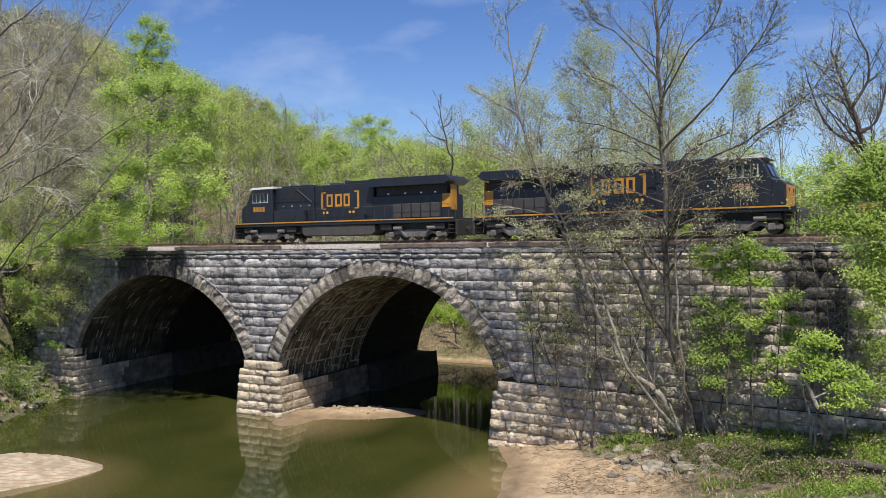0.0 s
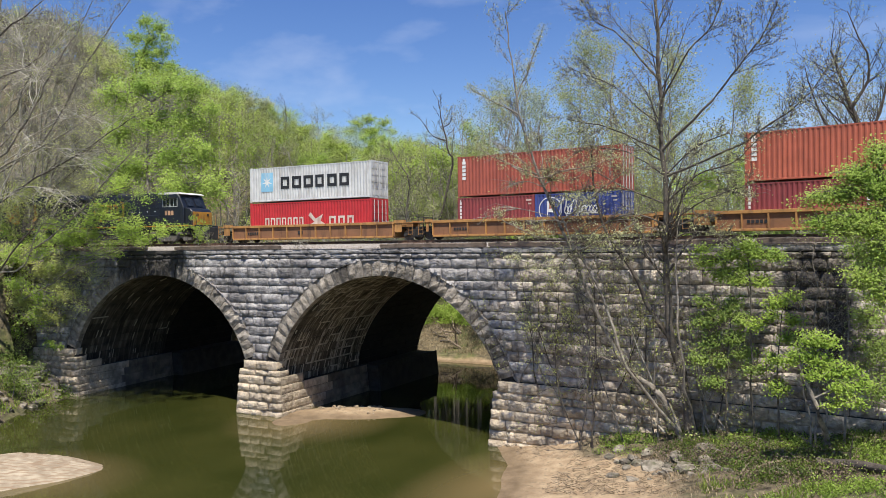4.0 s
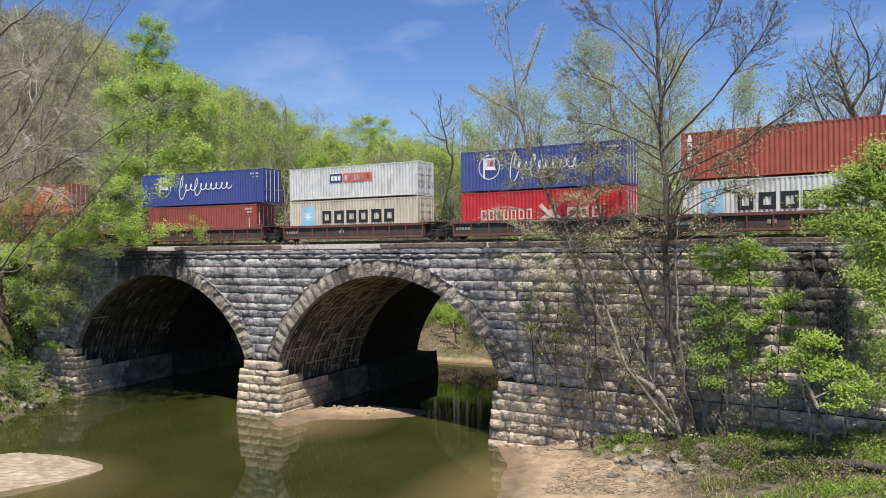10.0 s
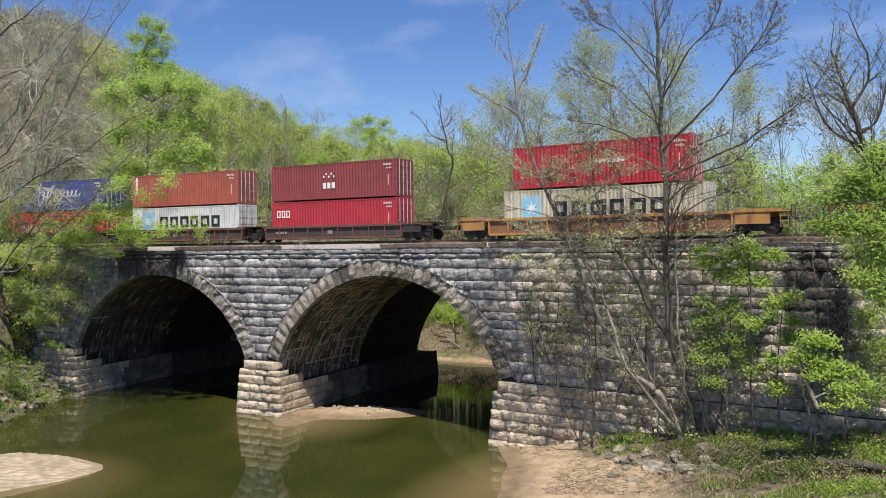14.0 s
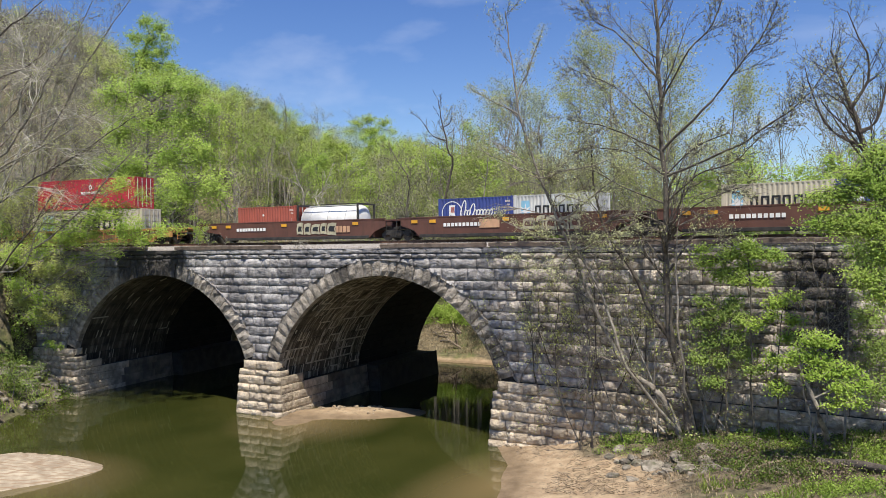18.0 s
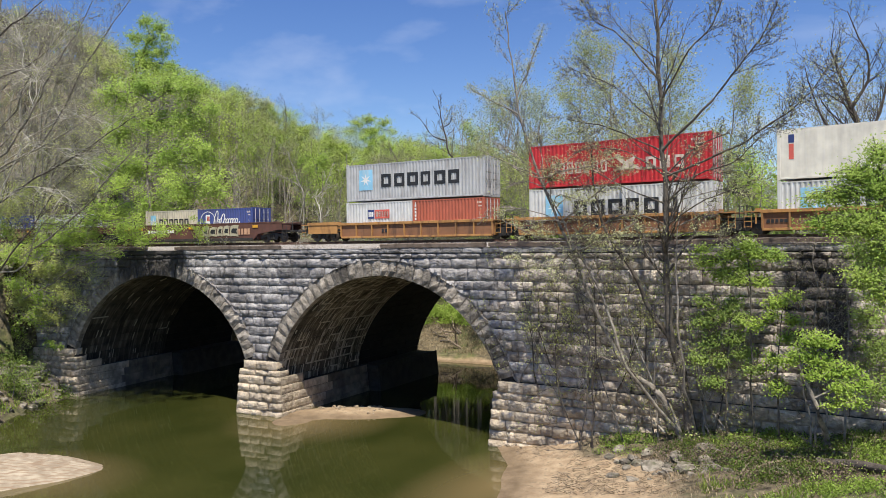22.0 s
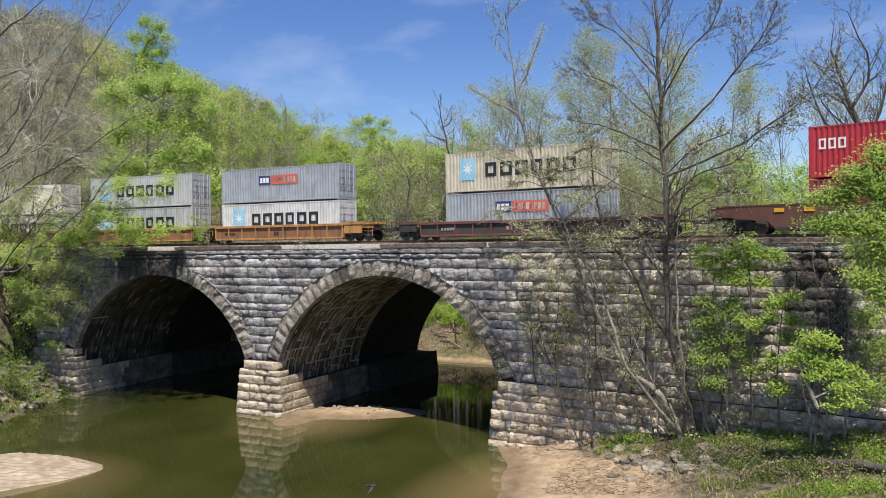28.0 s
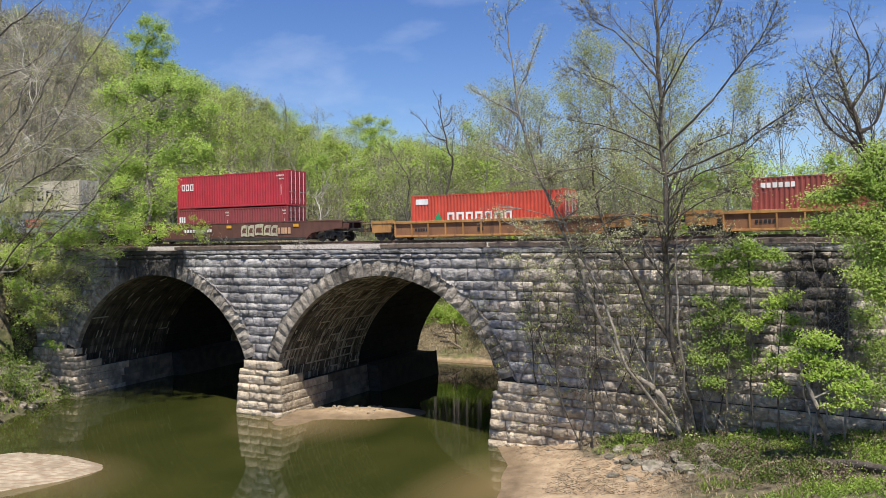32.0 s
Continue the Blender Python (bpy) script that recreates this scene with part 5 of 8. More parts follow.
for i in (0, 1, 2, 8, 12, 13, 14, 15, 16, 17, 19, 20, 3, 4, 5, 6, 7):
    decal(ws[i][0], bar_row(-1.1, -0.55, 0.62, 0.88, 2, i) + bar_row(-6.4, -5.2, 0.66, 0.86, 5, i + 3), INK if i in (0, 1, 2, 8, 12, 13, 14, 15, 16, 19, 20) else STENCIL, -1.36)

# ----- locomotives -----
GLASS = mat("dark cab glass", (0.015, 0.018, 0.02), (0.03, 0.035, 0.04), 0.08, 2.0)
LOCO, LOCOY = C["loco"], C["locoyellow"]
ROOFW = paint("white cab roof", (0.75, 0.74, 0.70), 0.15)
WINFRAME = paint("pale window frame", (0.38, 0.40, 0.41), 0.3)
TRUCKG = paint("dusty grey truck casting", (0.15, 0.14, 0.13), 0.5, 0.8, (0.05, 0.045, 0.04))
GRILLE = mat("radiator grille", (0.010, 0.011, 0.013), (0.022, 0.024, 0.028), 0.6, 30.0, 0.4, 60.0)
HOODGREY = paint("dull dark hood grey", (0.05, 0.05, 0.052), 0.4, 0.6)
TANKG = paint("grimy tank grey", (0.055, 0.052, 0.05), 0.4, 0.7)


def bm_disc(x, y, z, r):
    bm = bmesh.new()
    bm.faces.new([bm.verts.new((x + r * math.cos(2 * math.pi * i / 12), y, z + r * math.sin(2 * math.pi * i / 12))) for i in range(12)])
    return bm


def locomotive(u, flip, label):
    """A six-axle road diesel; its cab stands at -x, or at +x when flipped."""
    sg = -1 if flip else 1
    lo = thing("locomotive", label, "locomotive", "locomotives")

    def bx(name, x0, x1, y0, y1, z0, z1, m, bev=0.03, label=""):
        return part(name, boxed(*sorted((x0 * sg, x1 * sg)), y0, y1, z0, z1, bev=bev), m, lo, label)

    bx("frame", -10.5, 10.6, -1.5, 1.5, 1.30, 1.62, LOCO, 0.02)
    for y in (-1.535, 1.535):
        part("sill_stripe", boxed(*sorted((-10.4 * sg, 10.5 * sg)), y - 0.012, y + 0.012, 1.54, 1.63), LOCOY, lo, "yellow stripe along the sill")
    bm = bmesh.new()
    prism(bm, [(x * sg, z) for x, z in ((-9.95, 1.62), (-9.95, 2.85), (-9.7, 3.1), (-8.9, 3.25), (-8.9, 1.62))], -1.3, 1.3)
    bmesh.ops.bevel(bm, geom=list(bm.edges), offset=0.05, segments=1, affect="EDGES")
    part("nose", bm, LOCO, lo)
    bx("nose_front", -9.99, -9.94, -1.24, 1.24, 1.66, 2.82, LOCOY, 0.015, "grimy yellow front of the nose")
    bx("nose_door", -10.01, -9.985, -0.35, 0.3, 1.7, 2.75, LOCOY, 0.01)
    for y in (-0.75, 0.6):
        bx("headlight", -10.02, -9.985, y, y + 0.22, 2.45, 2.66, BLACK, 0.01)
    for y in (-1.2, -0.5, 0.5, 1.2):
        bm = bmesh.new()
        rod(bm, (-10.42 * sg, y, 1.62), (-10.42 * sg, y, 2.6), 0.02, 5)
        part("front_post", bm, LOCOY, lo)
    for y in (-1.32, -0.6, 0.1, 0.8):
        bm = bmesh.new()
        rod(bm, (-10.5 * sg, y, 0.95), (-10.75 * sg, y + 0.15, 0.35), 0.03, 6)
        part("air_hose", bm, BLACK, lo)
    bm = bmesh.new()
    prism(bm, [(x * sg, z) for x, z in ((-9.2, 1.62), (-9.2, 3.2), (-8.75, 4.2), (-8.5, 4.42), (-6.4, 4.42), (-6.4, 1.62))], -1.52, 1.52)
    bmesh.ops.bevel(bm, geom=list(bm.edges), offset=0.05, segments=1, affect="EDGES")
    part("cab", bm, LOCO, lo)
    bx("underframe", -9.9, 9.9, -0.9, 0.9, 0.75, 1.32, BLACK, 0.02)
    for x in (-9.2, -4.6, 4.6, 9.2):
        bx("brake_rigging", x - 0.5, x + 0.5, -1.35, 1.35, 0.8, 1.25, BLACK, 0.05)
    bm = bmesh.new()
    prism(bm, [(x * sg, z) for x, z in ((-8.95, 4.40), (-8.6, 4.56), (-6.3, 4.60), (-6.3, 4.42))], -1.5, 1.5)
    part("cab_roof", bm, ROOFW, lo, "sunlit white cab roof")
    for y in (-1.525, 1.525):
        for x0, x1 in ((-8.45, -7.75), (-7.6, -6.9)):
            bx("side_window", x0, x1, y - 0.012, y + 0.012, 3.34, 4.01, GLASS, 0.0)
        for xq in (-8.1, -7.25):
            bx("window_post", xq - 0.03, xq + 0.03, y - 0.02, y + 0.02, 3.34, 4.01, WINFRAME, 0.0)
        bx("window_frame", -8.52, -6.83, y - 0.006, y + 0.006, 3.28, 4.07, WINFRAME, 0.0)
        bx("awning", -8.5, -6.85, y, y + (-0.25 if y < 0 else 0.25), 4.04, 4.09, BLACK, 0.0)
    for y in (-1.0, 0.15):
        bm = bmesh.new()
        a, b = (-9.16 * sg, 3.36), (-8.84 * sg, 4.05)
        v = [bm.verts.new(q) for q in ((a[0] - 0.04 * sg, y, a[1]), (a[0] - 0.04 * sg, y + 0.85, a[1]), (b[0] - 0.04 * sg, y + 0.85, b[1]), (b[0] - 0.04 * sg, y, b[1]))]
        bm.faces.new(v)
        part("windscreen", bm, GLASS, lo)
    bx("hood_front", -6.4, -2.4, -1.1, 1.1, 1.62, 4.46, LOCO)
    bx("equipment_cabinet", -6.3, -3.1, -1.48, -1.1, 1.62, 2.6, LOCO)
    bx("equipment_cabinet", -6.3, -3.1, 1.1, 1.48, 1.62, 2.6, LOCO)
    for i in range(3):
        x = -5.7 + i * 0.78
        bx("louvre", x, x + 0.62, -1.12, -1.10, 3.55, 4.25, GRILLE, 0.0)
    for i in range(4):
        bx("hood_latch", -5.6 + 0.9 * i, -5.52 + 0.9 * i, -1.13, -1.10, 2.9, 2.98, WHITE, 0.0)
    if not flip:
        bm = bmesh.new()
        rod(bm, (-2.6 * sg, -1.16, 3.2), (-4.2 * sg, -1.16, 4.35), 0.035, 6)
        part("brace_pipe", bm, HOODGREY, lo)
    for x in (-4.9, -3.0, 2.55):
        bx("panel_seam", x - 0.012, x + 0.012, -1.115, -1.09, 1.7, 4.3, BLACK, 0.0)
    bx("side_ledge", -6.3, -1.9, -1.14, -1.09, 3.28, 3.33, LOCO, 0.0)
    for x in (-6.0, -4.6):
        bx("vent", x, x + 0.5, -1.50, -1.475, 1.85, 2.2, GRILLE, 0.0)
    for x in (-1.5, -1.15, 1.05, 1.4):
        part("round_mark", bm_disc(x * sg, -1.018, 2.3, 0.11), GOLD, lo)
    bx("air_box", 2.0, 2.6, -1.3, -0.98, 1.62, 2.1, LOCO, 0.02)
    bx("intake", -2.2, -1.5, -1.0, -0.985, 4.0, 4.35, GRILLE, 0.0)
    for x in (4.5, 6.0, 7.4, 8.6):
        bx("inspection_plate", x, x + 0.18, -0.935, -0.915, 3.5, 3.6, WHITE, 0.0)
    bx("side_plate", 9.3, 10.0, -1.0, -0.985, 2.4, 3.4, LOCOY, 0.0, "yellow panel at the rear corner")
    bx("horn", 0.2, 0.5, -0.5, 0.5, 4.52, 4.85, BLACK, 0.04)
    for x in (-4.2, -1.3):
        bx("roof_box", x, x + 0.8, -0.5, 0.5, 4.48, 4.72, HOODGREY, 0.05)
    bx("roof_hatch", -6.0, -2.8, -0.8, 0.8, 4.46, 4.62, LOCO)
    bx("engine_hood", -2.4, 3.3, -0.98, 0.98, 1.62, 4.50, LOCO)
    bx("exhaust_cover", 0.5, 2.6, -0.7, 0.7, 4.5, 4.74, LOCO)
    for i in range(7):
        x = -2.2 + i * 0.78
        bx("hood_door", x, x + 0.7, -1.0, -0.985, 1.9, 3.9, LOCO, 0.004)
    bx("radiator_housing", 3.3, 10.0, -0.98, 0.98, 1.62, 3.4, LOCO)
    bm = bmesh.new()
    prism(bm, [(x * sg, z) for x, z in ((2.9, 4.30), (3.3, 4.72), (9.9, 4.72), (10.25, 4.42), (9.8, 4.1), (3.4, 4.1))], -1.55, 1.55)
    part("radiator_wing", bm, LOCO, lo)
    bx("radiator_screen", 3.5, 9.7, -0.9, 0.9, 3.3, 4.15, GRILLE, 0.02)
    for i in range(6):
        bx("screen_bar", 3.9 + i * 0.98, 4.0 + i * 0.98, -0.915, -0.89, 3.35, 4.1, BLACK, 0.0)
    bx("rear_face", 10.0, 10.06, -0.98, -0.1, 2.2, 4.05, LOCOY, 0.01, "yellow rear end")
    for i in range(5):
        bx("blower_box", 5.2 + i * 0.82, 5.9 + i * 0.82, -1.25, -0.98, 1.7, 2.75, HOODGREY, 0.02)
    bm = bmesh.new()
    prism(bm, [(x * sg, z) for x, z in ((-3.4, 1.30), (-3.4, 0.66), (-3.1, 0.45), (3.3, 0.45), (3.6, 0.66), (3.6, 1.30))], -1.42, 1.42)
    bmesh.ops.bevel(bm, geom=list(bm.edges), offset=0.06, segments=1, affect="EDGES")
    part("fuel_tank", bm, TANKG, lo, "grimy grey fuel tank")
    if flip:
        for x in (-2.2, -0.1):
            bm = bmesh.new()
            rod(bm, (x - 0.9, -1.3, 1.1), (x + 0.9, -1.3, 1.1), 0.24, 14)
            part("air_reservoir", bm, TANKG, lo)
    for x in (-7.1, 7.1):
        t = truck(lo, x * sg, (-2.05, 0.0, 2.05), 2.2, 1.12, TRUCKG)
        for dx in (-2.05, 0.0, 2.05):
            q = part("axle_box", boxed(dx - 0.2, dx + 0.2, -1.36, -1.16, 0.25, 0.62, bev=0.04), TRUCKG, t)
        for dx in (-1.45, 1.45):
            bm = bmesh.new()
            rod(bm, (dx - 0.35, -1.3, 0.92), (dx + 0.35, -1.3, 0.92), 0.14, 10)
            part("brake_cylinder", bm, TRUCKG, t)
            bm = bmesh.new()
            rod(bm, (dx, -1.34, 0.9), (dx * 0.45, -1.34, 0.35), 0.045, 6)
            part("damper", bm, TRUCKG, t)
    for x, d in ((-10.5, -1), (10.6, 1)):
        bx("pilot", x, x + d * 0.18, -1.45, 1.45, 0.35, 1.45, BLACK, 0.03)
        for y in (-1.35, 1.35):
            for z in (0.5, 0.8, 1.1, 1.4):
                bx("step", x - d * 0.1, x - d * 0.55, y - 0.15, y + 0.15, z - 0.02, z + 0.02, BLACK, 0.0)
            bm = bmesh.new()
            for xx in (x - d * 0.05, x - d * 0.62):
                rod(bm, (xx * sg, y - 0.1 * (1 if y > 0 else -1), 0.45), (xx * sg, y, 2.55), 0.022, 6)
            part("step_rail", bm, TANKG, lo)
        bm = bmesh.new()
        box(bm, *sorted(((x + d * 0.1) * sg, (x + d * 0.65) * sg)), -0.13, 0.13, 0.72, 1.0, bev=0.03)
        part("coupler", bm, BLACK, lo)
    for y in (-1.48, 1.48):
        bm = bmesh.new()
        for i in range(14):
            x = (-3.0 + i * 0.95) * sg
            rod(bm, (x, y, 1.62), (x, y, 2.62), 0.012, 5)
        rod(bm, (-3.0 * sg, y, 2.62), (10.3 * sg, y, 2.62), 0.013, 5)
        part("handrail", bm, TANKG, lo)
    # plain blocks in place of the name, with bracket bars
    y = -1.012
    for x0, x1, z0, z1 in ((-1.75, -1.55, 2.55, 3.95), (-1.75, -1.3, 2.55, 2.66), (-1.75, -1.3, 3.84, 3.95), (1.75, 1.95, 2.55, 3.95), (1.5, 1.95, 2.55, 2.66), (1.5, 1.95, 3.84, 3.95)):
        bx("bracket_mark", x0, x1, y - 0.006, y + 0.004, z0, z1, LOCOY, 0.0)
    for p in blocks(0, 1, 0, 1, 3, 5)(2.5, 1.0):
        link_mesh("name_block", raw("name_block", [(x, y - 0.008, z + 2.75) for x, z in p], [tuple(range(len(p)))]), lo, "", LOCOY)
    for p in blocks(0, 1, 0, 1, 4 if not flip else 3, 9, True)(1.3 if not flip else 1.05, 0.40):
        link_mesh("number_bar", raw("number_bar", [(x + (7.6 if flip else -7.8), -1.535, z + 2.55) for x, z in p], [(0, 1, 2, 3)]), lo, "", PALE_TAN if flip else LOCOY)
    MOVERS.append((lo, u, RAIL_Z, 0.0))
    return lo


locomotive(-36.1, False, "dark blue-grey diesel locomotive with yellow sill stripe")
locomotive(-13.3, True, "dark blue-grey diesel locomotive with yellow nose facing back")
# ---------- trees ----------


class Wood:
    """Gathers tapered limbs and, at their ends, places for leaves."""

    def __init__(self, seed):
        self.g = random.Random(seed)
        self.v, self.f, self.tips = [], [], []

    def tube(self, pts, rads, sides):
        base = len(self.v)
        for i, (p, r) in enumerate(zip(pts, rads)):
            d = (pts[min(i + 1, len(pts) - 1)] - pts[max(i - 1, 0)]).normalized()
            a = d.orthogonal().normalized()
            b = d.cross(a)
            for k in range(sides):
                t = 2 * math.pi * k / sides
                q = p + (a * math.cos(t) + b * math.sin(t)) * r
                self.v.append((q.x, q.y, q.z))
        for i in range(len(pts) - 1):
            for k in range(sides):
                a0, a1 = base + i * sides + k, base + i * sides + (k + 1) % sides
                self.f.append((a0, a1, a1 + sides, a0 + sides))

    def limb(self, p, d, length, r, level, spec):
        g = self.g
        n = max(2, min(8, int(length / spec["seg"]) + 1))
        pts, q, dd = [p.copy()], p.copy(), d.normalized()
        for i in range(n):
            wob = spec["wob"]
            dd = (dd + Vector((g.uniform(-wob, wob), g.uniform(-wob, wob), g.uniform(-wob, wob) + spec["up"]))).normalized()
            q = q + dd * (length / n)
            pts.append(q.copy())
        rads = [max(spec.get("fine", 0.008), r * (1 - 0.85 * i / n)) for i in range(n + 1)]
        self.tube(pts, rads, 6 if r > 0.08 else (4 if r > 0.03 else 3))
        self.split(pts, rads, length, level, spec)

    def split(self, pts, rads, length, level, spec):
        g = self.g
        if level >= spec["levels"]:
            self.tips.append((pts[-1], (pts[-1] - pts[0]).normalized(), length))
            self.tips.append((pts[len(pts) // 2], (pts[-1] - pts[0]).normalized(), length))
            return
        k = spec["kids"][level]
        for j in range(k):
            t = spec["from"][level] + (1 - spec["from"][level]) * (j + g.random()) / k
            x = t * (len(pts) - 1)
            i = min(int(x), len(pts) - 2)
            p = pts[i].lerp(pts[i + 1], x - i)
            axis_ = (pts[i + 1] - pts[i]).normalized()
            side = axis_.orthogonal().normalized()
            side.rotate(Matrix.Rotation(g.uniform(0, 2 * math.pi), 3, axis_))
            ang = radians(g.uniform(*spec["angle"]))
            d = axis_ * math.cos(ang) + side * math.sin(ang)
            ln = length * g.uniform(*spec["ratio"]) * (1.15 - 0.55 * t)
            self.limb(p, d, ln, max(0.005, rads[i] * spec["thin"]), level + 1, spec)
        self.tips.append((pts[-1], (pts[-1] - pts[-2]).normalized(), length * 0.3))

    def trunk(self, line, r0, r1, sides=9, crook=0.045):
        """A trunk along given points, smoothed."""
        pts = []
        for i in range(len(line) - 1):
            a, b = Vector(line[max(i - 1, 0)]), Vector(line[i])
            c, d = Vector(line[i + 1]), Vector(line[min(i + 2, len(line) - 1)])
            for k in range(4):
                t = k / 4
                pts.append(0.5 * ((2 * b) + (c - a) * t + (2 * a - 5 * b + 4 * c - d) * t * t + (3 * b - a - 3 * c + d) * t ** 3))
        pts.append(Vector(line[-1]))
        n = len(pts)
        for i in range(1, n - 1):
            step = (pts[i + 1] - pts[i - 1]).length * crook
            pts[i] = pts[i] + Vector((self.g.uniform(-step, step), self.g.uniform(-step, step), self.g.uniform(-step, step) * 0.5))
        rads = [r0 + (r1 - r0) * (i / (n - 1)) ** 0.8 for i in range(n)]
        rads[0] *= 1.3
        self.tube(pts, rads, sides)
        return pts, rads

    def mesh(self, name):
        return raw(name, self.v, self.f, True)

    def leaves(self, name, per, size, spread, drop=0.0, share=1.0, flat=False, heart=None):
        """Small folded leaves round the tips."""
        g = np.random.RandomState(self.g.randrange(10 ** 6))
        tips = [t for t in self.tips if self.g.random() < share]
        if not tips:
            tips = self.tips[:1]
        c = np.array([t[0][:] for t in tips])
        c = np.repeat(c, per, 0)
        c = c + g.normal(0, spread, c.shape) * np.array([1, 1, 0.8])
        c[:, 2] -= drop * g.rand(len(c))
        if heart is not None:
            oo = c - np.array(heart)
            return quads(name, leaf_quads(c, size, g, oo / (np.linalg.norm(oo, axis=1)[:, None] + 1e-6)))
        return quads(name, leaf_quads(c, size, g, np.tile([0.25, -0.35, 1.0], (len(c), 1)) if flat else None))


def leaf_quads(c, size, g, out=None):
    """Leaves at the points c; with out they turn more or less that way."""
    k = len(c)
    a = g.normal(size=(k, 3))
    if out is not None:
        nn = out * 1.3 + g.normal(size=(k, 3)) * 0.42
        a = np.cross(nn, a)
    a /= np.linalg.norm(a, axis=1)[:, None] + 1e-9
    b = np.cross(a, g.normal(size=(k, 3)) if out is None else nn)
    b /= np.linalg.norm(b, axis=1)[:, None] + 1e-9
    s = size * (0.6 + 0.8 * g.rand(k, 1))
    n = np.cross(a, b)
    fold = n * s * 0.18
    return np.stack([c - a * s * 0.5, c + b * s * 0.33 + fold, c + a * s * 0.55, c - b * s * 0.33 + fold], 1)


def tree(label, base, wood, bark, leaf_me, leaf, category="tree", group="", name="tree"):
    t = thing(name, label, category, group)
    t.location = base
    link_mesh("trunk", wood.mesh("trunk"), t, "", bark)
    if leaf_me is not None:
        link_mesh("crown", leaf_me, t, "", leaf)
    return t


OPEN = dict(seg=0.9, wob=0.13, up=0.03, levels=3, kids=[9, 6, 5], angle=(28, 62), ratio=(0.32, 0.52), thin=0.5)
OPEN["from"] = [0.25, 0.2, 0.15]


def forest_kind(seed, height, spec, per, size, spread, r=0.2):
    w = Wood(seed)
    g = w.g
    line = [(0, 0, -1.0), (g.uniform(-0.3, 0.3), g.uniform(-0.3, 0.3), height * 0.35), (g.uniform(-0.8, 0.8), g.uniform(-0.8, 0.8), height * 0.7), (g.uniform(-1, 1), g.uniform(-1, 1), height)]
    pts, rads = w.trunk(line, r, 0.03, 6)
    w.split(pts, rads, height, 0, spec)
    return w, (w.leaves("crown", per, size, spread, heart=(0, 0, height * 0.5)) if per else None)


FULL = dict(seg=2.5, wob=0.16, up=0.05, levels=2, kids=[16, 6], angle=(35, 75), ratio=(0.26, 0.40), thin=0.45)
FULL["from"] = [0.25, 0.25]
BARE = dict(seg=1.6, wob=0.14, up=0.10, levels=3, kids=[11, 5, 2], angle=(22, 50), ratio=(0.32, 0.48), thin=0.5)
BARE["fine"] = 0.02
BARE["from"] = [0.3, 0.25, 0.2]

KINDS = []
for i in range(5):
    w, l = forest_kind(300 + i, 15 + i, FULL, 14, 0.41, 0.62)
    KINDS.append(tree("tall woodland tree in fresh bright green leaf", (0, 0, -500), w, BARK, l, (HILL_GREEN, LEAF, HILL_GREEN, LEAF_LIME, LEAF)[i], "tree", "woodland trees"))
for i in range(5):
    w, l = forest_kind(320 + i, 16 + i, BARE, 3 + i % 2, 0.19, 0.5, 0.17)
    KINDS.append(tree("grey woodland tree just coming into olive bud", (0, 0, -500), w, BARK_PALE, l, HILL_OLIVE, "tree", "woodland trees"))
for i in range(3):
    w, l = forest_kind(340 + i, 17 + i, BARE, 1, 0.15, 0.3, 0.17)
    KINDS.append(tree("bare grey woodland tree with fine twigs", (0, 0, -500), w, BARK_PALE, l, HILL_OLIVE, "tree", "woodland trees"))
fr = random.Random(77)
used = set()


def plant(kind, x, y, scale, sink=0.3):
    z = float(ground_z(x, y)) - sink
    m = pose(x, y, z, 0, 0, fr.uniform(0, 360)) @ Matrix.Diagonal((scale, scale, scale * fr.uniform(0.9, 1.12), 1))
    if kind in used:
        return copy_thing(KINDS[kind], m)
    used.add(kind)
    KINDS[kind].matrix_basis = m
    return KINDS[kind]


def wood_kind(green, x, y, bare=False):
    """Leafing trees stand in patches."""
    if bare and fr.random() < 0.8:
        return 10 + fr.randrange(3)
    q = fr.random()
    patch = 0.5 + 0.5 * math.sin(x * 0.07 + 1.0) * math.sin(y * 0.06 + 0.4 + x * 0.02)
    if q < green * (0.35 + 1.3 * patch):
        return fr.randrange(5)
    return 5 + fr.randrange(5) if fr.random() < 0.7 else 10 + fr.randrange(3)


# nearest woods behind the line
placed = []
tries = 0
while len(placed) < 96 and tries < 9000:
    tries += 1
    az = fr.uniform(-1.10, 0.10)
    dist = fr.uniform(84, 165)
    x, y = math.sin(az) * dist, math.cos(az) * dist
    s_, n_ = track_coords(np.array([x]), np.array([y]))
    if n_[0] < 26 or y < 83 + max(0, -46 - x) * 0.7 or (-50 < x < -33 and y < 92):
        continue
    if any((x - a) ** 2 + (y - b) ** 2 < 22 for a, b in placed):
        continue
    placed.append((x, y))
    plant(wood_kind(0.6 if az < -0.5 else 0.25, x, y, az < -0.88), x, y, fr.uniform(0.66, 0.9) * (1.0 if az < -0.5 else 1.15))
# tall thin trees close behind the bridge
extra_ = 0
while extra_ < 38:
    az, dist = fr.uniform(-0.56, 0.04), fr.uniform(80, 112)
    x, y = math.sin(az) * dist, math.cos(az) * dist
    s_, n_ = track_coords(np.array([x]), np.array([y]))
    if n_[0] < 25 or (-52 < x < -33 and y < 93):
        continue
    extra_ += 1
    plant(5 + fr.randrange(8), x, y, fr.uniform(0.95, 1.35))
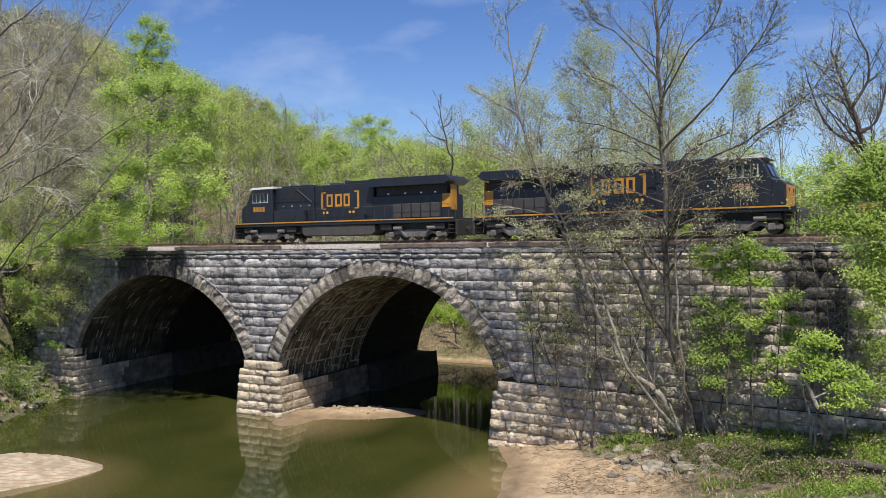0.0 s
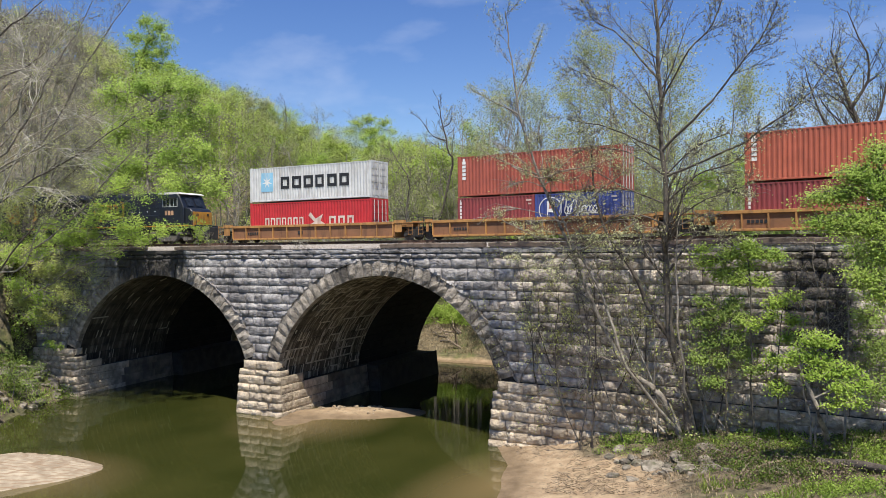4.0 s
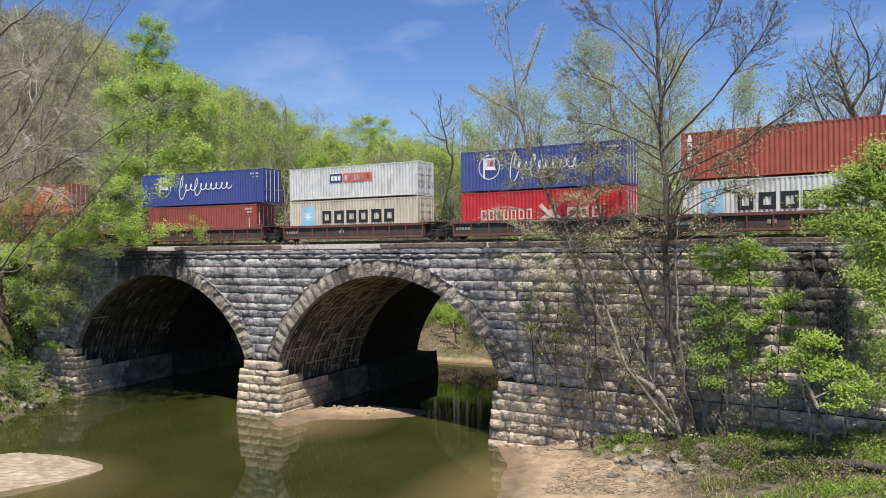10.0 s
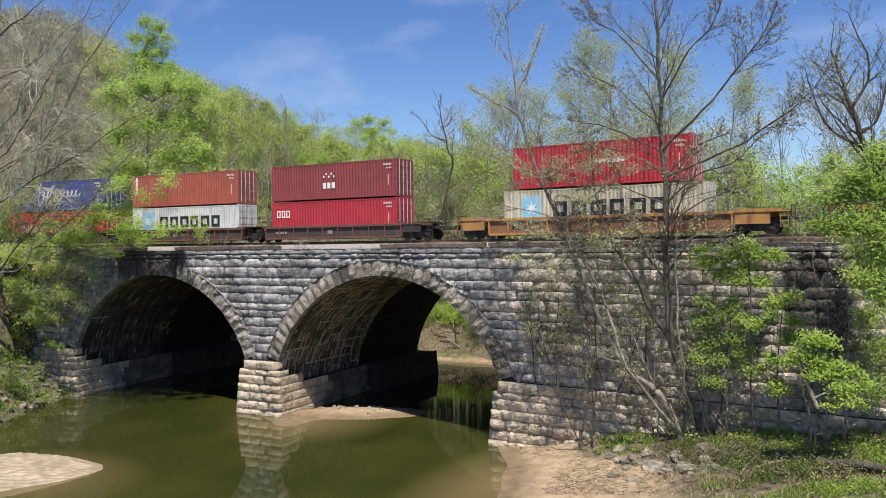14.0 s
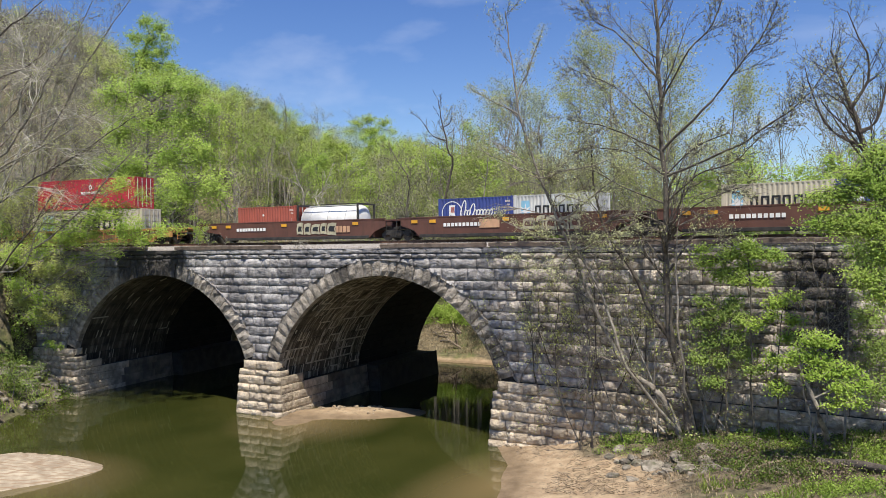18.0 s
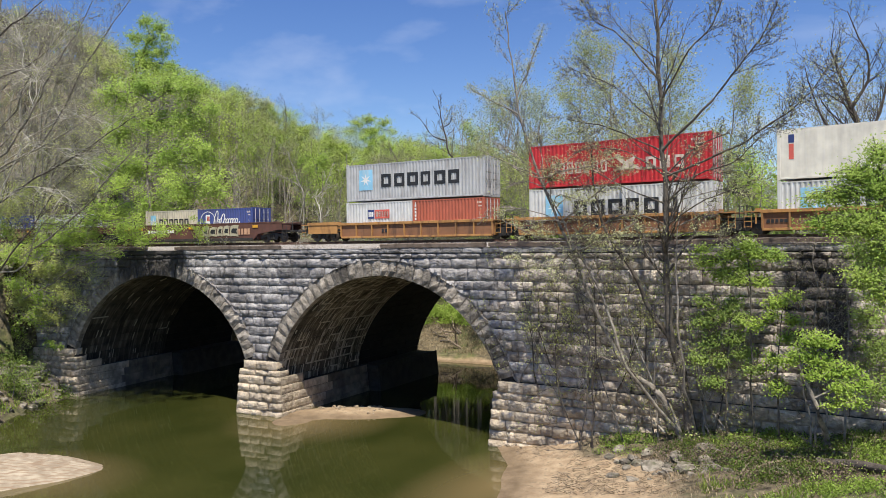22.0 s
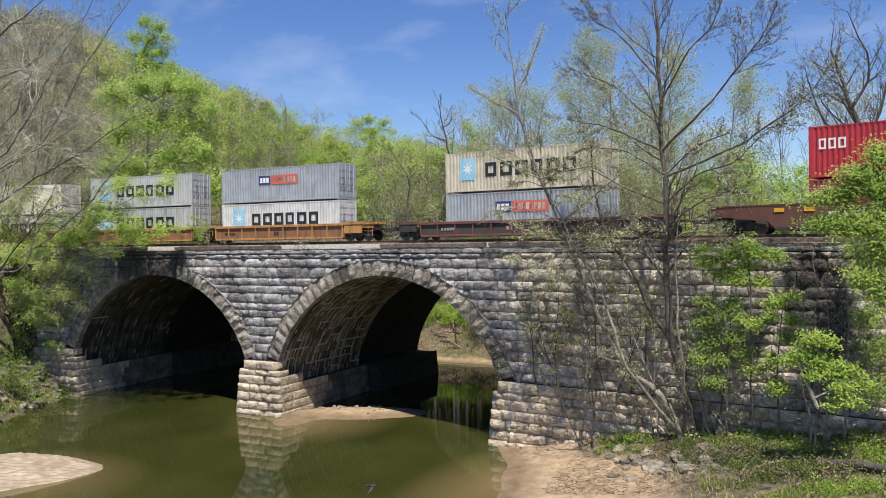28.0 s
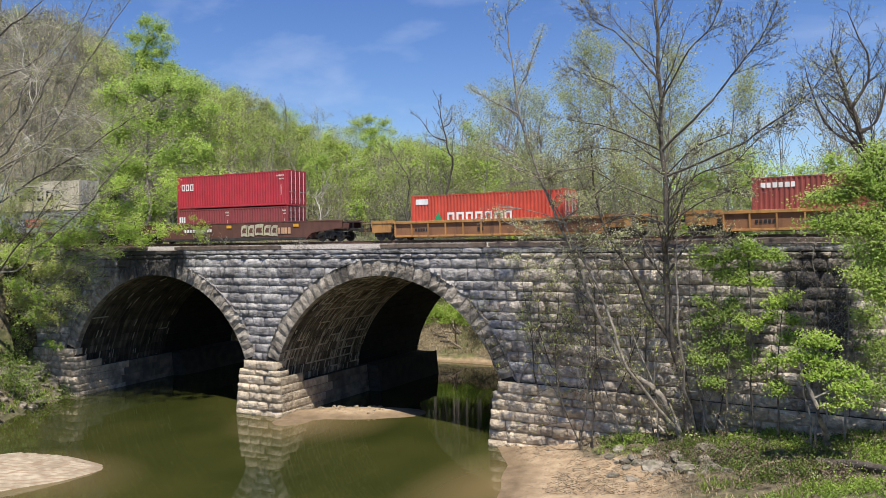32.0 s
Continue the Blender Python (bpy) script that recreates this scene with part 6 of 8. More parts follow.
# single trees that stand out on the skyline
for px, py, kind, sc in ((-72, 124, 2, 0.9), (-115, 158, 10, 1.1), (-99, 150, 11, 1.1), (-66, 116, 12, 0.95), (-48, 103, 10, 1.25), (-40, 98, 7, 1.35), (-33, 96, 6, 1.4), (-26, 94, 8, 1.35), (-21, 95, 5, 1.3), (-36, 94, 11, 1.35), (-14, 92, 9, 1.2), (-30, 92, 9, 1.3)):
    plant(kind, px, py, sc)

# far hillside woods
def woods(label, count, style, seed, d0, d1, az0=-1.12, az1=0.06, fine=1.0):
    """Rounded crowns of small leaves, lit as one crown each; bare ones of twigs alone."""
    g = np.random.RandomState(seed)
    leaf_c, sticks, outs = [], [], []
    made = guard = 0
    while made < count and guard < count * 40:
        guard += 1
        az, dist = g.uniform(az0, az1), g.uniform(d0, d1)
        x, y = math.sin(az) * dist, math.cos(az) * dist
        patch = 0.5 + 0.5 * math.sin(x * 0.06 + 2.0) * math.sin(y * 0.05 + x * 0.02)
        chance = {"green": 0.12 + 0.88 * patch ** 1.5, "olive": 1.0 - 0.55 * patch, "bare": 0.7}[style] * ((0.12 if style != "bare" else 1.0) if az < -0.9 else (1.0 if style != "bare" else 0.25))
        if g.rand() > chance:
            continue
        s_, n_ = track_coords(np.array([x]), np.array([y]))
        if n_[0] < (30 if d0 > 90 else 25) or y < (88 if d0 > 90 else 64) or (d0 < 90 and -56 < x < -30):
            continue
        made += 1
        z = float(ground_z(x, y))
        h = g.uniform(11.5, 17.5)
        r = h * g.uniform(0.22, 0.32)
        base = np.array([x, y, z])
        top = base + np.array([0, 0, h * 0.60])
        q = g.normal(size=({"green": 20, "olive": 24, "bare": 26}[style], 3))
        q[:, 2] = np.abs(q[:, 2]) * 1.1 - 0.35
        q /= np.linalg.norm(q, axis=1)[:, None]
        cl = top + q * np.array([r, r, h * 0.40]) * g.uniform(0.8, 1.08, (len(q), 1))
        per_ = int({"green": 32, "olive": 26, "bare": 9}[style] / fine)
        pts_ = np.repeat(cl, per_, 0) + g.normal(0, r * 0.13, (len(cl) * per_, 3))
        leaf_c.append(pts_)
        oo = pts_ - (top - np.array([0, 0, h * 0.10]))
        outs.append(oo / (np.linalg.norm(oo, axis=1)[:, None] + 1e-6))
        ends = [(base, base + np.array([0, 0, h * 0.8]), 0.13)]
        for c_ in (cl if style == "bare" else cl[:8 if style == "olive" else 3]):
            a_ = base + np.array([0, 0, h * g.uniform(0.3, 0.55)])
            ends.append((a_, c_, 0.055))
            if style == "bare":
                for _ in range(9):
                    f_ = g.uniform(0.3, 0.95)
                    j_ = a_ * (1 - f_) + c_ * f_
                    ends.append((j_, j_ + g.normal(0, 1.25, 3) + np.array([0, 0, 0.7]), 0.026))
        for a_, b_, wd in ends:
            side = np.array([0.85, 0.5, 0]) * wd
            sticks.append([a_ - side, a_ + side, b_ + side * 0.35, b_ - side * 0.35])
    ob = thing("woods", label, "woods", "", "stuff")
    link_mesh("foliage", quads("foliage", leaf_quads(np.concatenate(leaf_c), {"green": 0.34, "olive": 0.28, "bare": 0.2}[style] * fine, g, np.concatenate(outs))), ob, "", HILL_GREEN if style == "green" else HILL_OLIVE)
    link_mesh("stems", quads("stems", sticks), ob, "", BARK_PALE if style == "bare" else BARK)


woods("wooded hillside in fresh green leaf", 160, "green", 5, 140, 290, -1.08, -0.42)
woods("wooded hillside of trees in olive bud", 165, "olive", 6, 140, 290, -1.12, -0.25)
woods("bare grey-brown trees on the hillside", 150, "bare", 9, 140, 280, -1.15, -0.75)
woods("wooded slope in fresh green leaf near the line", 80, "green", 7, 92, 150, -1.12, -0.36, 0.65)
woods("wooded slope in olive bud near the line", 105, "olive", 8, 92, 150, -1.12, -0.36, 0.7)
woods("bare grey-brown thicket low on the slope behind the line", 70, "bare", 13, 84, 104, -0.82, -0.44)
woods("bare grey-brown thicket behind the east of the line", 64, "bare", 14, 76, 100, -0.40, 0.04)
woods("bare grey-brown trees behind the far bank", 56, "bare", 15, 100, 126, -0.60, -0.34)
woods("thicket in olive bud on the bank beyond the arches", 46, "olive", 12, 98, 124, -0.62, -0.42, 0.7)
woods("bare grey-brown trees on the near slope", 140, "bare", 10, 96, 150, -1.15, -0.82)


# low growth behind the line and on the slopes
def scrub(name, label, spots, per, size, material, seed, spread=0.8, kind="stuff"):
    g = np.random.RandomState(seed)
    c = []
    for x, y, z, r in spots:
        q = g.normal(size=(per, 3)) * np.array([r * 0.5, r * 0.5, r * 0.42])
        q[:, 2] = np.abs(q[:, 2])
        c.append(q + np.array([x, y, z]))
    ob = link_mesh(name, quads(name, leaf_quads(np.concatenate(c), size, g)), None, "", material)
    tagged(ob, label, "undergrowth", "", kind)


spots_a, spots_b = [], []
for i in range(560):
    s_ = fr.uniform(-135, 20)
    n_ = fr.uniform(23.5, 60)
    p = track(s_, n_)
    zz = float(ground_z(p.x, p.y))
    if zz < 0.9 or (-56 < p.x < -36 and p.y < 98):
        continue
    (spots_a if fr.random() < (0.5 if p.x < -40 else 0.12) else spots_b).append((p.x, p.y, zz, fr.uniform(1.6, 4.2)))
for i in range(150):
    p = track(fr.uniform(-150, -70), fr.uniform(7.5, 22))
    (spots_a if fr.random() < 0.5 else spots_b).append((p.x, p.y, float(ground_z(p.x, p.y)) + fr.uniform(0, 1.2), fr.uniform(1.6, 3.6)))
scrub("undergrowth", "bright green undergrowth behind the railway line", spots_a, 85, 0.25, HILL_GREEN, 21)
scrub("undergrowth", "olive budding undergrowth behind the railway line", spots_b, 85, 0.22, HILL_OLIVE, 22)
# ---------- trees in front of the bridge ----------


def spread_tree(label, line, r0, r1, seed, spec, bark, leaf, per, size, spread, share=1.0, length=None, extra=(), category="tree", drop=0.0):
    """A tree along a leaning trunk; extra gives large limbs as (start share, end point, radius)."""
    b = Vector(line[0])
    w = Wood(seed)
    rel = [tuple(Vector(p) - b) for p in line]
    pts, rads = w.trunk(rel, r0, r1)
    ln = length or (Vector(line[-1]) - b).length
    w.split(pts, rads, ln, 0, spec)
    for t, path, r in extra:
        i = int(t * (len(pts) - 1))
        p2, r2 = w.trunk([tuple(pts[i])] + [tuple(Vector(q) - b) for q in path], r, 0.025, 6)
        run = sum((p2[j + 1] - p2[j]).length for j in range(len(p2) - 1))
        w.split(p2, r2, min(ln * 0.5, run * 0.9), 0, dict(spec, kids=[max(5, int(spec["kids"][0] * min(0.7, run / ln)))] + spec["kids"][1:]))
    me = w.leaves("crown", per, size, spread, drop, share, leaf not in (LEAF_BUD, BUD_PALE)) if per else None
    return tree(label, b, w, bark, me, leaf, category, "trees before the bridge")


def seen(x, y, depth):
    """A point by its bearing and rise from the viewpoint, at a depth along y."""
    a = (x - 784) / 1380.2
    e = (441 - y) / 1380.2
    c, s = math.cos(-0.0125), math.sin(-0.0125)
    a, e = a * c - e * s, a * s + e * c
    fwd, up = math.cos(PITCH) - e * math.sin(PITCH), math.sin(PITCH) + e * math.cos(PITCH)
    dx, dy = a * math.cos(YAW) - fwd * math.sin(YAW), a * math.sin(YAW) + fwd * math.cos(YAW)
    return EYE + Vector((dx, dy, up)) * (depth / dy)


def crown_tree(label, base, spine, depth, lobes, r0, seed, bark, leaf, twigs, per, size, category="tree", spread=0.22, deep=0.8, group="trees before the bridge", fine=0.008, facing=1.0):
    """A leafing tree. The spine runs up from the base; each lobe of the crown (middle, half width, half height) is filled
    by forking twigs from a limb of its own, with leaves along each twig."""
    b = Vector(base)
    w = Wood(seed)
    g = w.g
    pts, rads = w.trunk([(0, 0, 0)] + [tuple(seen(x, y, depth) - b) for x, y in spine], r0, r0 * 0.3)
    mpp = (seen(784, 400, depth) - seen(784, 401, depth)).length * (seen(spine[0][0], 441, depth) - EYE).length / (seen(784, 441, depth) - EYE).length
    side = Vector((math.cos(YAW), math.sin(YAW), 0))
    away = Vector((-math.sin(YAW), math.cos(YAW), 0))
    spots = []
    for cx, cy, rx, ry in lobes:
        mid = seen(cx, cy, depth) - b + away * g.uniform(-0.3, 0.3) * rx * mpp
        start = min(pts[len(pts) // 3:], key=lambda p: (p - mid).length + 1.2 * max(0.0, p.z - mid.z))
        bend = start.lerp(mid, 0.55) + Vector((0, 0, 0.12 * (mid - start).length))
        limb, lr = w.trunk([tuple(start), tuple(bend), tuple(mid)], max(0.02, r0 * 0.34), 0.018, 5, 0.1)
        n_t = max(4, int(twigs * rx * ry / 650.0))
        for _ in range(n_t):
            u = Vector((g.gauss(0, 1), g.gauss(0, 1), g.gauss(0, 1))).normalized() * g.random() ** 0.45 * g.uniform(0.75, 1.22)
            tip = mid + side * (u.x * rx * mpp) + away * (u.y * deep * 0.5 * (rx + ry) * mpp) + Vector((0, 0, u.z * ry * mpp))
            root = limb[g.randrange(len(limb) // 2, len(limb))]
            knee = root.lerp(tip, g.uniform(0.45, 0.7)) + Vector((g.uniform(-0.2, 0.2), g.uniform(-0.2, 0.2), g.uniform(0.0, 0.35)))
            w.tube([root, knee, tip], [0.022, 0.014, fine], 3)
            run = max(0.4, (tip - root).length)
            for k in range(per * 2):
                t = 1.0 - 1.1 * min(run, 2.2) / run * g.random()
                p = knee.lerp(tip, max(0.0, t * 2 - 1)) if t > 0.5 else root.lerp(knee, max(0.0, t * 2))
                spots.append(p[:])
    gg = np.random.RandomState(seed)
    c = np.array(spots)
    c = c + gg.normal(0, spread, c.shape) * np.array([1, 1, 0.55])
    c[:, 2] -= np.abs(gg.normal(0, spread * 0.5, len(c)))
    me = quads("crown", leaf_quads(c, size, gg, np.tile([0.25, -0.62, 0.62], (len(c), 1)) * gg.uniform(0.5, 1.3, (len(c), 1)) * facing))
    return tree(label, b, w, bark, me, leaf, category, group)


def foot(x, y):
    return (x, y, float(ground_z(x, y)) - 0.15)


SPARSE = dict(seg=0.7, wob=0.13, up=0.08, levels=3, kids=[22, 8, 4], angle=(25, 58), ratio=(0.27, 0.46), thin=0.45, fine=0.007)
SPARSE["from"] = [0.22, 0.1, 0.1]
THIN = dict(SPARSE, kids=[11, 6, 5])
# tall grey tree, upright, forked at its foot
spread_tree("tall grey tree with sparse pale spring buds before the bridge", [foot(-8.45, 45.5), seen(1212, 690, 45.2), seen(1190, 600, 44.8), seen(1178, 500, 44.4), seen(1177, 400, 44), seen(1170, 220, 43.6), seen(1160, 60, 43.4), seen(1148, -120, 43.4)], 0.31, 0.06, 501, dict(SPARSE, kids=[30, 10, 5], ratio=(0.24, 0.42), fine=0.009, **{"from": [0.42, 0.1, 0.1]}), BARK_MID, BUD_PALE, 1, 0.085, 0.2, 0.45, 15,
            [(0.683, [seen(1229, 211, 43), seen(1286, 146, 42.6), seen(1319, 102, 42.4), seen(1351, 61, 42.2), seen(1376, 4, 42)], 0.085), (0.777, [seen(1221, 89, 43), seen(1258, 49, 43), seen(1282, -10, 43)], 0.06), (0.81, [seen(1100, 65, 43.6), seen(1051, 37, 43.8), seen(1031, 0, 44)], 0.065), (0.733, [seen(1084, 154, 44), seen(1011, 122, 44.2)], 0.05), (0.683, [seen(1084, 228, 44), seen(1003, 211, 44.5)], 0.055),
             (0.643, [seen(1229, 293, 43), seen(1311, 256, 42.6), seen(1355, 224, 42.4), seen(1400, 195, 42.2), seen(1441, 154, 42), seen(1465, 118, 42)], 0.075), (0.615, [seen(1110, 335, 43.4), seen(1040, 300, 43.2), seen(980, 305, 43)], 0.05), (0.60, [seen(1115, 378, 43), seen(1048, 412, 42.6), seen(998, 462, 42.4)], 0.05), (0.615, [seen(1233, 311, 42.8), seen(1301, 286, 42.4), seen(1343, 243, 42.2)], 0.05), (0.58, [seen(1250, 353, 42.6), seen(1326, 328, 42)], 0.045), (0.54, [seen(1130, 425, 43), seen(1080, 470, 42.6)], 0.04), (0.55, [seen(1230, 410, 42.6), seen(1290, 420, 42.2)], 0.04), (0.665, [seen(1230, 262, 43), seen(1290, 235, 42.6)], 0.05), (0.665, [seen(1110, 270, 43.6), seen(1050, 262, 43.4)], 0.05)])
spread_tree("dark leaning stem forking from the foot of the tall tree", [foot(-8.2, 45.6), seen(1202, 628, 45.0), seen(1173, 583, 44.8), seen(1149, 546, 44.6), seen(1120, 481, 44.2), seen(1094, 445, 44), seen(1068, 400, 43.8), seen(1050, 330, 43.6), seen(1044, 250, 43.6)], 0.20, 0.04, 506, dict(SPARSE, kids=[12, 7, 4], ratio=(0.18, 0.34), **{"from": [0.45, 0.1, 0.1]}), BARK_DARK, BUD_PALE, 1, 0.075, 0.18, 0.7, 11)
# leaning tree
spread_tree("leaning grey tree with sparse yellow-green buds", [foot(-8.75, 45.3), seen(1176, 709, 45), seen(1149, 681, 44.8), seen(1103, 645, 44.6), seen(1055, 550, 44.2), seen(1035, 502, 44), seen(1003, 424, 43.6), seen(955, 310, 43), seen(921, 203, 42.6), seen(901, 81, 42.4), seen(894, 20, 42.4)], 0.20, 0.025, 511, dict(SPARSE, kids=[26, 9, 6], ratio=(0.15, 0.29), fine=0.010), BARK, BUD_PALE, 1, 0.085, 0.18, 0.7, 13,
            [(0.64, [seen(1045, 350, 42.3), seen(1110, 300, 42)], 0.06), (0.83, [seen(937, 118, 43), seen(958, 61, 43)], 0.05), (0.80, [seen(872, 179, 42.6), seen(835, 160, 42.6)], 0.045), (0.58, [seen(1060, 430, 42), seen(1130, 390, 41.5)], 0.05), (0.71, [seen(900, 290, 42.5), seen(845, 262, 42.5)], 0.045), (0.60, [seen(950, 420, 42.5), seen(880, 385, 42.5)], 0.045), (0.71, [seen(905, 294, 42.4), seen(956, 315, 42.2), seen(998, 302, 42), seen(1048, 294, 41.8), seen(1090, 277, 41.6)], 0.045), (0.55, [seen(960, 470, 42.8), seen(905, 455, 42.6)], 0.04), (0.67, [seen(990, 345, 42.4), seen(1040, 360, 42.2)], 0.04)])
crown_tree("slender tan tree with a wide crown of fine budded twigs", foot(-8.6, 45.3), [(1112, 650), (1064, 520), (1010, 420), (962, 330)], 43.2, [(880, 260, 46, 36), (955, 240, 44, 36), (900, 330, 46, 34), (980, 320, 46, 36), (1050, 330, 46, 36), (1060, 255, 36, 32), (1110, 380, 42, 32), (940, 400, 46, 28), (1030, 410, 46, 28), (900, 180, 30, 36), (860, 385, 36, 26)], 0.11, 515, BARK, LEAF_BUD, 13, 1, 0.085, spread=0.12, deep=0.9, fine=0.009)
crown_tree("thin tan tree with budded twigs beside the tall tree", foot(-8.1, 45.4), [(1208, 650), (1196, 500), (1200, 400), (1214, 320)], 43.4, [(1225, 330, 40, 34), (1290, 300, 42, 32), (1262, 385, 40, 30), (1330, 350, 38, 28), (1235, 260, 36, 30), (1140, 300, 34, 30), (1170, 410, 36, 26)], 0.08, 516, BARK, LEAF_BUD, 13, 1, 0.085, spread=0.12, deep=0.9, fine=0.009)
gv_ = random.Random(88)


def ledge(px):
    """A spot on top of the footing below a bearing."""
    q = seen(px, 640, 46)
    return min((track(s_ * 0.1, WALL_N - 0.2, SPRING + 0.02) for s_ in range(-210, 140)), key=lambda p_: abs(math.atan2(p_.x, p_.y) - math.atan2(q.x, q.y)))


for i in range(7):
    px = 872 + i * 42 + gv_.uniform(-10, 10)
    p = ledge(px)
    tx, ty, dp = px + gv_.uniform(-50, 50), gv_.uniform(425, 560), p.y - gv_.uniform(0.3, 1.0)
    top = seen(tx, ty, dp)
    spread_tree("thin crooked shrub rooted on the wall ledge, with small olive leaves", [tuple(p), tuple((p + top) / 2 + Vector((gv_.uniform(-0.8, 0.8), -0.2, 0))), tuple(top)], 0.05, 0.012, 520 + i, dict(THIN, kids=[8, 4, 3], wob=0.34, angle=(30, 85), ratio=(0.28, 0.48), fine=0.009), (BARK_MID, BARK, BARK_DARK)[i % 3], LEAF_BUD, 2, 0.11, 0.2, 0.3, (top - p).length * 1.1, (), "shrub")
for i, (bx_, by_, tx, ty, hgt) in enumerate(((-8.9, 45.5, 1090, 520, 6), (-7.6, 45.4, 1250, 540, 6), (-9.4, 45.6, 1060, 600, 6))):
    spread_tree("thin many-stemmed shrub with small olive leaves", [foot(bx_, by_), tuple((Vector(foot(bx_, by_)) + seen(tx, ty, by_ - 0.6)) / 2 + Vector((gv_.uniform(-0.4, 0.4), 0, -0.4))), seen(tx, ty, by_ - 0.8)], 0.09, 0.015, 540 + 100 * i, dict(THIN, kids=[8, 5, 4], wob=0.28, angle=(30, 80), fine=0.009), TWIG, LEAF_BUD, 2, 0.11, 0.2, 0.4, hgt, (), "shrub")
for i in range(11):
    tx, ty = gv_.uniform(905, 1250), gv_.uniform(440, 620)
    px = tx + gv_.uniform(-60, 70)
    p = ledge(px) if px < 1010 else Vector(foot(*(lambda q_: (q_.x, min(q_.y, 45.6)))(seen(px, 700, 45.2))))
    top = seen(tx, ty, p.y - gv_.uniform(0.2, 1.0))
    spread_tree("tangled grey-brown shrub with small olive leaves before the wall", [tuple(p), tuple((p + top) / 2 + Vector((gv_.uniform(-0.9, 0.9), -0.2, gv_.uniform(-0.3, 0.5)))), tuple(top)], 0.055, 0.014, 1200 + i, dict(THIN, kids=[8, 4, 3], wob=0.38, angle=(30, 85), ratio=(0.28, 0.46), fine=0.011), (BARK_MID, BARK, BARK_DARK)[i % 3], LEAF_BUD, 4 if i % 2 else 2, 0.115, 0.22, 0.55, (top - p).length, (), "shrub")
LEAFY = dict(seg=0.8, wob=0.2, up=0.02, levels=3, kids=[9, 6, 4], angle=(35, 75), ratio=(0.30, 0.48), thin=0.45)
LEAFY["from"] = [0.35, 0.25, 0.2]
# small bright green trees by the abutment
crown_tree("slim sapling with a wide flat crown of fresh green leaves", foot(-4.9, 44.9), [(1330, 640), (1327, 520), (1322, 450)], 44.0, [(1245, 465, 24, 16), (1275, 485, 30, 14), (1290, 452, 28, 18), (1315, 432, 28, 16), (1340, 450, 22, 20), (1300, 495, 28, 12), (1375, 452, 26, 16), (1235, 440, 18, 10), (1350, 500, 24, 12), (1320, 475, 26, 12)], 0.07, 541, BARK_MID, LEAF, 44, 13, 0.115, "sapling", spread=0.2, deep=0.7, facing=0.8)
crown_tree("dull green sapling with thin stems against the wall", foot(-6.4, 45.0), [(1285, 690), (1290, 600), (1295, 560)], 44.2, [(1240, 570, 24, 22), (1280, 555, 30, 20), (1320, 565, 28, 18), (1255, 605, 26, 16), (1300, 600, 30, 18), (1235, 635, 22, 20), (1275, 640, 28, 16), (1325, 625, 26, 18), (1255, 672, 28, 12), (1340, 655, 22, 14), (1300, 535, 26, 10), (1240, 530, 20, 14)], 0.08, 543, BARK_MID, LEAF_MID, 46, 11, 0.115, "sapling", spread=0.22, deep=0.6, facing=0.8)
crown_tree("thin sapling with light green leaves", foot(-3.6, 44.6), [(1375, 660), (1382, 580), (1385, 545)], 43.6, [(1370, 535, 24, 14), (1400, 525, 22, 12), (1360, 558, 20, 12), (1415, 570, 20, 14), (1330, 575, 18, 12), (1395, 600, 20, 12), (1375, 690, 22, 14), (1370, 640, 18, 14)], 0.06, 547, BARK_MID, LEAF_LIME, 44, 12, 0.115, "sapling", spread=0.2, deep=0.6, facing=0.8)
crown_tree("small leaning tree with bright lime green leaves", foot(-1.2, 43.4), [(1447, 722), (1422, 668), (1412, 620)], 40.4, [(1440, 598, 28, 14), (1472, 608, 20, 12), (1425, 628, 30, 14), (1395, 640, 18, 10), (1455, 640, 26, 14), (1480, 660, 20, 14), (1435, 664, 16, 10), (1510, 655, 26, 12), (1500, 685, 30, 14), (1535, 680, 20, 12), (1480, 715, 20, 8), (1515, 712, 24, 8)], 0.15, 545, BARK, LEAF_LIME, 44, 13, 0.115, "tree", spread=0.2, deep=0.8, facing=0.8)
for i, (tx, ty) in enumerate(((1440, 430), (1465, 480), (1490, 440), (1425, 520))):
    q = seen(tx, ty, 43.0)
    b_ = foot(q.x + gv_.uniform(-0.4, 0.6), 43.6)
    spread_tree("dark bare shrub with tangled twigs before the wall", [b_, tuple((Vector(b_) + q) / 2 + Vector((gv_.uniform(-0.5, 0.5), 0, 0))), tuple(q)], 0.07, 0.015, 870 + i, dict(THIN, wob=0.24, angle=(30, 80)), BARK, LEAF_BUD, 1, 0.08, 0.2, 0.1, 8, (), "shrub")
# trees at the east edge
crown_tree("dense bright green tree at the bridge end", foot(3.6, 41.5), [(1640, 600), (1600, 480), (1570, 380), (1560, 300)], 40.5, [(1520, 310, 50, 32), (1555, 330, 40, 40), (1490, 345, 40, 26), (1500, 395, 46, 36), (1545, 400, 46, 46), (1450, 395, 40, 22), (1560, 450, 40, 44), (1520, 490, 30, 34), (1570, 520, 30, 40), (1555, 270, 30, 26), (1440, 350, 26, 16)], 0.2, 551, BARK_MID, LEAF, 28, 20, 0.105, spread=0.28)
crown_tree("shaded green tree at the bridge end", foot(2.4, 44.4), [(1600, 680), (1575, 600), (1560, 540)], 43.8, [(1555, 620, 40, 44), (1530, 560, 34, 40), (1565, 690, 34, 40), (1515, 440, 30, 40)], 0.12, 553, BARK, LEAF_MID, 22, 14, 0.11, spread=0.28)
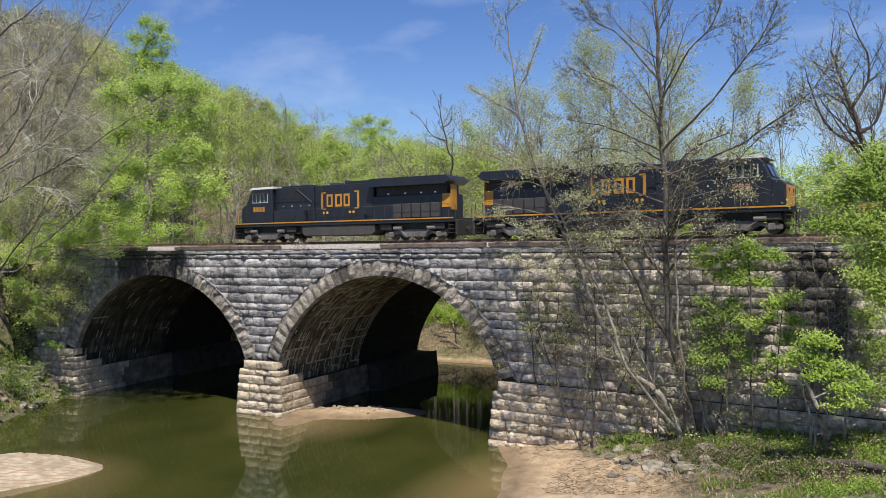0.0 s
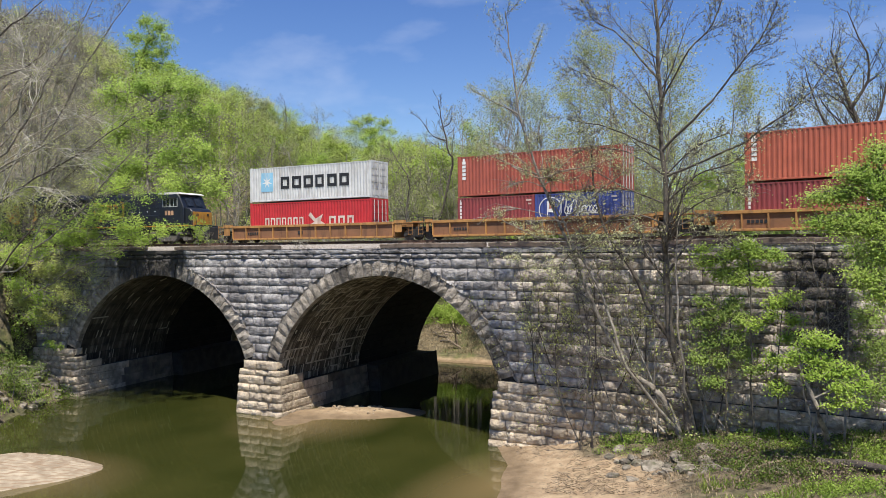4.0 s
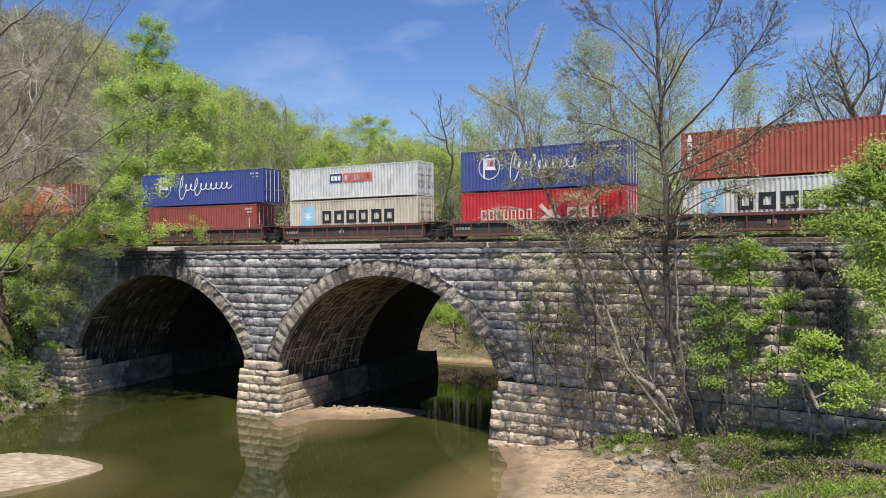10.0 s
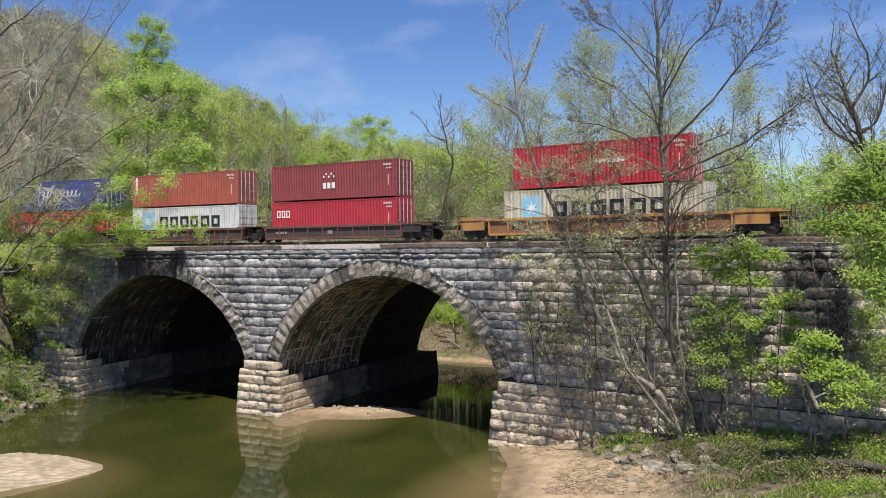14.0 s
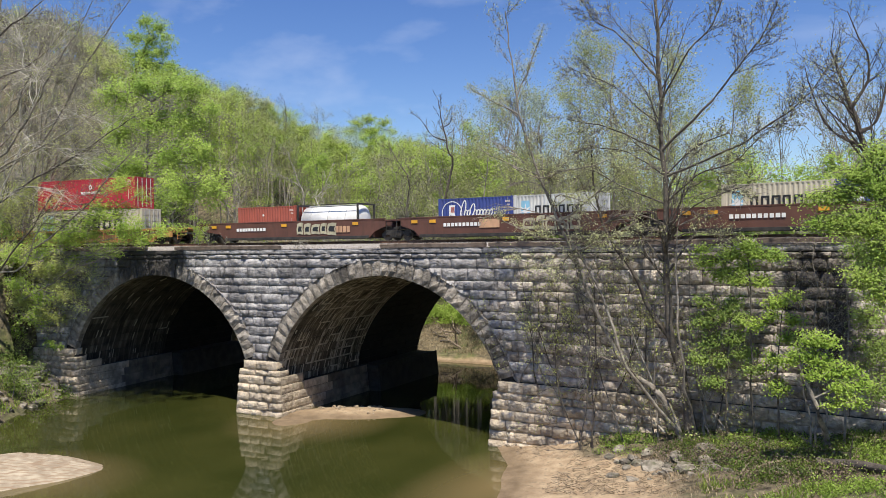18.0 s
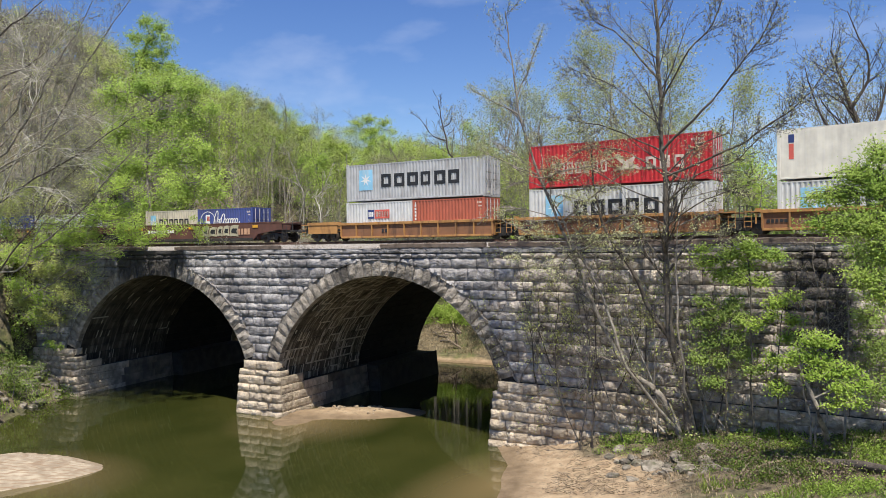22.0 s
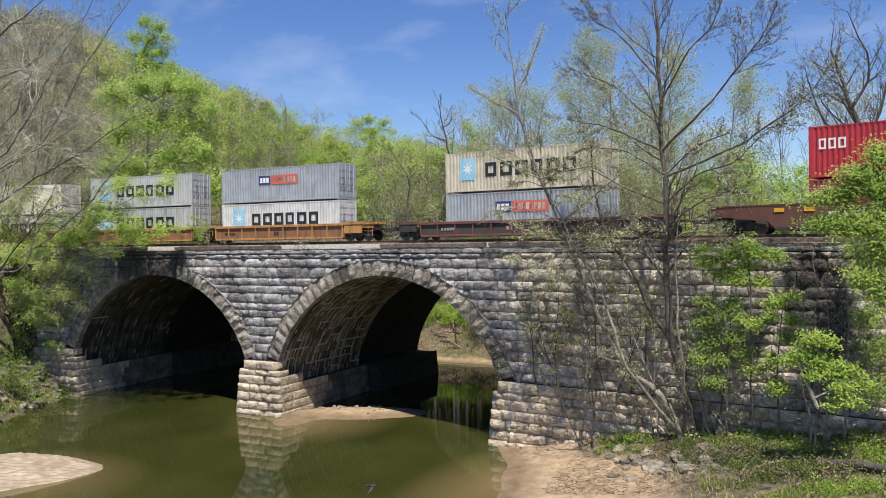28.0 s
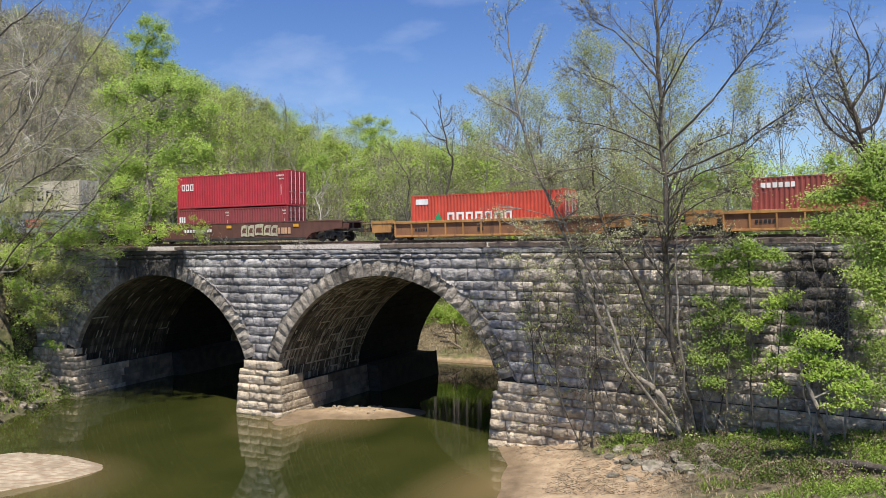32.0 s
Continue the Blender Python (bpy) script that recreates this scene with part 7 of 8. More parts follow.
for i, (x_, y_, tx, ty, dp) in enumerate(((-20, 76, 1090, 90, 76), (-23, 78, 1030, 110, 78), (-26, 78, 960, 190, 78), (-15, 75, 1190, 130, 75), (-9, 74, 1300, 170, 74), (-31, 80, 870, 190, 80))):
    spread_tree("tall olive budding tree beyond the railway line", [foot(x_, y_), seen(tx - 10, ty + 260, dp), seen(tx, ty, dp)], 0.2, 0.04, 650 + i, dict(SPARSE, kids=[20, 8, 4], ratio=(0.3, 0.5), fine=0.014), BARK_PALE, LEAF_BUD, 9, 0.135, 0.55, 0.8, 14)
spread_tree("tall bare dark tree with crooked limbs behind the line", [foot(4.0, 64.0), seen(1560, 400, 63), seen(1530, 260, 62), seen(1500, 170, 62), seen(1470, 90, 62)], 0.40, 0.07, 561, SPARSE, BARK_DARK, LEAF_BUD, 1, 0.10, 0.2, 0.3, 13, [(0.6, [seen(1560, 200, 62), seen(1575, 60, 62)], 0.18), (0.7, [seen(1540, 120, 62), seen(1500, 20, 62)], 0.16), (0.55, [seen(1470, 230, 62), seen(1440, 170, 62), seen(1425, 120, 62)], 0.15)])
for i, (x_, tx, ty, dp) in enumerate(((1, 1420, 330, 70), (-3, 1350, 300, 72), (-6, 1290, 320, 74), (-9, 1230, 330, 74), (4, 1480, 300, 68))):
    spread_tree("young green tree beyond the railway line", [foot(x_, dp), seen(tx, ty + 130, dp), seen(tx, ty, dp)], 0.14, 0.03, 620 + i, LEAFY, BARK, (LEAF, LEAF_LIME)[i % 2], 6, 0.24, 0.4, 0.8, 9)
spread_tree("dark bare tree with upswept twigs on the skyline", [foot(-53, 90), seen(797, 320, 90), seen(792, 262, 90), seen(782, 215, 90), seen(776, 178, 90)], 0.2, 0.04, 571, dict(SPARSE, kids=[12, 6, 4], ratio=(0.16, 0.28), fine=0.02), BARK_DARK, LEAF_BUD, 1, 0.10, 0.2, 0.1, 14, [(0.6, [seen(765, 240, 90), seen(745, 212, 90), seen(725, 200, 90)], 0.10), (0.72, [seen(798, 215, 90), seen(800, 185, 90)], 0.08)])
# west bank
spread_tree("large bare-limbed tree with hanging green tips on the bank", [foot(-72, 47), seen(-60, 560, 46), seen(-30, 330, 45), seen(-10, 120, 44), seen(10, -80, 44)], 0.40, 0.07, 571, SPARSE, BARK, LEAF_BUD, 1, 0.10, 0.2, 0.35, 18,
            [(0.35, [seen(90, 420, 44), seen(180, 330, 43), seen(250, 250, 43)], 0.12), (0.5, [seen(80, 250, 44), seen(160, 100, 43), seen(230, 0, 43)], 0.11), (0.25, [seen(60, 520, 44), seen(180, 440, 43)], 0.10), (0.6, [seen(40, 160, 42), seen(100, 40, 41)], 0.09)])
for i, (bx_, by_, tx, ty) in enumerate(((-78, 52, 40, 90), (-80, 50, -30, 60), (-74, 51, 120, 180), (-79, 54, 110, 100), (-84, 52, -40, 200))):
    spread_tree("bare grey-brown tree with fine tangled twigs", [foot(bx_, by_), tuple((Vector(foot(bx_, by_)) + seen(tx, ty, by_)) / 2), seen(tx, ty, by_)], 0.2, 0.04, 640 + i, dict(SPARSE, kids=[20, 7, 5], ratio=(0.26, 0.42)), BARK_PALE, LEAF_BUD, 1, 0.10, 0.2, 0.25, 15)
spread_tree("bare grey tree with a dense mesh of twigs on the bank", [foot(-76, 49), seen(20, 500, 50), seen(60, 300, 50), seen(80, 130, 50)], 0.26, 0.05, 573, SPARSE, BARK_PALE, LEAF_BUD, 1, 0.10, 0.2, 0.5, 14, [(0.5, [seen(130, 260, 50), seen(190, 200, 50)], 0.08)])
for i, (bx_, by_, tx, ty, hgt) in enumerate(((-71, 47.0, 60, 360, 10), (-71, 46, 0, 370, 11))):
    spread_tree("slender bank tree in light yellow-green leaf", [foot(bx_, by_), tuple((Vector(foot(bx_, by_)) + seen(tx, ty, by_ - 1)) / 2), seen(tx, ty, by_ - 1.2)], 0.11, 0.02, 580 + i, LEAFY, BARK, LEAF_BUD, 7, 0.14, 0.35, 0.7, hgt)
for i, (bx_, by_, sp_, lb_) in enumerate((((-79), 51, [(60, 520), (70, 380), (80, 220)], [(40, 130, 60, 60), (110, 110, 60, 60), (60, 230, 60, 60), (130, 220, 60, 60), (30, 320, 50, 50), (110, 330, 70, 50)]), ((-83), 53, [(0, 500), (10, 330), (20, 180)], [(-10, 120, 60, 60), (30, 60, 50, 50), (0, 230, 60, 60), (20, 380, 60, 50), (170, 270, 40, 60), (160, 160, 40, 50)]))):
    crown_tree("bare pale grey tree with a dense mesh of fine twigs", foot(bx_, by_), sp_, by_, lb_, 0.2, 644 + i, TWIG, LEAF_BUD, 30, 1, 0.09, fine=0.018, spread=0.3)
crown_tree("pale tan tree with tangled bare twigs over the bank", foot(-66.5, 40.0), [(-45, 460), (10, 320), (60, 190)], 39.5, [(60, 120, 66, 56), (130, 200, 56, 46), (60, 260, 66, 46), (165, 290, 56, 38), (205, 225, 38, 38), (115, 55, 46, 46), (30, 345, 56, 38), (130, 355, 56, 34), (20, 40, 50, 50)], 0.10, 646, BLEACHED, LEAF_BUD, 8, 1, 0.09, spread=0.2, deep=0.8, fine=0.010)
LUSH = dict(LEAFY, seg=1.4, kids=[22, 7, 4], ratio=(0.26, 0.40), angle=(35, 80), fine=0.015)
crown_tree("tall spreading tree in full yellow-green leaf behind the line", foot(-79, 66), [(262, 400), (262, 320), (262, 240), (270, 180)], 66, [(200, 170, 46, 40), (250, 150, 40, 34), (300, 150, 46, 30), (345, 160, 40, 26), (215, 230, 50, 44), (275, 215, 52, 44), (335, 215, 50, 40), (300, 280, 56, 46), (235, 300, 56, 46), (360, 270, 40, 44), (185, 300, 36, 40), (330, 340, 60, 44), (260, 370, 60, 40), (385, 330, 30, 40), (195, 375, 46, 36), (380, 190, 26, 20)], 0.30, 591, BARK, LEAF, 18, 20, 0.24, spread=0.45, fine=0.012)
crown_tree("tall tree in olive bud beside the green trees", foot(-86, 69), [(175, 360), (172, 220), (170, 120)], 69, [(170, 90, 36, 34), (195, 120, 34, 34), (150, 130, 30, 40), (180, 180, 40, 44), (130, 250, 40, 60), (150, 330, 46, 50)], 0.24, 592, BARK_PALE, LEAF_BUD, 15, 14, 0.18, spread=0.42, fine=0.014)
crown_tree("tall ragged tree in fresh green leaf on the skyline", foot(-124, 109), [(234, 200), (238, 132), (252, 100), (264, 60)], 109, [(238, 66, 16, 28), (258, 38, 20, 16), (284, 46, 20, 18), (300, 68, 16, 18), (284, 92, 22, 18), (262, 112, 24, 20), (306, 116, 22, 14), (240, 98, 16, 20), (268, 70, 18, 24), (256, 90, 14, 22), (276, 118, 22, 18), (340, 146, 30, 18), (300, 138, 36, 20), (250, 140, 30, 18)], 0.40, 593, BARK_DARK, LEAF, 26, 26, 0.32, spread=0.7, fine=0.02)
dome_ = seen(655, 330, 128)
crown_tree("rounded airy tree in fresh green leaf on the skyline", (dome_.x, dome_.y, float(ground_z(dome_.x, dome_.y)) - 0.3), [(655, 310), (655, 262), (655, 235)], 128, [(655, 210, 30, 12), (630, 216, 18, 14), (682, 216, 18, 14), (616, 234, 14, 16), (696, 234, 12, 14), (655, 232, 40, 14)], 0.25, 594, BARK_MID, HILL_GREEN, 50, 10, 0.27, spread=0.5, fine=0.02)
for i, (cx_, cy_, w_, dp) in enumerate(((662, 246, 38, 112), (690, 268, 30, 108), (640, 300, 30, 100), (655, 328, 32, 96), (548, 262, 26, 118), (438, 218, 34, 118), (630, 365, 20, 90), (705, 300, 22, 100))):
    at_ = seen(cx_, cy_, dp)
    gz_ = float(ground_z(at_.x, at_.y)) - 0.3
    low_ = seen(cx_, cy_ + w_ * 1.1, dp)
    crown_tree("round-crowned tree in bright lime green leaf on the slope", (at_.x, at_.y, min(gz_, low_.z)), [(cx_, cy_ + w_ * 0.9), (cx_ + 2, cy_)], dp, [(cx_, cy_ - w_ * 0.45, w_ * 0.6, w_ * 0.3), (cx_ - w_ * 0.55, cy_ - w_ * 0.05, w_ * 0.45, w_ * 0.32), (cx_ + w_ * 0.55, cy_, w_ * 0.45, w_ * 0.32), (cx_, cy_ + w_ * 0.15, w_ * 0.6, w_ * 0.35), (cx_ - w_ * 0.3, cy_ + w_ * 0.55, w_ * 0.5, w_ * 0.25), (cx_ + w_ * 0.4, cy_ + w_ * 0.5, w_ * 0.45, w_ * 0.25)], 0.16, 900 + i, BARK_PALE, LEAF_LIME, 46, 9, 0.25, group="woodland trees", spread=0.45, fine=0.02)
# bare limbs that stand out on the lower slope
for i, (dp, path_, r_, bk_) in enumerate(((84, ((570, 420), (566, 372), (560, 352), (572, 335), (584, 308)), 0.13, BLEACHED), (86, ((537, 420), (538, 352), (528, 322), (516, 290), (508, 268)), 0.17, BARK_PALE), (86, ((530, 410), (536, 340), (500, 312), (478, 300)), 0.13, BARK_PALE), (88, ((470, 400), (476, 330), (470, 280)), 0.12, BARK_PALE), (88, ((600, 400), (606, 330), (630, 300)), 0.10, TWIG), (84, ((720, 380), (724, 320), (700, 280), (690, 262)), 0.12, BARK_MID), (90, ((660, 400), (672, 330), (668, 290)), 0.10, BARK_PALE), (86, ((420, 400), (424, 340), (410, 300)), 0.11, BARK_PALE))):
    q = seen(*path_[0], dp)
    b_ = (q.x, q.y, min(float(ground_z(q.x, q.y)) - 0.2, q.z - 0.3))
    spread_tree("crooked bare tree on the lower slope behind the line", [b_] + [tuple(seen(x_, y_, dp)) for x_, y_ in path_], r_, 0.04, 920 + i, dict(SPARSE, kids=[14, 7, 4], wob=0.2, ratio=(0.2, 0.36), fine=0.018), bk_, LEAF_BUD, 1, 0.12, 0.2, 0.2, 10)
spread_tree("bare grey tree on the skyline", [foot(-104, 130), seen(503, 260, 130), seen(507, 212, 130), seen(503, 178, 130)], 0.18, 0.04, 596, dict(SPARSE, kids=[10, 6, 3], ratio=(0.18, 0.3), fine=0.025), BARK_DARK, LEAF_BUD, 1, 0.12, 0.2, 0.1, 14)
ROUND = dict(LUSH, kids=[14, 6, 3], ratio=(0.30, 0.46))
ROUND["from"] = [0.3, 0.25, 0.2]
for i, (tx, ty, dp, hgt, lf) in enumerate(((345, 165, 112, 13, LEAF), (400, 178, 126, 13, HILL_GREEN), (455, 190, 132, 12, HILL_OLIVE), (500, 205, 134, 12, LEAF), (545, 232, 134, 11, HILL_GREEN), (585, 250, 132, 10, LEAF_LIME), (380, 250, 104, 12, HILL_GREEN), (480, 270, 108, 12, HILL_OLIVE), (560, 290, 104, 11, LEAF), (740, 275, 112, 11, HILL_GREEN), (790, 280, 112, 11, LEAF))):
    top = seen(tx, ty, dp)
    low = Vector((top.x + fr.uniform(-0.8, 0.8), top.y, min(float(ground_z(top.x, top.y)) - 0.3, top.z - hgt * 0.9)))
    spread_tree("rounded tree in fresh leaf on the hillside", [tuple(low), tuple(low.lerp(top, 0.55) + Vector((fr.uniform(-0.6, 0.6), 0, 0))), tuple(top)], 0.2, 0.05, 800 + i, ROUND, BARK_PALE, lf, 10, 0.30, 0.6, 0.8, hgt)
for i, (pts_, sd_) in enumerate((((60, 430, 150, 400, 230, 385), 594), ((100, 440, 190, 425, 250, 410), 595), ((20, 430, 90, 405, 160, 415), 596), ((90, 470, 200, 370, 310, 318), 604), ((80, 460, 170, 360, 225, 330), 605), ((110, 480, 230, 430, 300, 400), 606))):
    spread_tree("low spray of lime green leaves before the line", [foot(-69 - i, 46.4), seen(pts_[0], pts_[1], 46), seen(pts_[2], pts_[3], 45.5), seen(pts_[4], pts_[5], 45)], 0.09, 0.015, sd_, dict(LEAFY, kids=[14, 6, 3], ratio=(0.16, 0.26)), BARK, LEAF_LIME, 6, 0.14, 0.28, 0.7, 8, (), "sapling")
for i, path_ in enumerate((((-60, 160), (0, 62), (45, 28), (100, -20)), ((-60, 330), (10, 270), (60, 190), (95, 120), (135, 60), (165, 0)), ((-80, 380), (0, 300), (60, 268), (120, 232), (190, 190)), ((-60, 420), (40, 330), (120, 285), (200, 232), (240, 205)), ((-80, 250), (-10, 150), (60, 110), (110, 60), (150, 30)), ((30, 480), (69, 406), (98, 378), (138, 347), (160, 352)), ((-60, 560), (20, 450), (60, 400), (100, 330), (150, 290)))):
    spread_tree("dark bare branching tree leaning over the bank", [foot(-66 - 2 * i, 38.5 + i)] + [seen(x_, y_, 37 + i) for x_, y_ in path_], 0.07 if i == 5 else 0.13, 0.02, 597 + i, dict(SPARSE, kids=[20, 8, 4], wob=0.2, up=0.0, ratio=(0.18, 0.32), angle=(25, 70), fine=0.011), (BARK_MID, BARK, BARK_PALE)[i % 3], LEAF_BUD, 1, 0.09, 0.2, 0.4, 12)
crown_tree("bank tree with hanging sprays of pale olive leaves", foot(-69.6, 46.0), [(10, 650), (25, 560), (45, 480)], 45.6, [(35, 450, 50, 34), (80, 480, 40, 34), (50, 530, 50, 40), (15, 570, 36, 40), (80, 560, 26, 30), (35, 605, 34, 18), (110, 470, 26, 26), (115, 520, 22, 24)], 0.09, 861, TWIG, LEAF_BUD, 17, 22, 0.17, spread=0.3, deep=0.25, fine=0.014)
crown_tree("climbing shrub of thin stems and few olive leaves against the wall", foot(-69.0, 46.3), [(95, 610), (105, 540), (120, 480)], 46.3, [(110, 480, 30, 34), (145, 470, 34, 22), (130, 520, 34, 28), (165, 490, 24, 34), (150, 545, 20, 20), (105, 560, 16, 36)], 0.05, 865, TWIG, LEAF_BUD, 22, 6, 0.14, "shrub", spread=0.3, deep=0.15, fine=0.014)
crown_tree("bank tree with sprays of fresh green leaves", foot(-71.5, 46.0), [(5, 620), (0, 500), (10, 420)], 45.4, [(20, 410, 46, 30), (90, 400, 44, 24), (150, 395, 40, 22), (200, 380, 44, 26), (30, 490, 40, 26), (140, 420, 30, 16), (230, 410, 24, 18)], 0.10, 862, BARK_MID, LEAF_LIME, 15, 12, 0.16, spread=0.3, deep=0.35)
crown_tree("low bush of fresh lime green leaves on the footing", foot(-67.6, 45.0), [(85, 640), (95, 620)], 45.4, [(95, 612, 16, 9), (110, 616, 12, 6), (82, 604, 8, 8)], 0.03, 866, BARK_MID, LEAF_LIME, 60, 12, 0.11, "bush", spread=0.1, deep=0.3)
crown_tree("bank tree with sprays of sunlit yellow-green leaves", foot(-67.5, 44.0), [(-20, 650), (0, 560), (20, 490)], 44.2, [(25, 450, 40, 26), (70, 445, 30, 20), (35, 505, 40, 26), (75, 525, 26, 24), (15, 580, 30, 24), (55, 570, 26, 18)], 0.06, 864, TWIG, LEAF_LIME, 15, 15, 0.16, spread=0.3, deep=0.25, fine=0.012)
crown_tree("shrub with shade-darkened leaves on the bank", foot(-65.0, 41.5), [(20, 720), (25, 680)], 41.0, [(20, 660, 36, 30), (60, 680, 34, 30), (10, 710, 30, 26), (75, 650, 24, 18)], 0.07, 863, BARK, LEAF_DARK, 20, 8, 0.12, "shrub")
# shaded bushes on the west bank
spots_c = [(-63 - fr.uniform(0, 13), 37 + fr.uniform(0, 10), 0, fr.uniform(0.8, 2.0)) for _ in range(90)]
scrub("bank_shrubs", "shrubs with shade-darkened leaves on the river bank", [(x, y, float(ground_z(x, y)), r) for x, y, _, r in spots_c[:28]], 200, 0.17, LEAF_DARK, 31)
scrub("bank_shrubs", "fresh green shrubs on the river bank", [(x, y, float(ground_z(x, y)) + 0.3, r) for x, y, _, r in [(x_ + 1.0, y_ - 2.5, 0, r_) for x_, y_, _, r_ in spots_c[28:52]]], 200, 0.14, LEAF_MID, 34)
spots_d = [(-66 - fr.uniform(0, 10), 38 + fr.uniform(0, 8), 0, fr.uniform(0.4, 1.0)) for _ in range(26)]
scrub("bank_shrubs", "light green weeds on the river bank", [(x, y, float(ground_z(x, y)), r) for x, y, _, r in spots_d], 100, 0.13, LEAF_MID, 32)
# bush on the far bank seen through the arch
spots_e = [(fr.uniform(-54, -38), fr.uniform(88, 97), 0, fr.uniform(0.9, 2.0)) for _ in range(36)]
scrub("far_bushes", "green bushes on the bank beyond the arches", [(x, y, float(ground_z(x, y)), r) for x, y, _, r in spots_e[:18]], 420, 0.17, HILL_GREEN, 33)

spots_h = [(fr.uniform(-56, -38), fr.uniform(96, 103), fr.uniform(0.5, 6.5), fr.uniform(1.6, 2.8)) for _ in range(44)]
scrub("far_bushes", "tall green thicket on the bank beyond the arches", [(x, y, float(ground_z(x, y)) + z, r) for x, y, z, r in spots_h], 260, 0.24, HILL_GREEN, 36)
spots_i = [(fr.uniform(-48.5, -41.5), fr.uniform(85.0, 88.5), 0, fr.uniform(0.8, 1.5)) for _ in range(22)]
scrub("far_bushes", "bright green bush over the brown bank beyond the arch", [(x, y, float(ground_z(x, y)) + 0.4, r) for x, y, _, r in spots_i], 380, 0.17, LEAF, 35)
for i in range(9):
    w = Wood(780 + i)
    x, y = w.g.uniform(-45.5, -40), w.g.uniform(81.5, 84.5)
    w.limb(Vector((0, 0, 0.1)), Vector((w.g.uniform(-1, 1), w.g.uniform(-0.4, 0.4), w.g.uniform(0.05, 0.5))), w.g.uniform(1.6, 3.4), w.g.uniform(0.07, 0.15), 0, dict(THIN, kids=[4, 3, 2], levels=2, seg=0.5, wob=0.3, up=-0.02))
    ob = link_mesh("dead_branch", w.mesh("dead_branch"), None, "", (DRIFT, BARK_DARK)[i % 2])
    ob.location = (x, y, float(ground_z(x, y)))
    tagged(ob, "crooked dead branch stranded on the bank beyond the arch", "branch", "stranded branches beyond the arch")

# ---------- bank details ----------
gs = random.Random(4)
rows_s = []
for j in range(17):
    row = []
    for i in range(49):
        a = 2 * math.pi * i / 48
        rr = 1 - j / 16
        u = math.cos(a) * rr * 6.4 * (1 + 0.05 * math.sin(3 * a + 1) + 0.02 * math.sin(7 * a))
        v = math.sin(a) * rr * 3.4 * (1 + 0.08 * math.sin(2 * a + 2) + 0.03 * math.sin(9 * a))
        # the long way points across the stream, its beds dip to the open water
        x, y = -44.7 + u * 0.6 + v * 0.8, 28.1 + u * 0.8 - v * 0.6
        h = 1.5 * (1 - rr ** 3) ** 0.75 * (1 - 0.12 * v) * (1 - 0.05 * u)
        bed = 0.17
        q = h / bed
        h = bed * (math.floor(q) + smooth(0.55, 1.0, q - math.floor(q)))
        row.append((x, y, -0.45 + h + 0.03 * math.sin(u * 3 + v * 5) * (1 - rr) + gs.uniform(-0.012, 0.012)))
    rows_s.append(row)
ob = surface("rock_slab", rows_s, None, SLAB)
tagged(ob, "pale tan layered rock slab rising from the river", "rock")


def boulder(k):
    g = random.Random(900 + k)
    bm = bmesh.new()
    bmesh.ops.create_icosphere(bm, subdivisions=1 + k % 2, radius=1.0)
    for v in bm.verts:
        q = noise.noise(v.co * 1.3 + Vector((k * 7.1, 0, 0))) * 0.6 + noise.noise(v.co * 3.1 + Vector((0, k * 3.3, 0))) * 0.35
        v.co *= 1 + q
        m_ = max(abs(v.co.x), abs(v.co.y), abs(v.co.z))
        v.co = v.co * (0.45 + 0.5 / max(m_, 0.3))
        v.co.z *= 0.75
    return done("boulder", bm)


BOULDERS = [boulder(k) for k in range(6)]
gb_ = random.Random(12)
spots = [(-12.7, 44.2, 0.36), (-11.6, 43.7, 0.42), (-10.0, 43.1, 0.72), (-8.0, 42.5, 0.58), (-8.6, 43.7, 0.55), (-7.2, 43.2, 0.45), (-11.2, 44.0, 0.34), (-9.0, 42.5, 0.36), (-6.6, 42.2, 0.34), (-12.3, 44.8, 0.3), (-5.0, 41.6, 0.3), (-7.4, 44.2, 0.5), (-10.6, 44.4, 0.4)]
spots += [(gb_.uniform(-69, -58), gb_.uniform(36, 47.5), gb_.uniform(0.2, 0.55)) for _ in range(90)]
spots += [(gb_.uniform(-69.5, -63.8), gb_.uniform(45.6, 48.8), gb_.uniform(0.15, 0.5)) for _ in range(40)]
spots += [(gb_.uniform(-13, -5), gb_.uniform(41, 44.2), gb_.uniform(0.12, 0.36)) for _ in range(20)]
spots += [(gb_.uniform(-39.5, -33.5), gb_.uniform(51.4, 54.2), gb_.uniform(0.06, 0.17)) for k in range(34)]
for x, y, r in spots:
    on_bar = -40 < x < -33
    ob = link_mesh("boulder", BOULDERS[gb_.randrange(6)], None, "", SLAB if on_bar else ROCK)
    ob.matrix_basis = pose(x, y, float(ground_z(x, y)) + r * (0.0 if x > -14 else 0.15), gb_.uniform(-25, 25), gb_.uniform(-25, 25), gb_.uniform(0, 360)) @ Matrix.Diagonal((r * gb_.uniform(0.9, 1.5), r, r * gb_.uniform(0.7, 1.0), 1))
    tagged(ob, "pale tan stone lying on the sand bar" if on_bar else "broken grey boulder lying on the river bank", "boulder", "boulders on the bank")
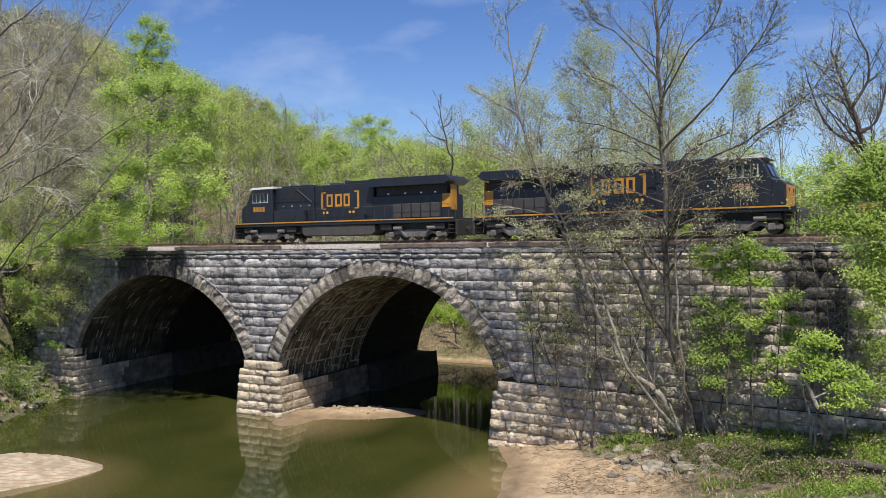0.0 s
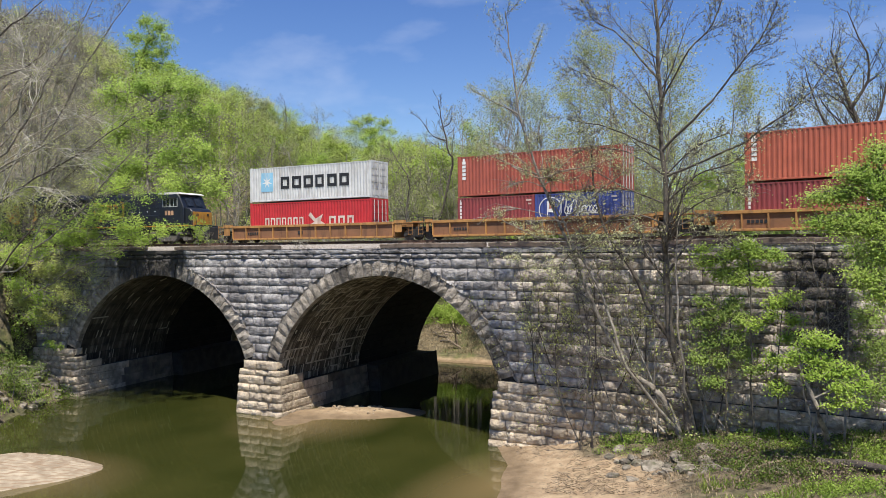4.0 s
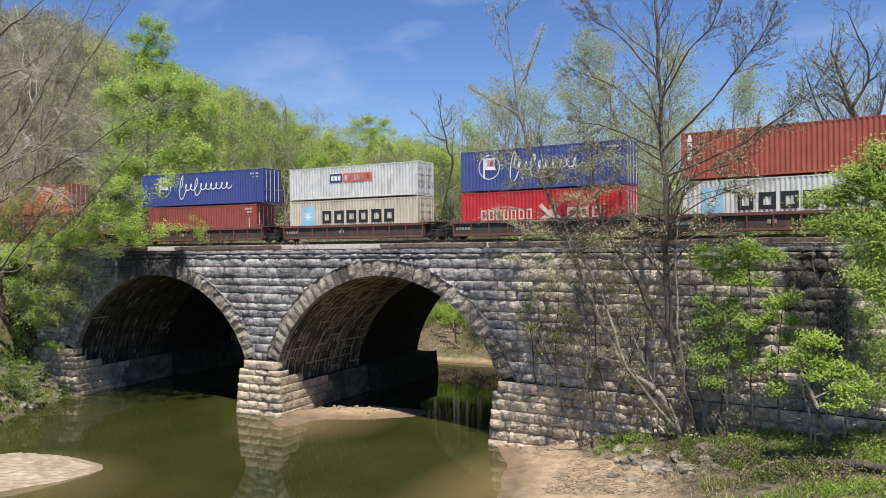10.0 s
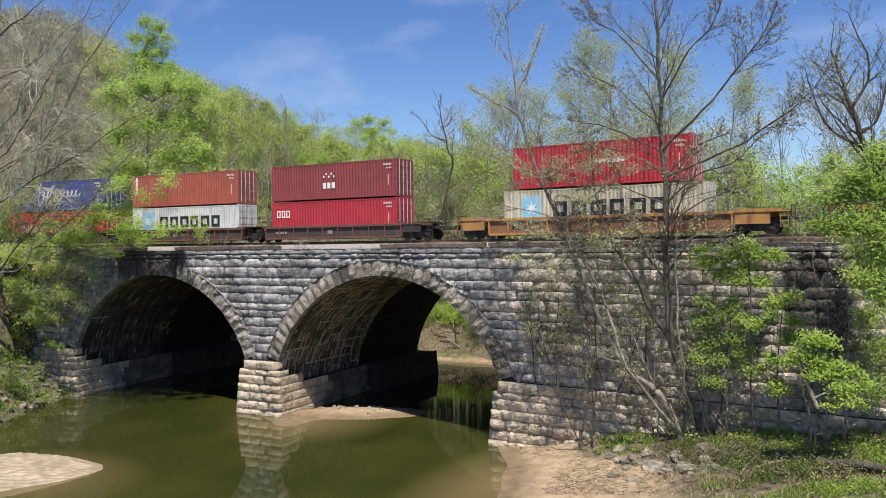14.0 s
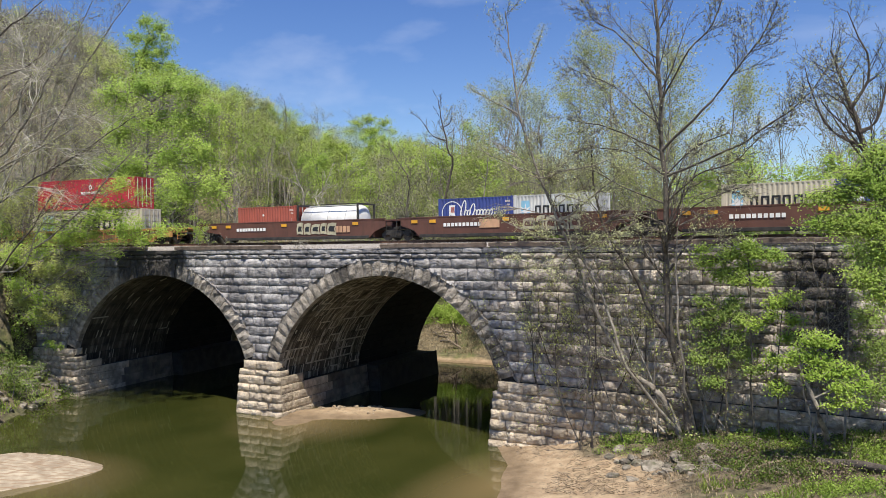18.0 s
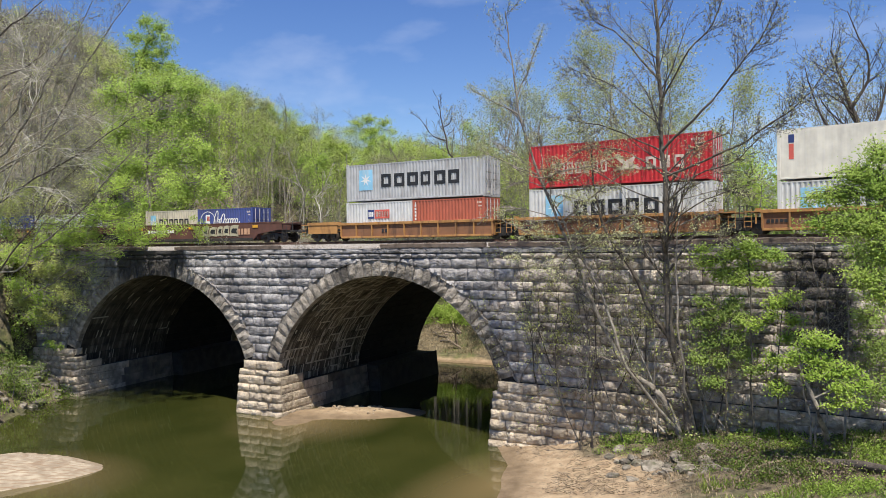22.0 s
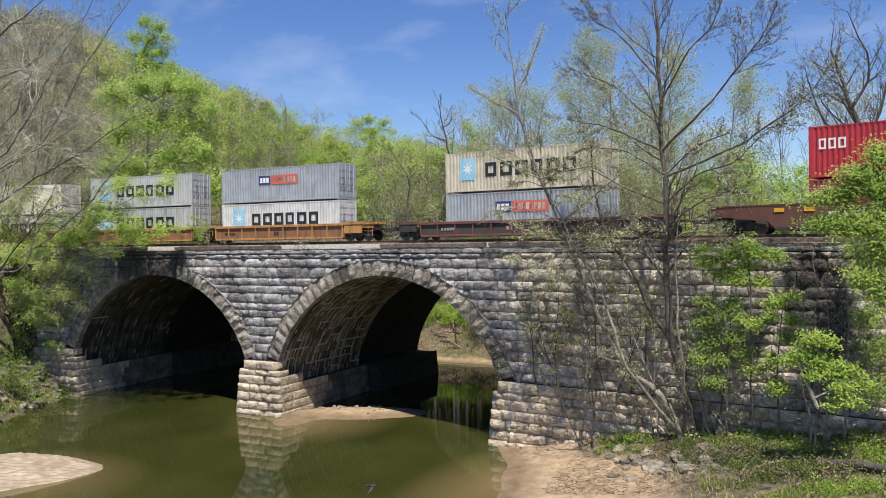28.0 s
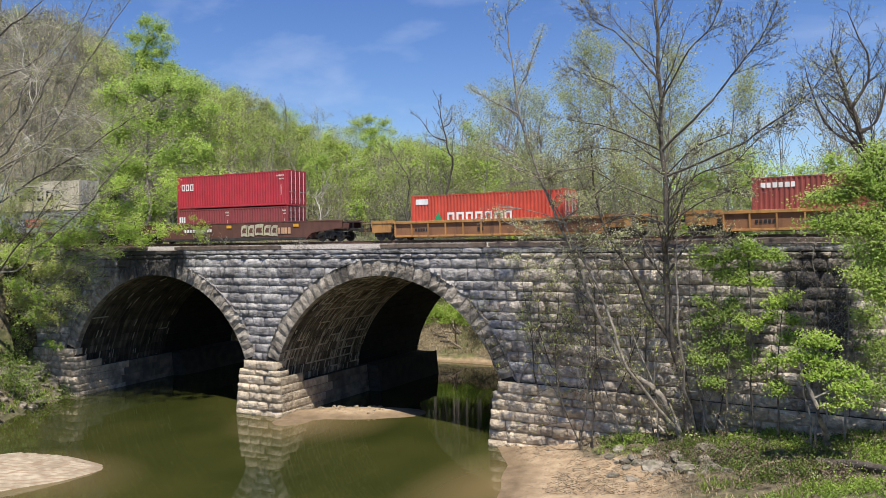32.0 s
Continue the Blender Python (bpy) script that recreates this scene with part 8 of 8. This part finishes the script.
# fallen log and driftwood
for i, (a, b, r) in enumerate((((-1.6, 41.0), (1.3, 39.5), 0.27), ((-4.6, 41.4), (-2.9, 42.0), 0.14), ((-3.4, 40.2), (-2.6, 41.8), 0.09), ((-50, 88), (-43, 85.5), 0.16), ((-47, 89), (-45, 84), 0.12))):
    w = Wood(700 + i)
    pa, pb = Vector((*a, float(ground_z(*a)) + r * 0.6)), Vector((*b, float(ground_z(*b)) + r * 0.8))
    w.trunk([tuple(pa), tuple((pa + pb) / 2 + Vector((0, 0.1, r * 0.3))), tuple(pb)], r, r * 0.6, 9)
    ob = link_mesh("log", w.mesh("log"), None, "", BARK_DARK if i == 0 else DRIFT)
    tagged(ob, "fallen weathered log lying on the bank", "log", "logs on the bank")


# grass and litter
def blades(name, label, box_, count, height, material, seed, test):
    g = np.random.RandomState(seed)
    x, y = g.uniform(box_[0], box_[1], count), g.uniform(box_[2], box_[3], count)
    z = ground_z(x, y)
    keep = test(x, y, z, g)
    x, y, z = x[keep], y[keep], z[keep]
    k = len(x)
    h = height * (0.4 + 0.9 * g.rand(k))
    a = g.rand(k) * 2 * np.pi
    lean = g.normal(0, 0.35, (k, 2)) * h[:, None]
    wd = 0.02 + 0.02 * g.rand(k)
    p = np.stack([x, y, z - 0.02], 1)
    sd = np.stack([np.cos(a) * wd, np.sin(a) * wd, np.zeros(k)], 1)
    tip = p + np.concatenate([lean, h[:, None]], 1)
    m = p * 0.45 + tip * 0.55
    m[:, 2] += h * 0.12
    ob = link_mesh(name, quads(name, np.concatenate([np.stack([p - sd, p + sd, m + sd * 0.8, m - sd * 0.8], 1), np.stack([m - sd * 0.8, m + sd * 0.8, tip + sd * 0.1, tip - sd * 0.1], 1)])), None, "", material)
    tagged(ob, label, "grass", "", "stuff")


def bank_test(low, thr):
    def t(x, y, z, g):
        s_, n_ = track_coords(x, y)
        return (z > low) & (n_ < -3.3) & (np.sin(x * 1.1 + np.sin(y * 0.9) * 2) * np.sin(y * 1.3 + x * 0.3) + g.normal(0, 0.35, len(x)) > thr)
    return t


blades("bank_grass", "patchy green grass on the sandy bank", (-13, 8, 34, 47), 30000, 0.24, GRASS, 41, bank_test(1.5, 0.32))
blades("dry_grass", "dry straw-coloured stalks on the bank", (-16, 8, 34, 47), 11000, 0.24, DRY, 42, bank_test(1.1, 0.0))
blades("bank_grass", "green grass on the west bank", (-75, -57, 34, 48), 15000, 0.35, GRASS, 43, bank_test(0.3, -0.2))
blades("leaf_litter", "brown dead leaves and stalks on the bank beyond the arches", (-54, -33, 79, 89), 16000, 0.22, DRY, 48, lambda x, y, z, g: (z > 0.75) & (track_coords(x, y)[1] > 21))
# brush and litter
gk = np.random.RandomState(51)
sticks_ = []
for _ in range(4200):
    x, y = gk.uniform(-15, 7), gk.uniform(38.5, 46.5)
    sticks_.append((x, y))
sx, sy = np.array([q[0] for q in sticks_]), np.array([q[1] for q in sticks_])
sz = ground_z(sx, sy)
ok = (sz > 0.3) & (track_coords(sx, sy)[1] < -3.4)
sx, sy, sz = sx[ok], sy[ok], sz[ok]
dirs = gk.normal(size=(len(sx), 3)) * np.array([1, 1, 0.3])
dirs *= (0.08 + 0.28 * gk.rand(len(sx), 1)) / np.linalg.norm(dirs, axis=1)[:, None]
pp = np.stack([sx, sy, sz + 0.015 + 0.05 * gk.rand(len(sx))], 1)
side_ = np.cross(dirs, [0, 0, 1.0])
side_ *= 0.008 / (np.linalg.norm(side_, axis=1)[:, None] + 1e-6)
ob = link_mesh("brushwood", quads("brushwood", np.stack([pp - dirs - side_, pp - dirs + side_, pp + dirs + side_ * 0.5 + [0, 0, 0.03], pp + dirs - side_ * 0.5], 1)), None, "", BRUSH)
tagged(ob, "scattered dead brush and twigs on the bank", "brushwood", "", "stuff")
for i in range(26):
    w = Wood(760 + i)
    x, y = w.g.uniform(-9, 4), w.g.uniform(39.6, 44.4)
    w.limb(Vector((0, 0, 0.12)), Vector((w.g.uniform(-1, 1), w.g.uniform(-1, 1), w.g.uniform(0.05, 0.35))), w.g.uniform(0.9, 2.2), w.g.uniform(0.025, 0.06), 0, dict(THIN, kids=[4, 3, 2], levels=2, seg=0.35, wob=0.25, up=-0.02))
    ob = link_mesh("dead_branch", w.mesh("dead_branch"), None, "", (DRIFT, BARK)[i % 2])
    ob.location = (x, y, float(ground_z(x, y)))
    tagged(ob, "fallen dead branch lying in the weeds", "branch", "dead branches on the bank")
# weeds on the sunny bank: bright tufts in patches, dull and dry growth between
def patch(centres, count, wide, r0, r1):
    out = []
    for _ in range(count):
        cx, cy = centres[fr.randrange(len(centres))]
        x, y = fr.gauss(cx, wide), fr.gauss(cy, wide * 0.6)
        if track_coords(np.array([x]), np.array([y]))[1][0] < -3.5:
            out.append((x, y, float(ground_z(x, y)), fr.uniform(r0, r1)))
    return out


scrub("bank_weeds", "bright green weed tufts below the abutment", patch([(-4.5, 44.5), (-3.1, 44.1), (-5.9, 44.3), (0.3, 42.4), (-0.9, 38.0), (0.4, 37.9), (0.9, 41.0), (-10.9, 45.1), (-12.7, 45.4), (2.5, 39.0)], 120, 0.7, 0.3, 0.75), 90, 0.095, LEAF, 44)
scrub("bank_weeds", "dull green weeds and brambles on the bank", patch([(-3.3, 40.0), (-6.6, 43.2), (-1.8, 40.6), (-4.7, 41.8), (-7.6, 44.4), (-1.2, 43.0), (1.5, 42.5), (3.0, 41.5)], 190, 1.1, 0.35, 0.9), 80, 0.10, LEAF_DARK, 46)
scrub("bank_weeds", "dry brown weeds standing on the bank", patch([(-6.0, 42.6), (-4.0, 40.8), (-2.0, 41.4), (-8.0, 43.6), (-5.6, 43.8), (-9.6, 43.9), (-2.8, 39.6), (-4.4, 42.6), (-0.8, 40.2)], 190, 0.8, 0.3, 0.75), 75, 0.085, BRUSH, 45)
scrub("bank_weeds", "low green weeds on the upper sandy bank", patch([(-2.5, 36.5), (0.5, 35.5), (3.5, 36.5)], 60, 1.2, 0.25, 0.6), 60, 0.09, LEAF_MID, 47)
# growth on the bridge edge
for px, py, sz, seed, leafy in ((352, 428, 2.6, 1, True), (372, 430, 1.6, 2, False), (395, 430, 1.2, 3, False), (540, 440, 0.7, 4, False), (525, 442, 0.6, 5, False), (240, 430, 1.5, 6, True)):
    q = seen(px, py, 46.5)
    best = min((track(s_ * 0.1, -2.55, 13.3) for s_ in range(-720, 100)), key=lambda p_: abs(math.atan2(p_.x, p_.y) - math.atan2(q.x, q.y)))
    w = Wood(740 + seed)
    for i in range(5):
        w.limb(Vector((0, 0, 0)), Vector((w.g.uniform(-0.5, 0.5), w.g.uniform(-0.4, 0.4), 1)), sz * w.g.uniform(0.7, 1.1), 0.016, 0, dict(THIN, kids=[4, 3, 2], levels=2, seg=0.4))
    tree("small green sapling growing on the bridge edge" if leafy else "dry grey weed on the bridge edge", best, w, TWIG, w.leaves("crown", 6, 0.11, 0.12) if leafy else None, LEAF_LIME, "weed", "weeds on the bridge", "weed")

# swallow over the river
bird = thing("swallow", "small dark swallow with pale belly flying low over the river", "bird")
BIRD_D = mat("dark plumage", (0.012, 0.013, 0.018), (0.03, 0.03, 0.035), 0.6, 20.0)
BIRD_L = mat("pale plumage", (0.55, 0.50, 0.42), (0.70, 0.66, 0.58), 0.8, 20.0)
bm = bmesh.new()
bmesh.ops.create_uvsphere(bm, u_segments=12, v_segments=8, radius=1.0, matrix=Matrix.Diagonal((0.085, 0.032, 0.03, 1)))
part("body", bm, BIRD_D, bird, "", True)
bm = bmesh.new()
bmesh.ops.create_uvsphere(bm, u_segments=10, v_segments=6, radius=1.0, matrix=Matrix.Translation((0.005, 0, -0.008)) @ Matrix.Diagonal((0.07, 0.028, 0.026, 1)))
part("belly", bm, BIRD_L, bird, "pale buff belly", True)
bm = bmesh.new()
bmesh.ops.create_uvsphere(bm, u_segments=10, v_segments=6, radius=0.024, matrix=Matrix.Translation((0.085, 0, 0.008)))
rod(bm, (0.10, 0, 0.006), (0.122, 0, 0.004), 0.006, 5, 0.001)
part("head", bm, BIRD_D, bird, "", True)
bm = bmesh.new()
for sg in (-1, 1):
    prism(bm, ((-0.07, 0.0), (-0.07, 0.004), (-0.155, 0.004), (-0.155, 0.0)), sg * 0.004, sg * 0.03)
part("tail", bm, BIRD_D, bird)
WINGS = []
for sg in (-1, 1):
    prof = ((0.045, 0.0), (0.03, 0.10), (-0.05, 0.19), (-0.055, 0.185), (-0.02, 0.09), (-0.035, 0.0))
    v = [(x, sg * y, 0.003) for x, y in prof] + [(x, sg * y, -0.001) for x, y in prof]
    f = [tuple(range(6)), tuple(range(11, 5, -1))] + [(i, (i + 1) % 6, 6 + (i + 1) % 6, 6 + i) for i in range(6)]
    q = link_mesh("wing", raw("wing", v, f), bird, "", BIRD_D)
    WINGS.append((q, sg))
BIRD_WAY = [(0.0, Vector((-6, -30, 16))), (1.5, Vector((-12, -8, 13))), (2.5, seen(-60, 960, 14.5)), (2.9, seen(297, 853, 14.0)), (3.0, seen(386, 826, 14.3)), (3.1, seen(479, 784, 14.8)), (3.2, seen(574, 738, 15.5)), (3.3, seen(660, 700, 16.3)), (3.4, seen(735, 663, 17.2)), (4.0, seen(1150, 560, 21)), (4.8, seen(1680, 520, 23)), (7.0, Vector((22, 2, 15))), (10.0, Vector((-4, -26, 15))), (11.8, Vector((-14, -2, 11))), (12.5, seen(260, 960, 13.5)), (12.9, seen(527, 832, 14)), (13.0, seen(590, 825, 14.4)), (13.1, seen(660, 809, 14.9)), (13.6, seen(1010, 720, 18)), (14.4, seen(1600, 600, 21)), (17.0, Vector((24, 4, 15))), (21.0, Vector((4, -28, 15))), (25.5, Vector((-16, -14, 13))), (27.3, seen(220, 1000, 12.5)), (27.9, seen(592, 892, 13)), (28.0, seen(658, 860, 13.3)), (28.1, seen(728, 884, 13.4)), (28.6, seen(1000, 1000, 14)), (30.0, Vector((6, 4, 9))), (32.0, Vector((10, -20, 13)))]
# ---------- moving things ----------


def way(t):
    """How far the train has gone to the left after t seconds."""
    return 12.01 * t + 0.0126 * t * t


def motions():
    for ob, u, z, n in MOVERS:
        walk(ob, [(t, on_track(u - way(t), n, z)) for t in range(0, 33)])
    # wheels roll on the rails; all axles at one place in their trucks turn alike
    for a, wheels in WHEELS.items():
        walk(wheels[0], [(i / 30, Matrix.Translation((a, 0, 0.43)) @ Matrix.Rotation(-way(i / 30) / 0.43, 4, "Y")) for i in range(961)])
        keys = wheels[0].animation_data
        for q in wheels[1:]:
            q.rotation_mode = "QUATERNION"
            own = q.animation_data_create()
            own.action = keys.action
            own.action_slot = keys.action_slot
    rows_ = []
    for i, (t, p) in enumerate(BIRD_WAY):
        q = BIRD_WAY[min(i + 1, len(BIRD_WAY) - 1)][1] - BIRD_WAY[max(i - 1, 0)][1]
        rows_.append((t, Matrix.Translation(p) @ Matrix.Rotation(math.atan2(q.y, q.x), 4, "Z") @ Matrix.Rotation(radians(20), 4, "X")))
    walk(bird, rows_)
    for wing, sg in WINGS:
        walk(wing, [(i * 0.1, Matrix.Rotation(sg * radians(38 if i % 2 else -22), 4, "X")) for i in range(321)])


motions()
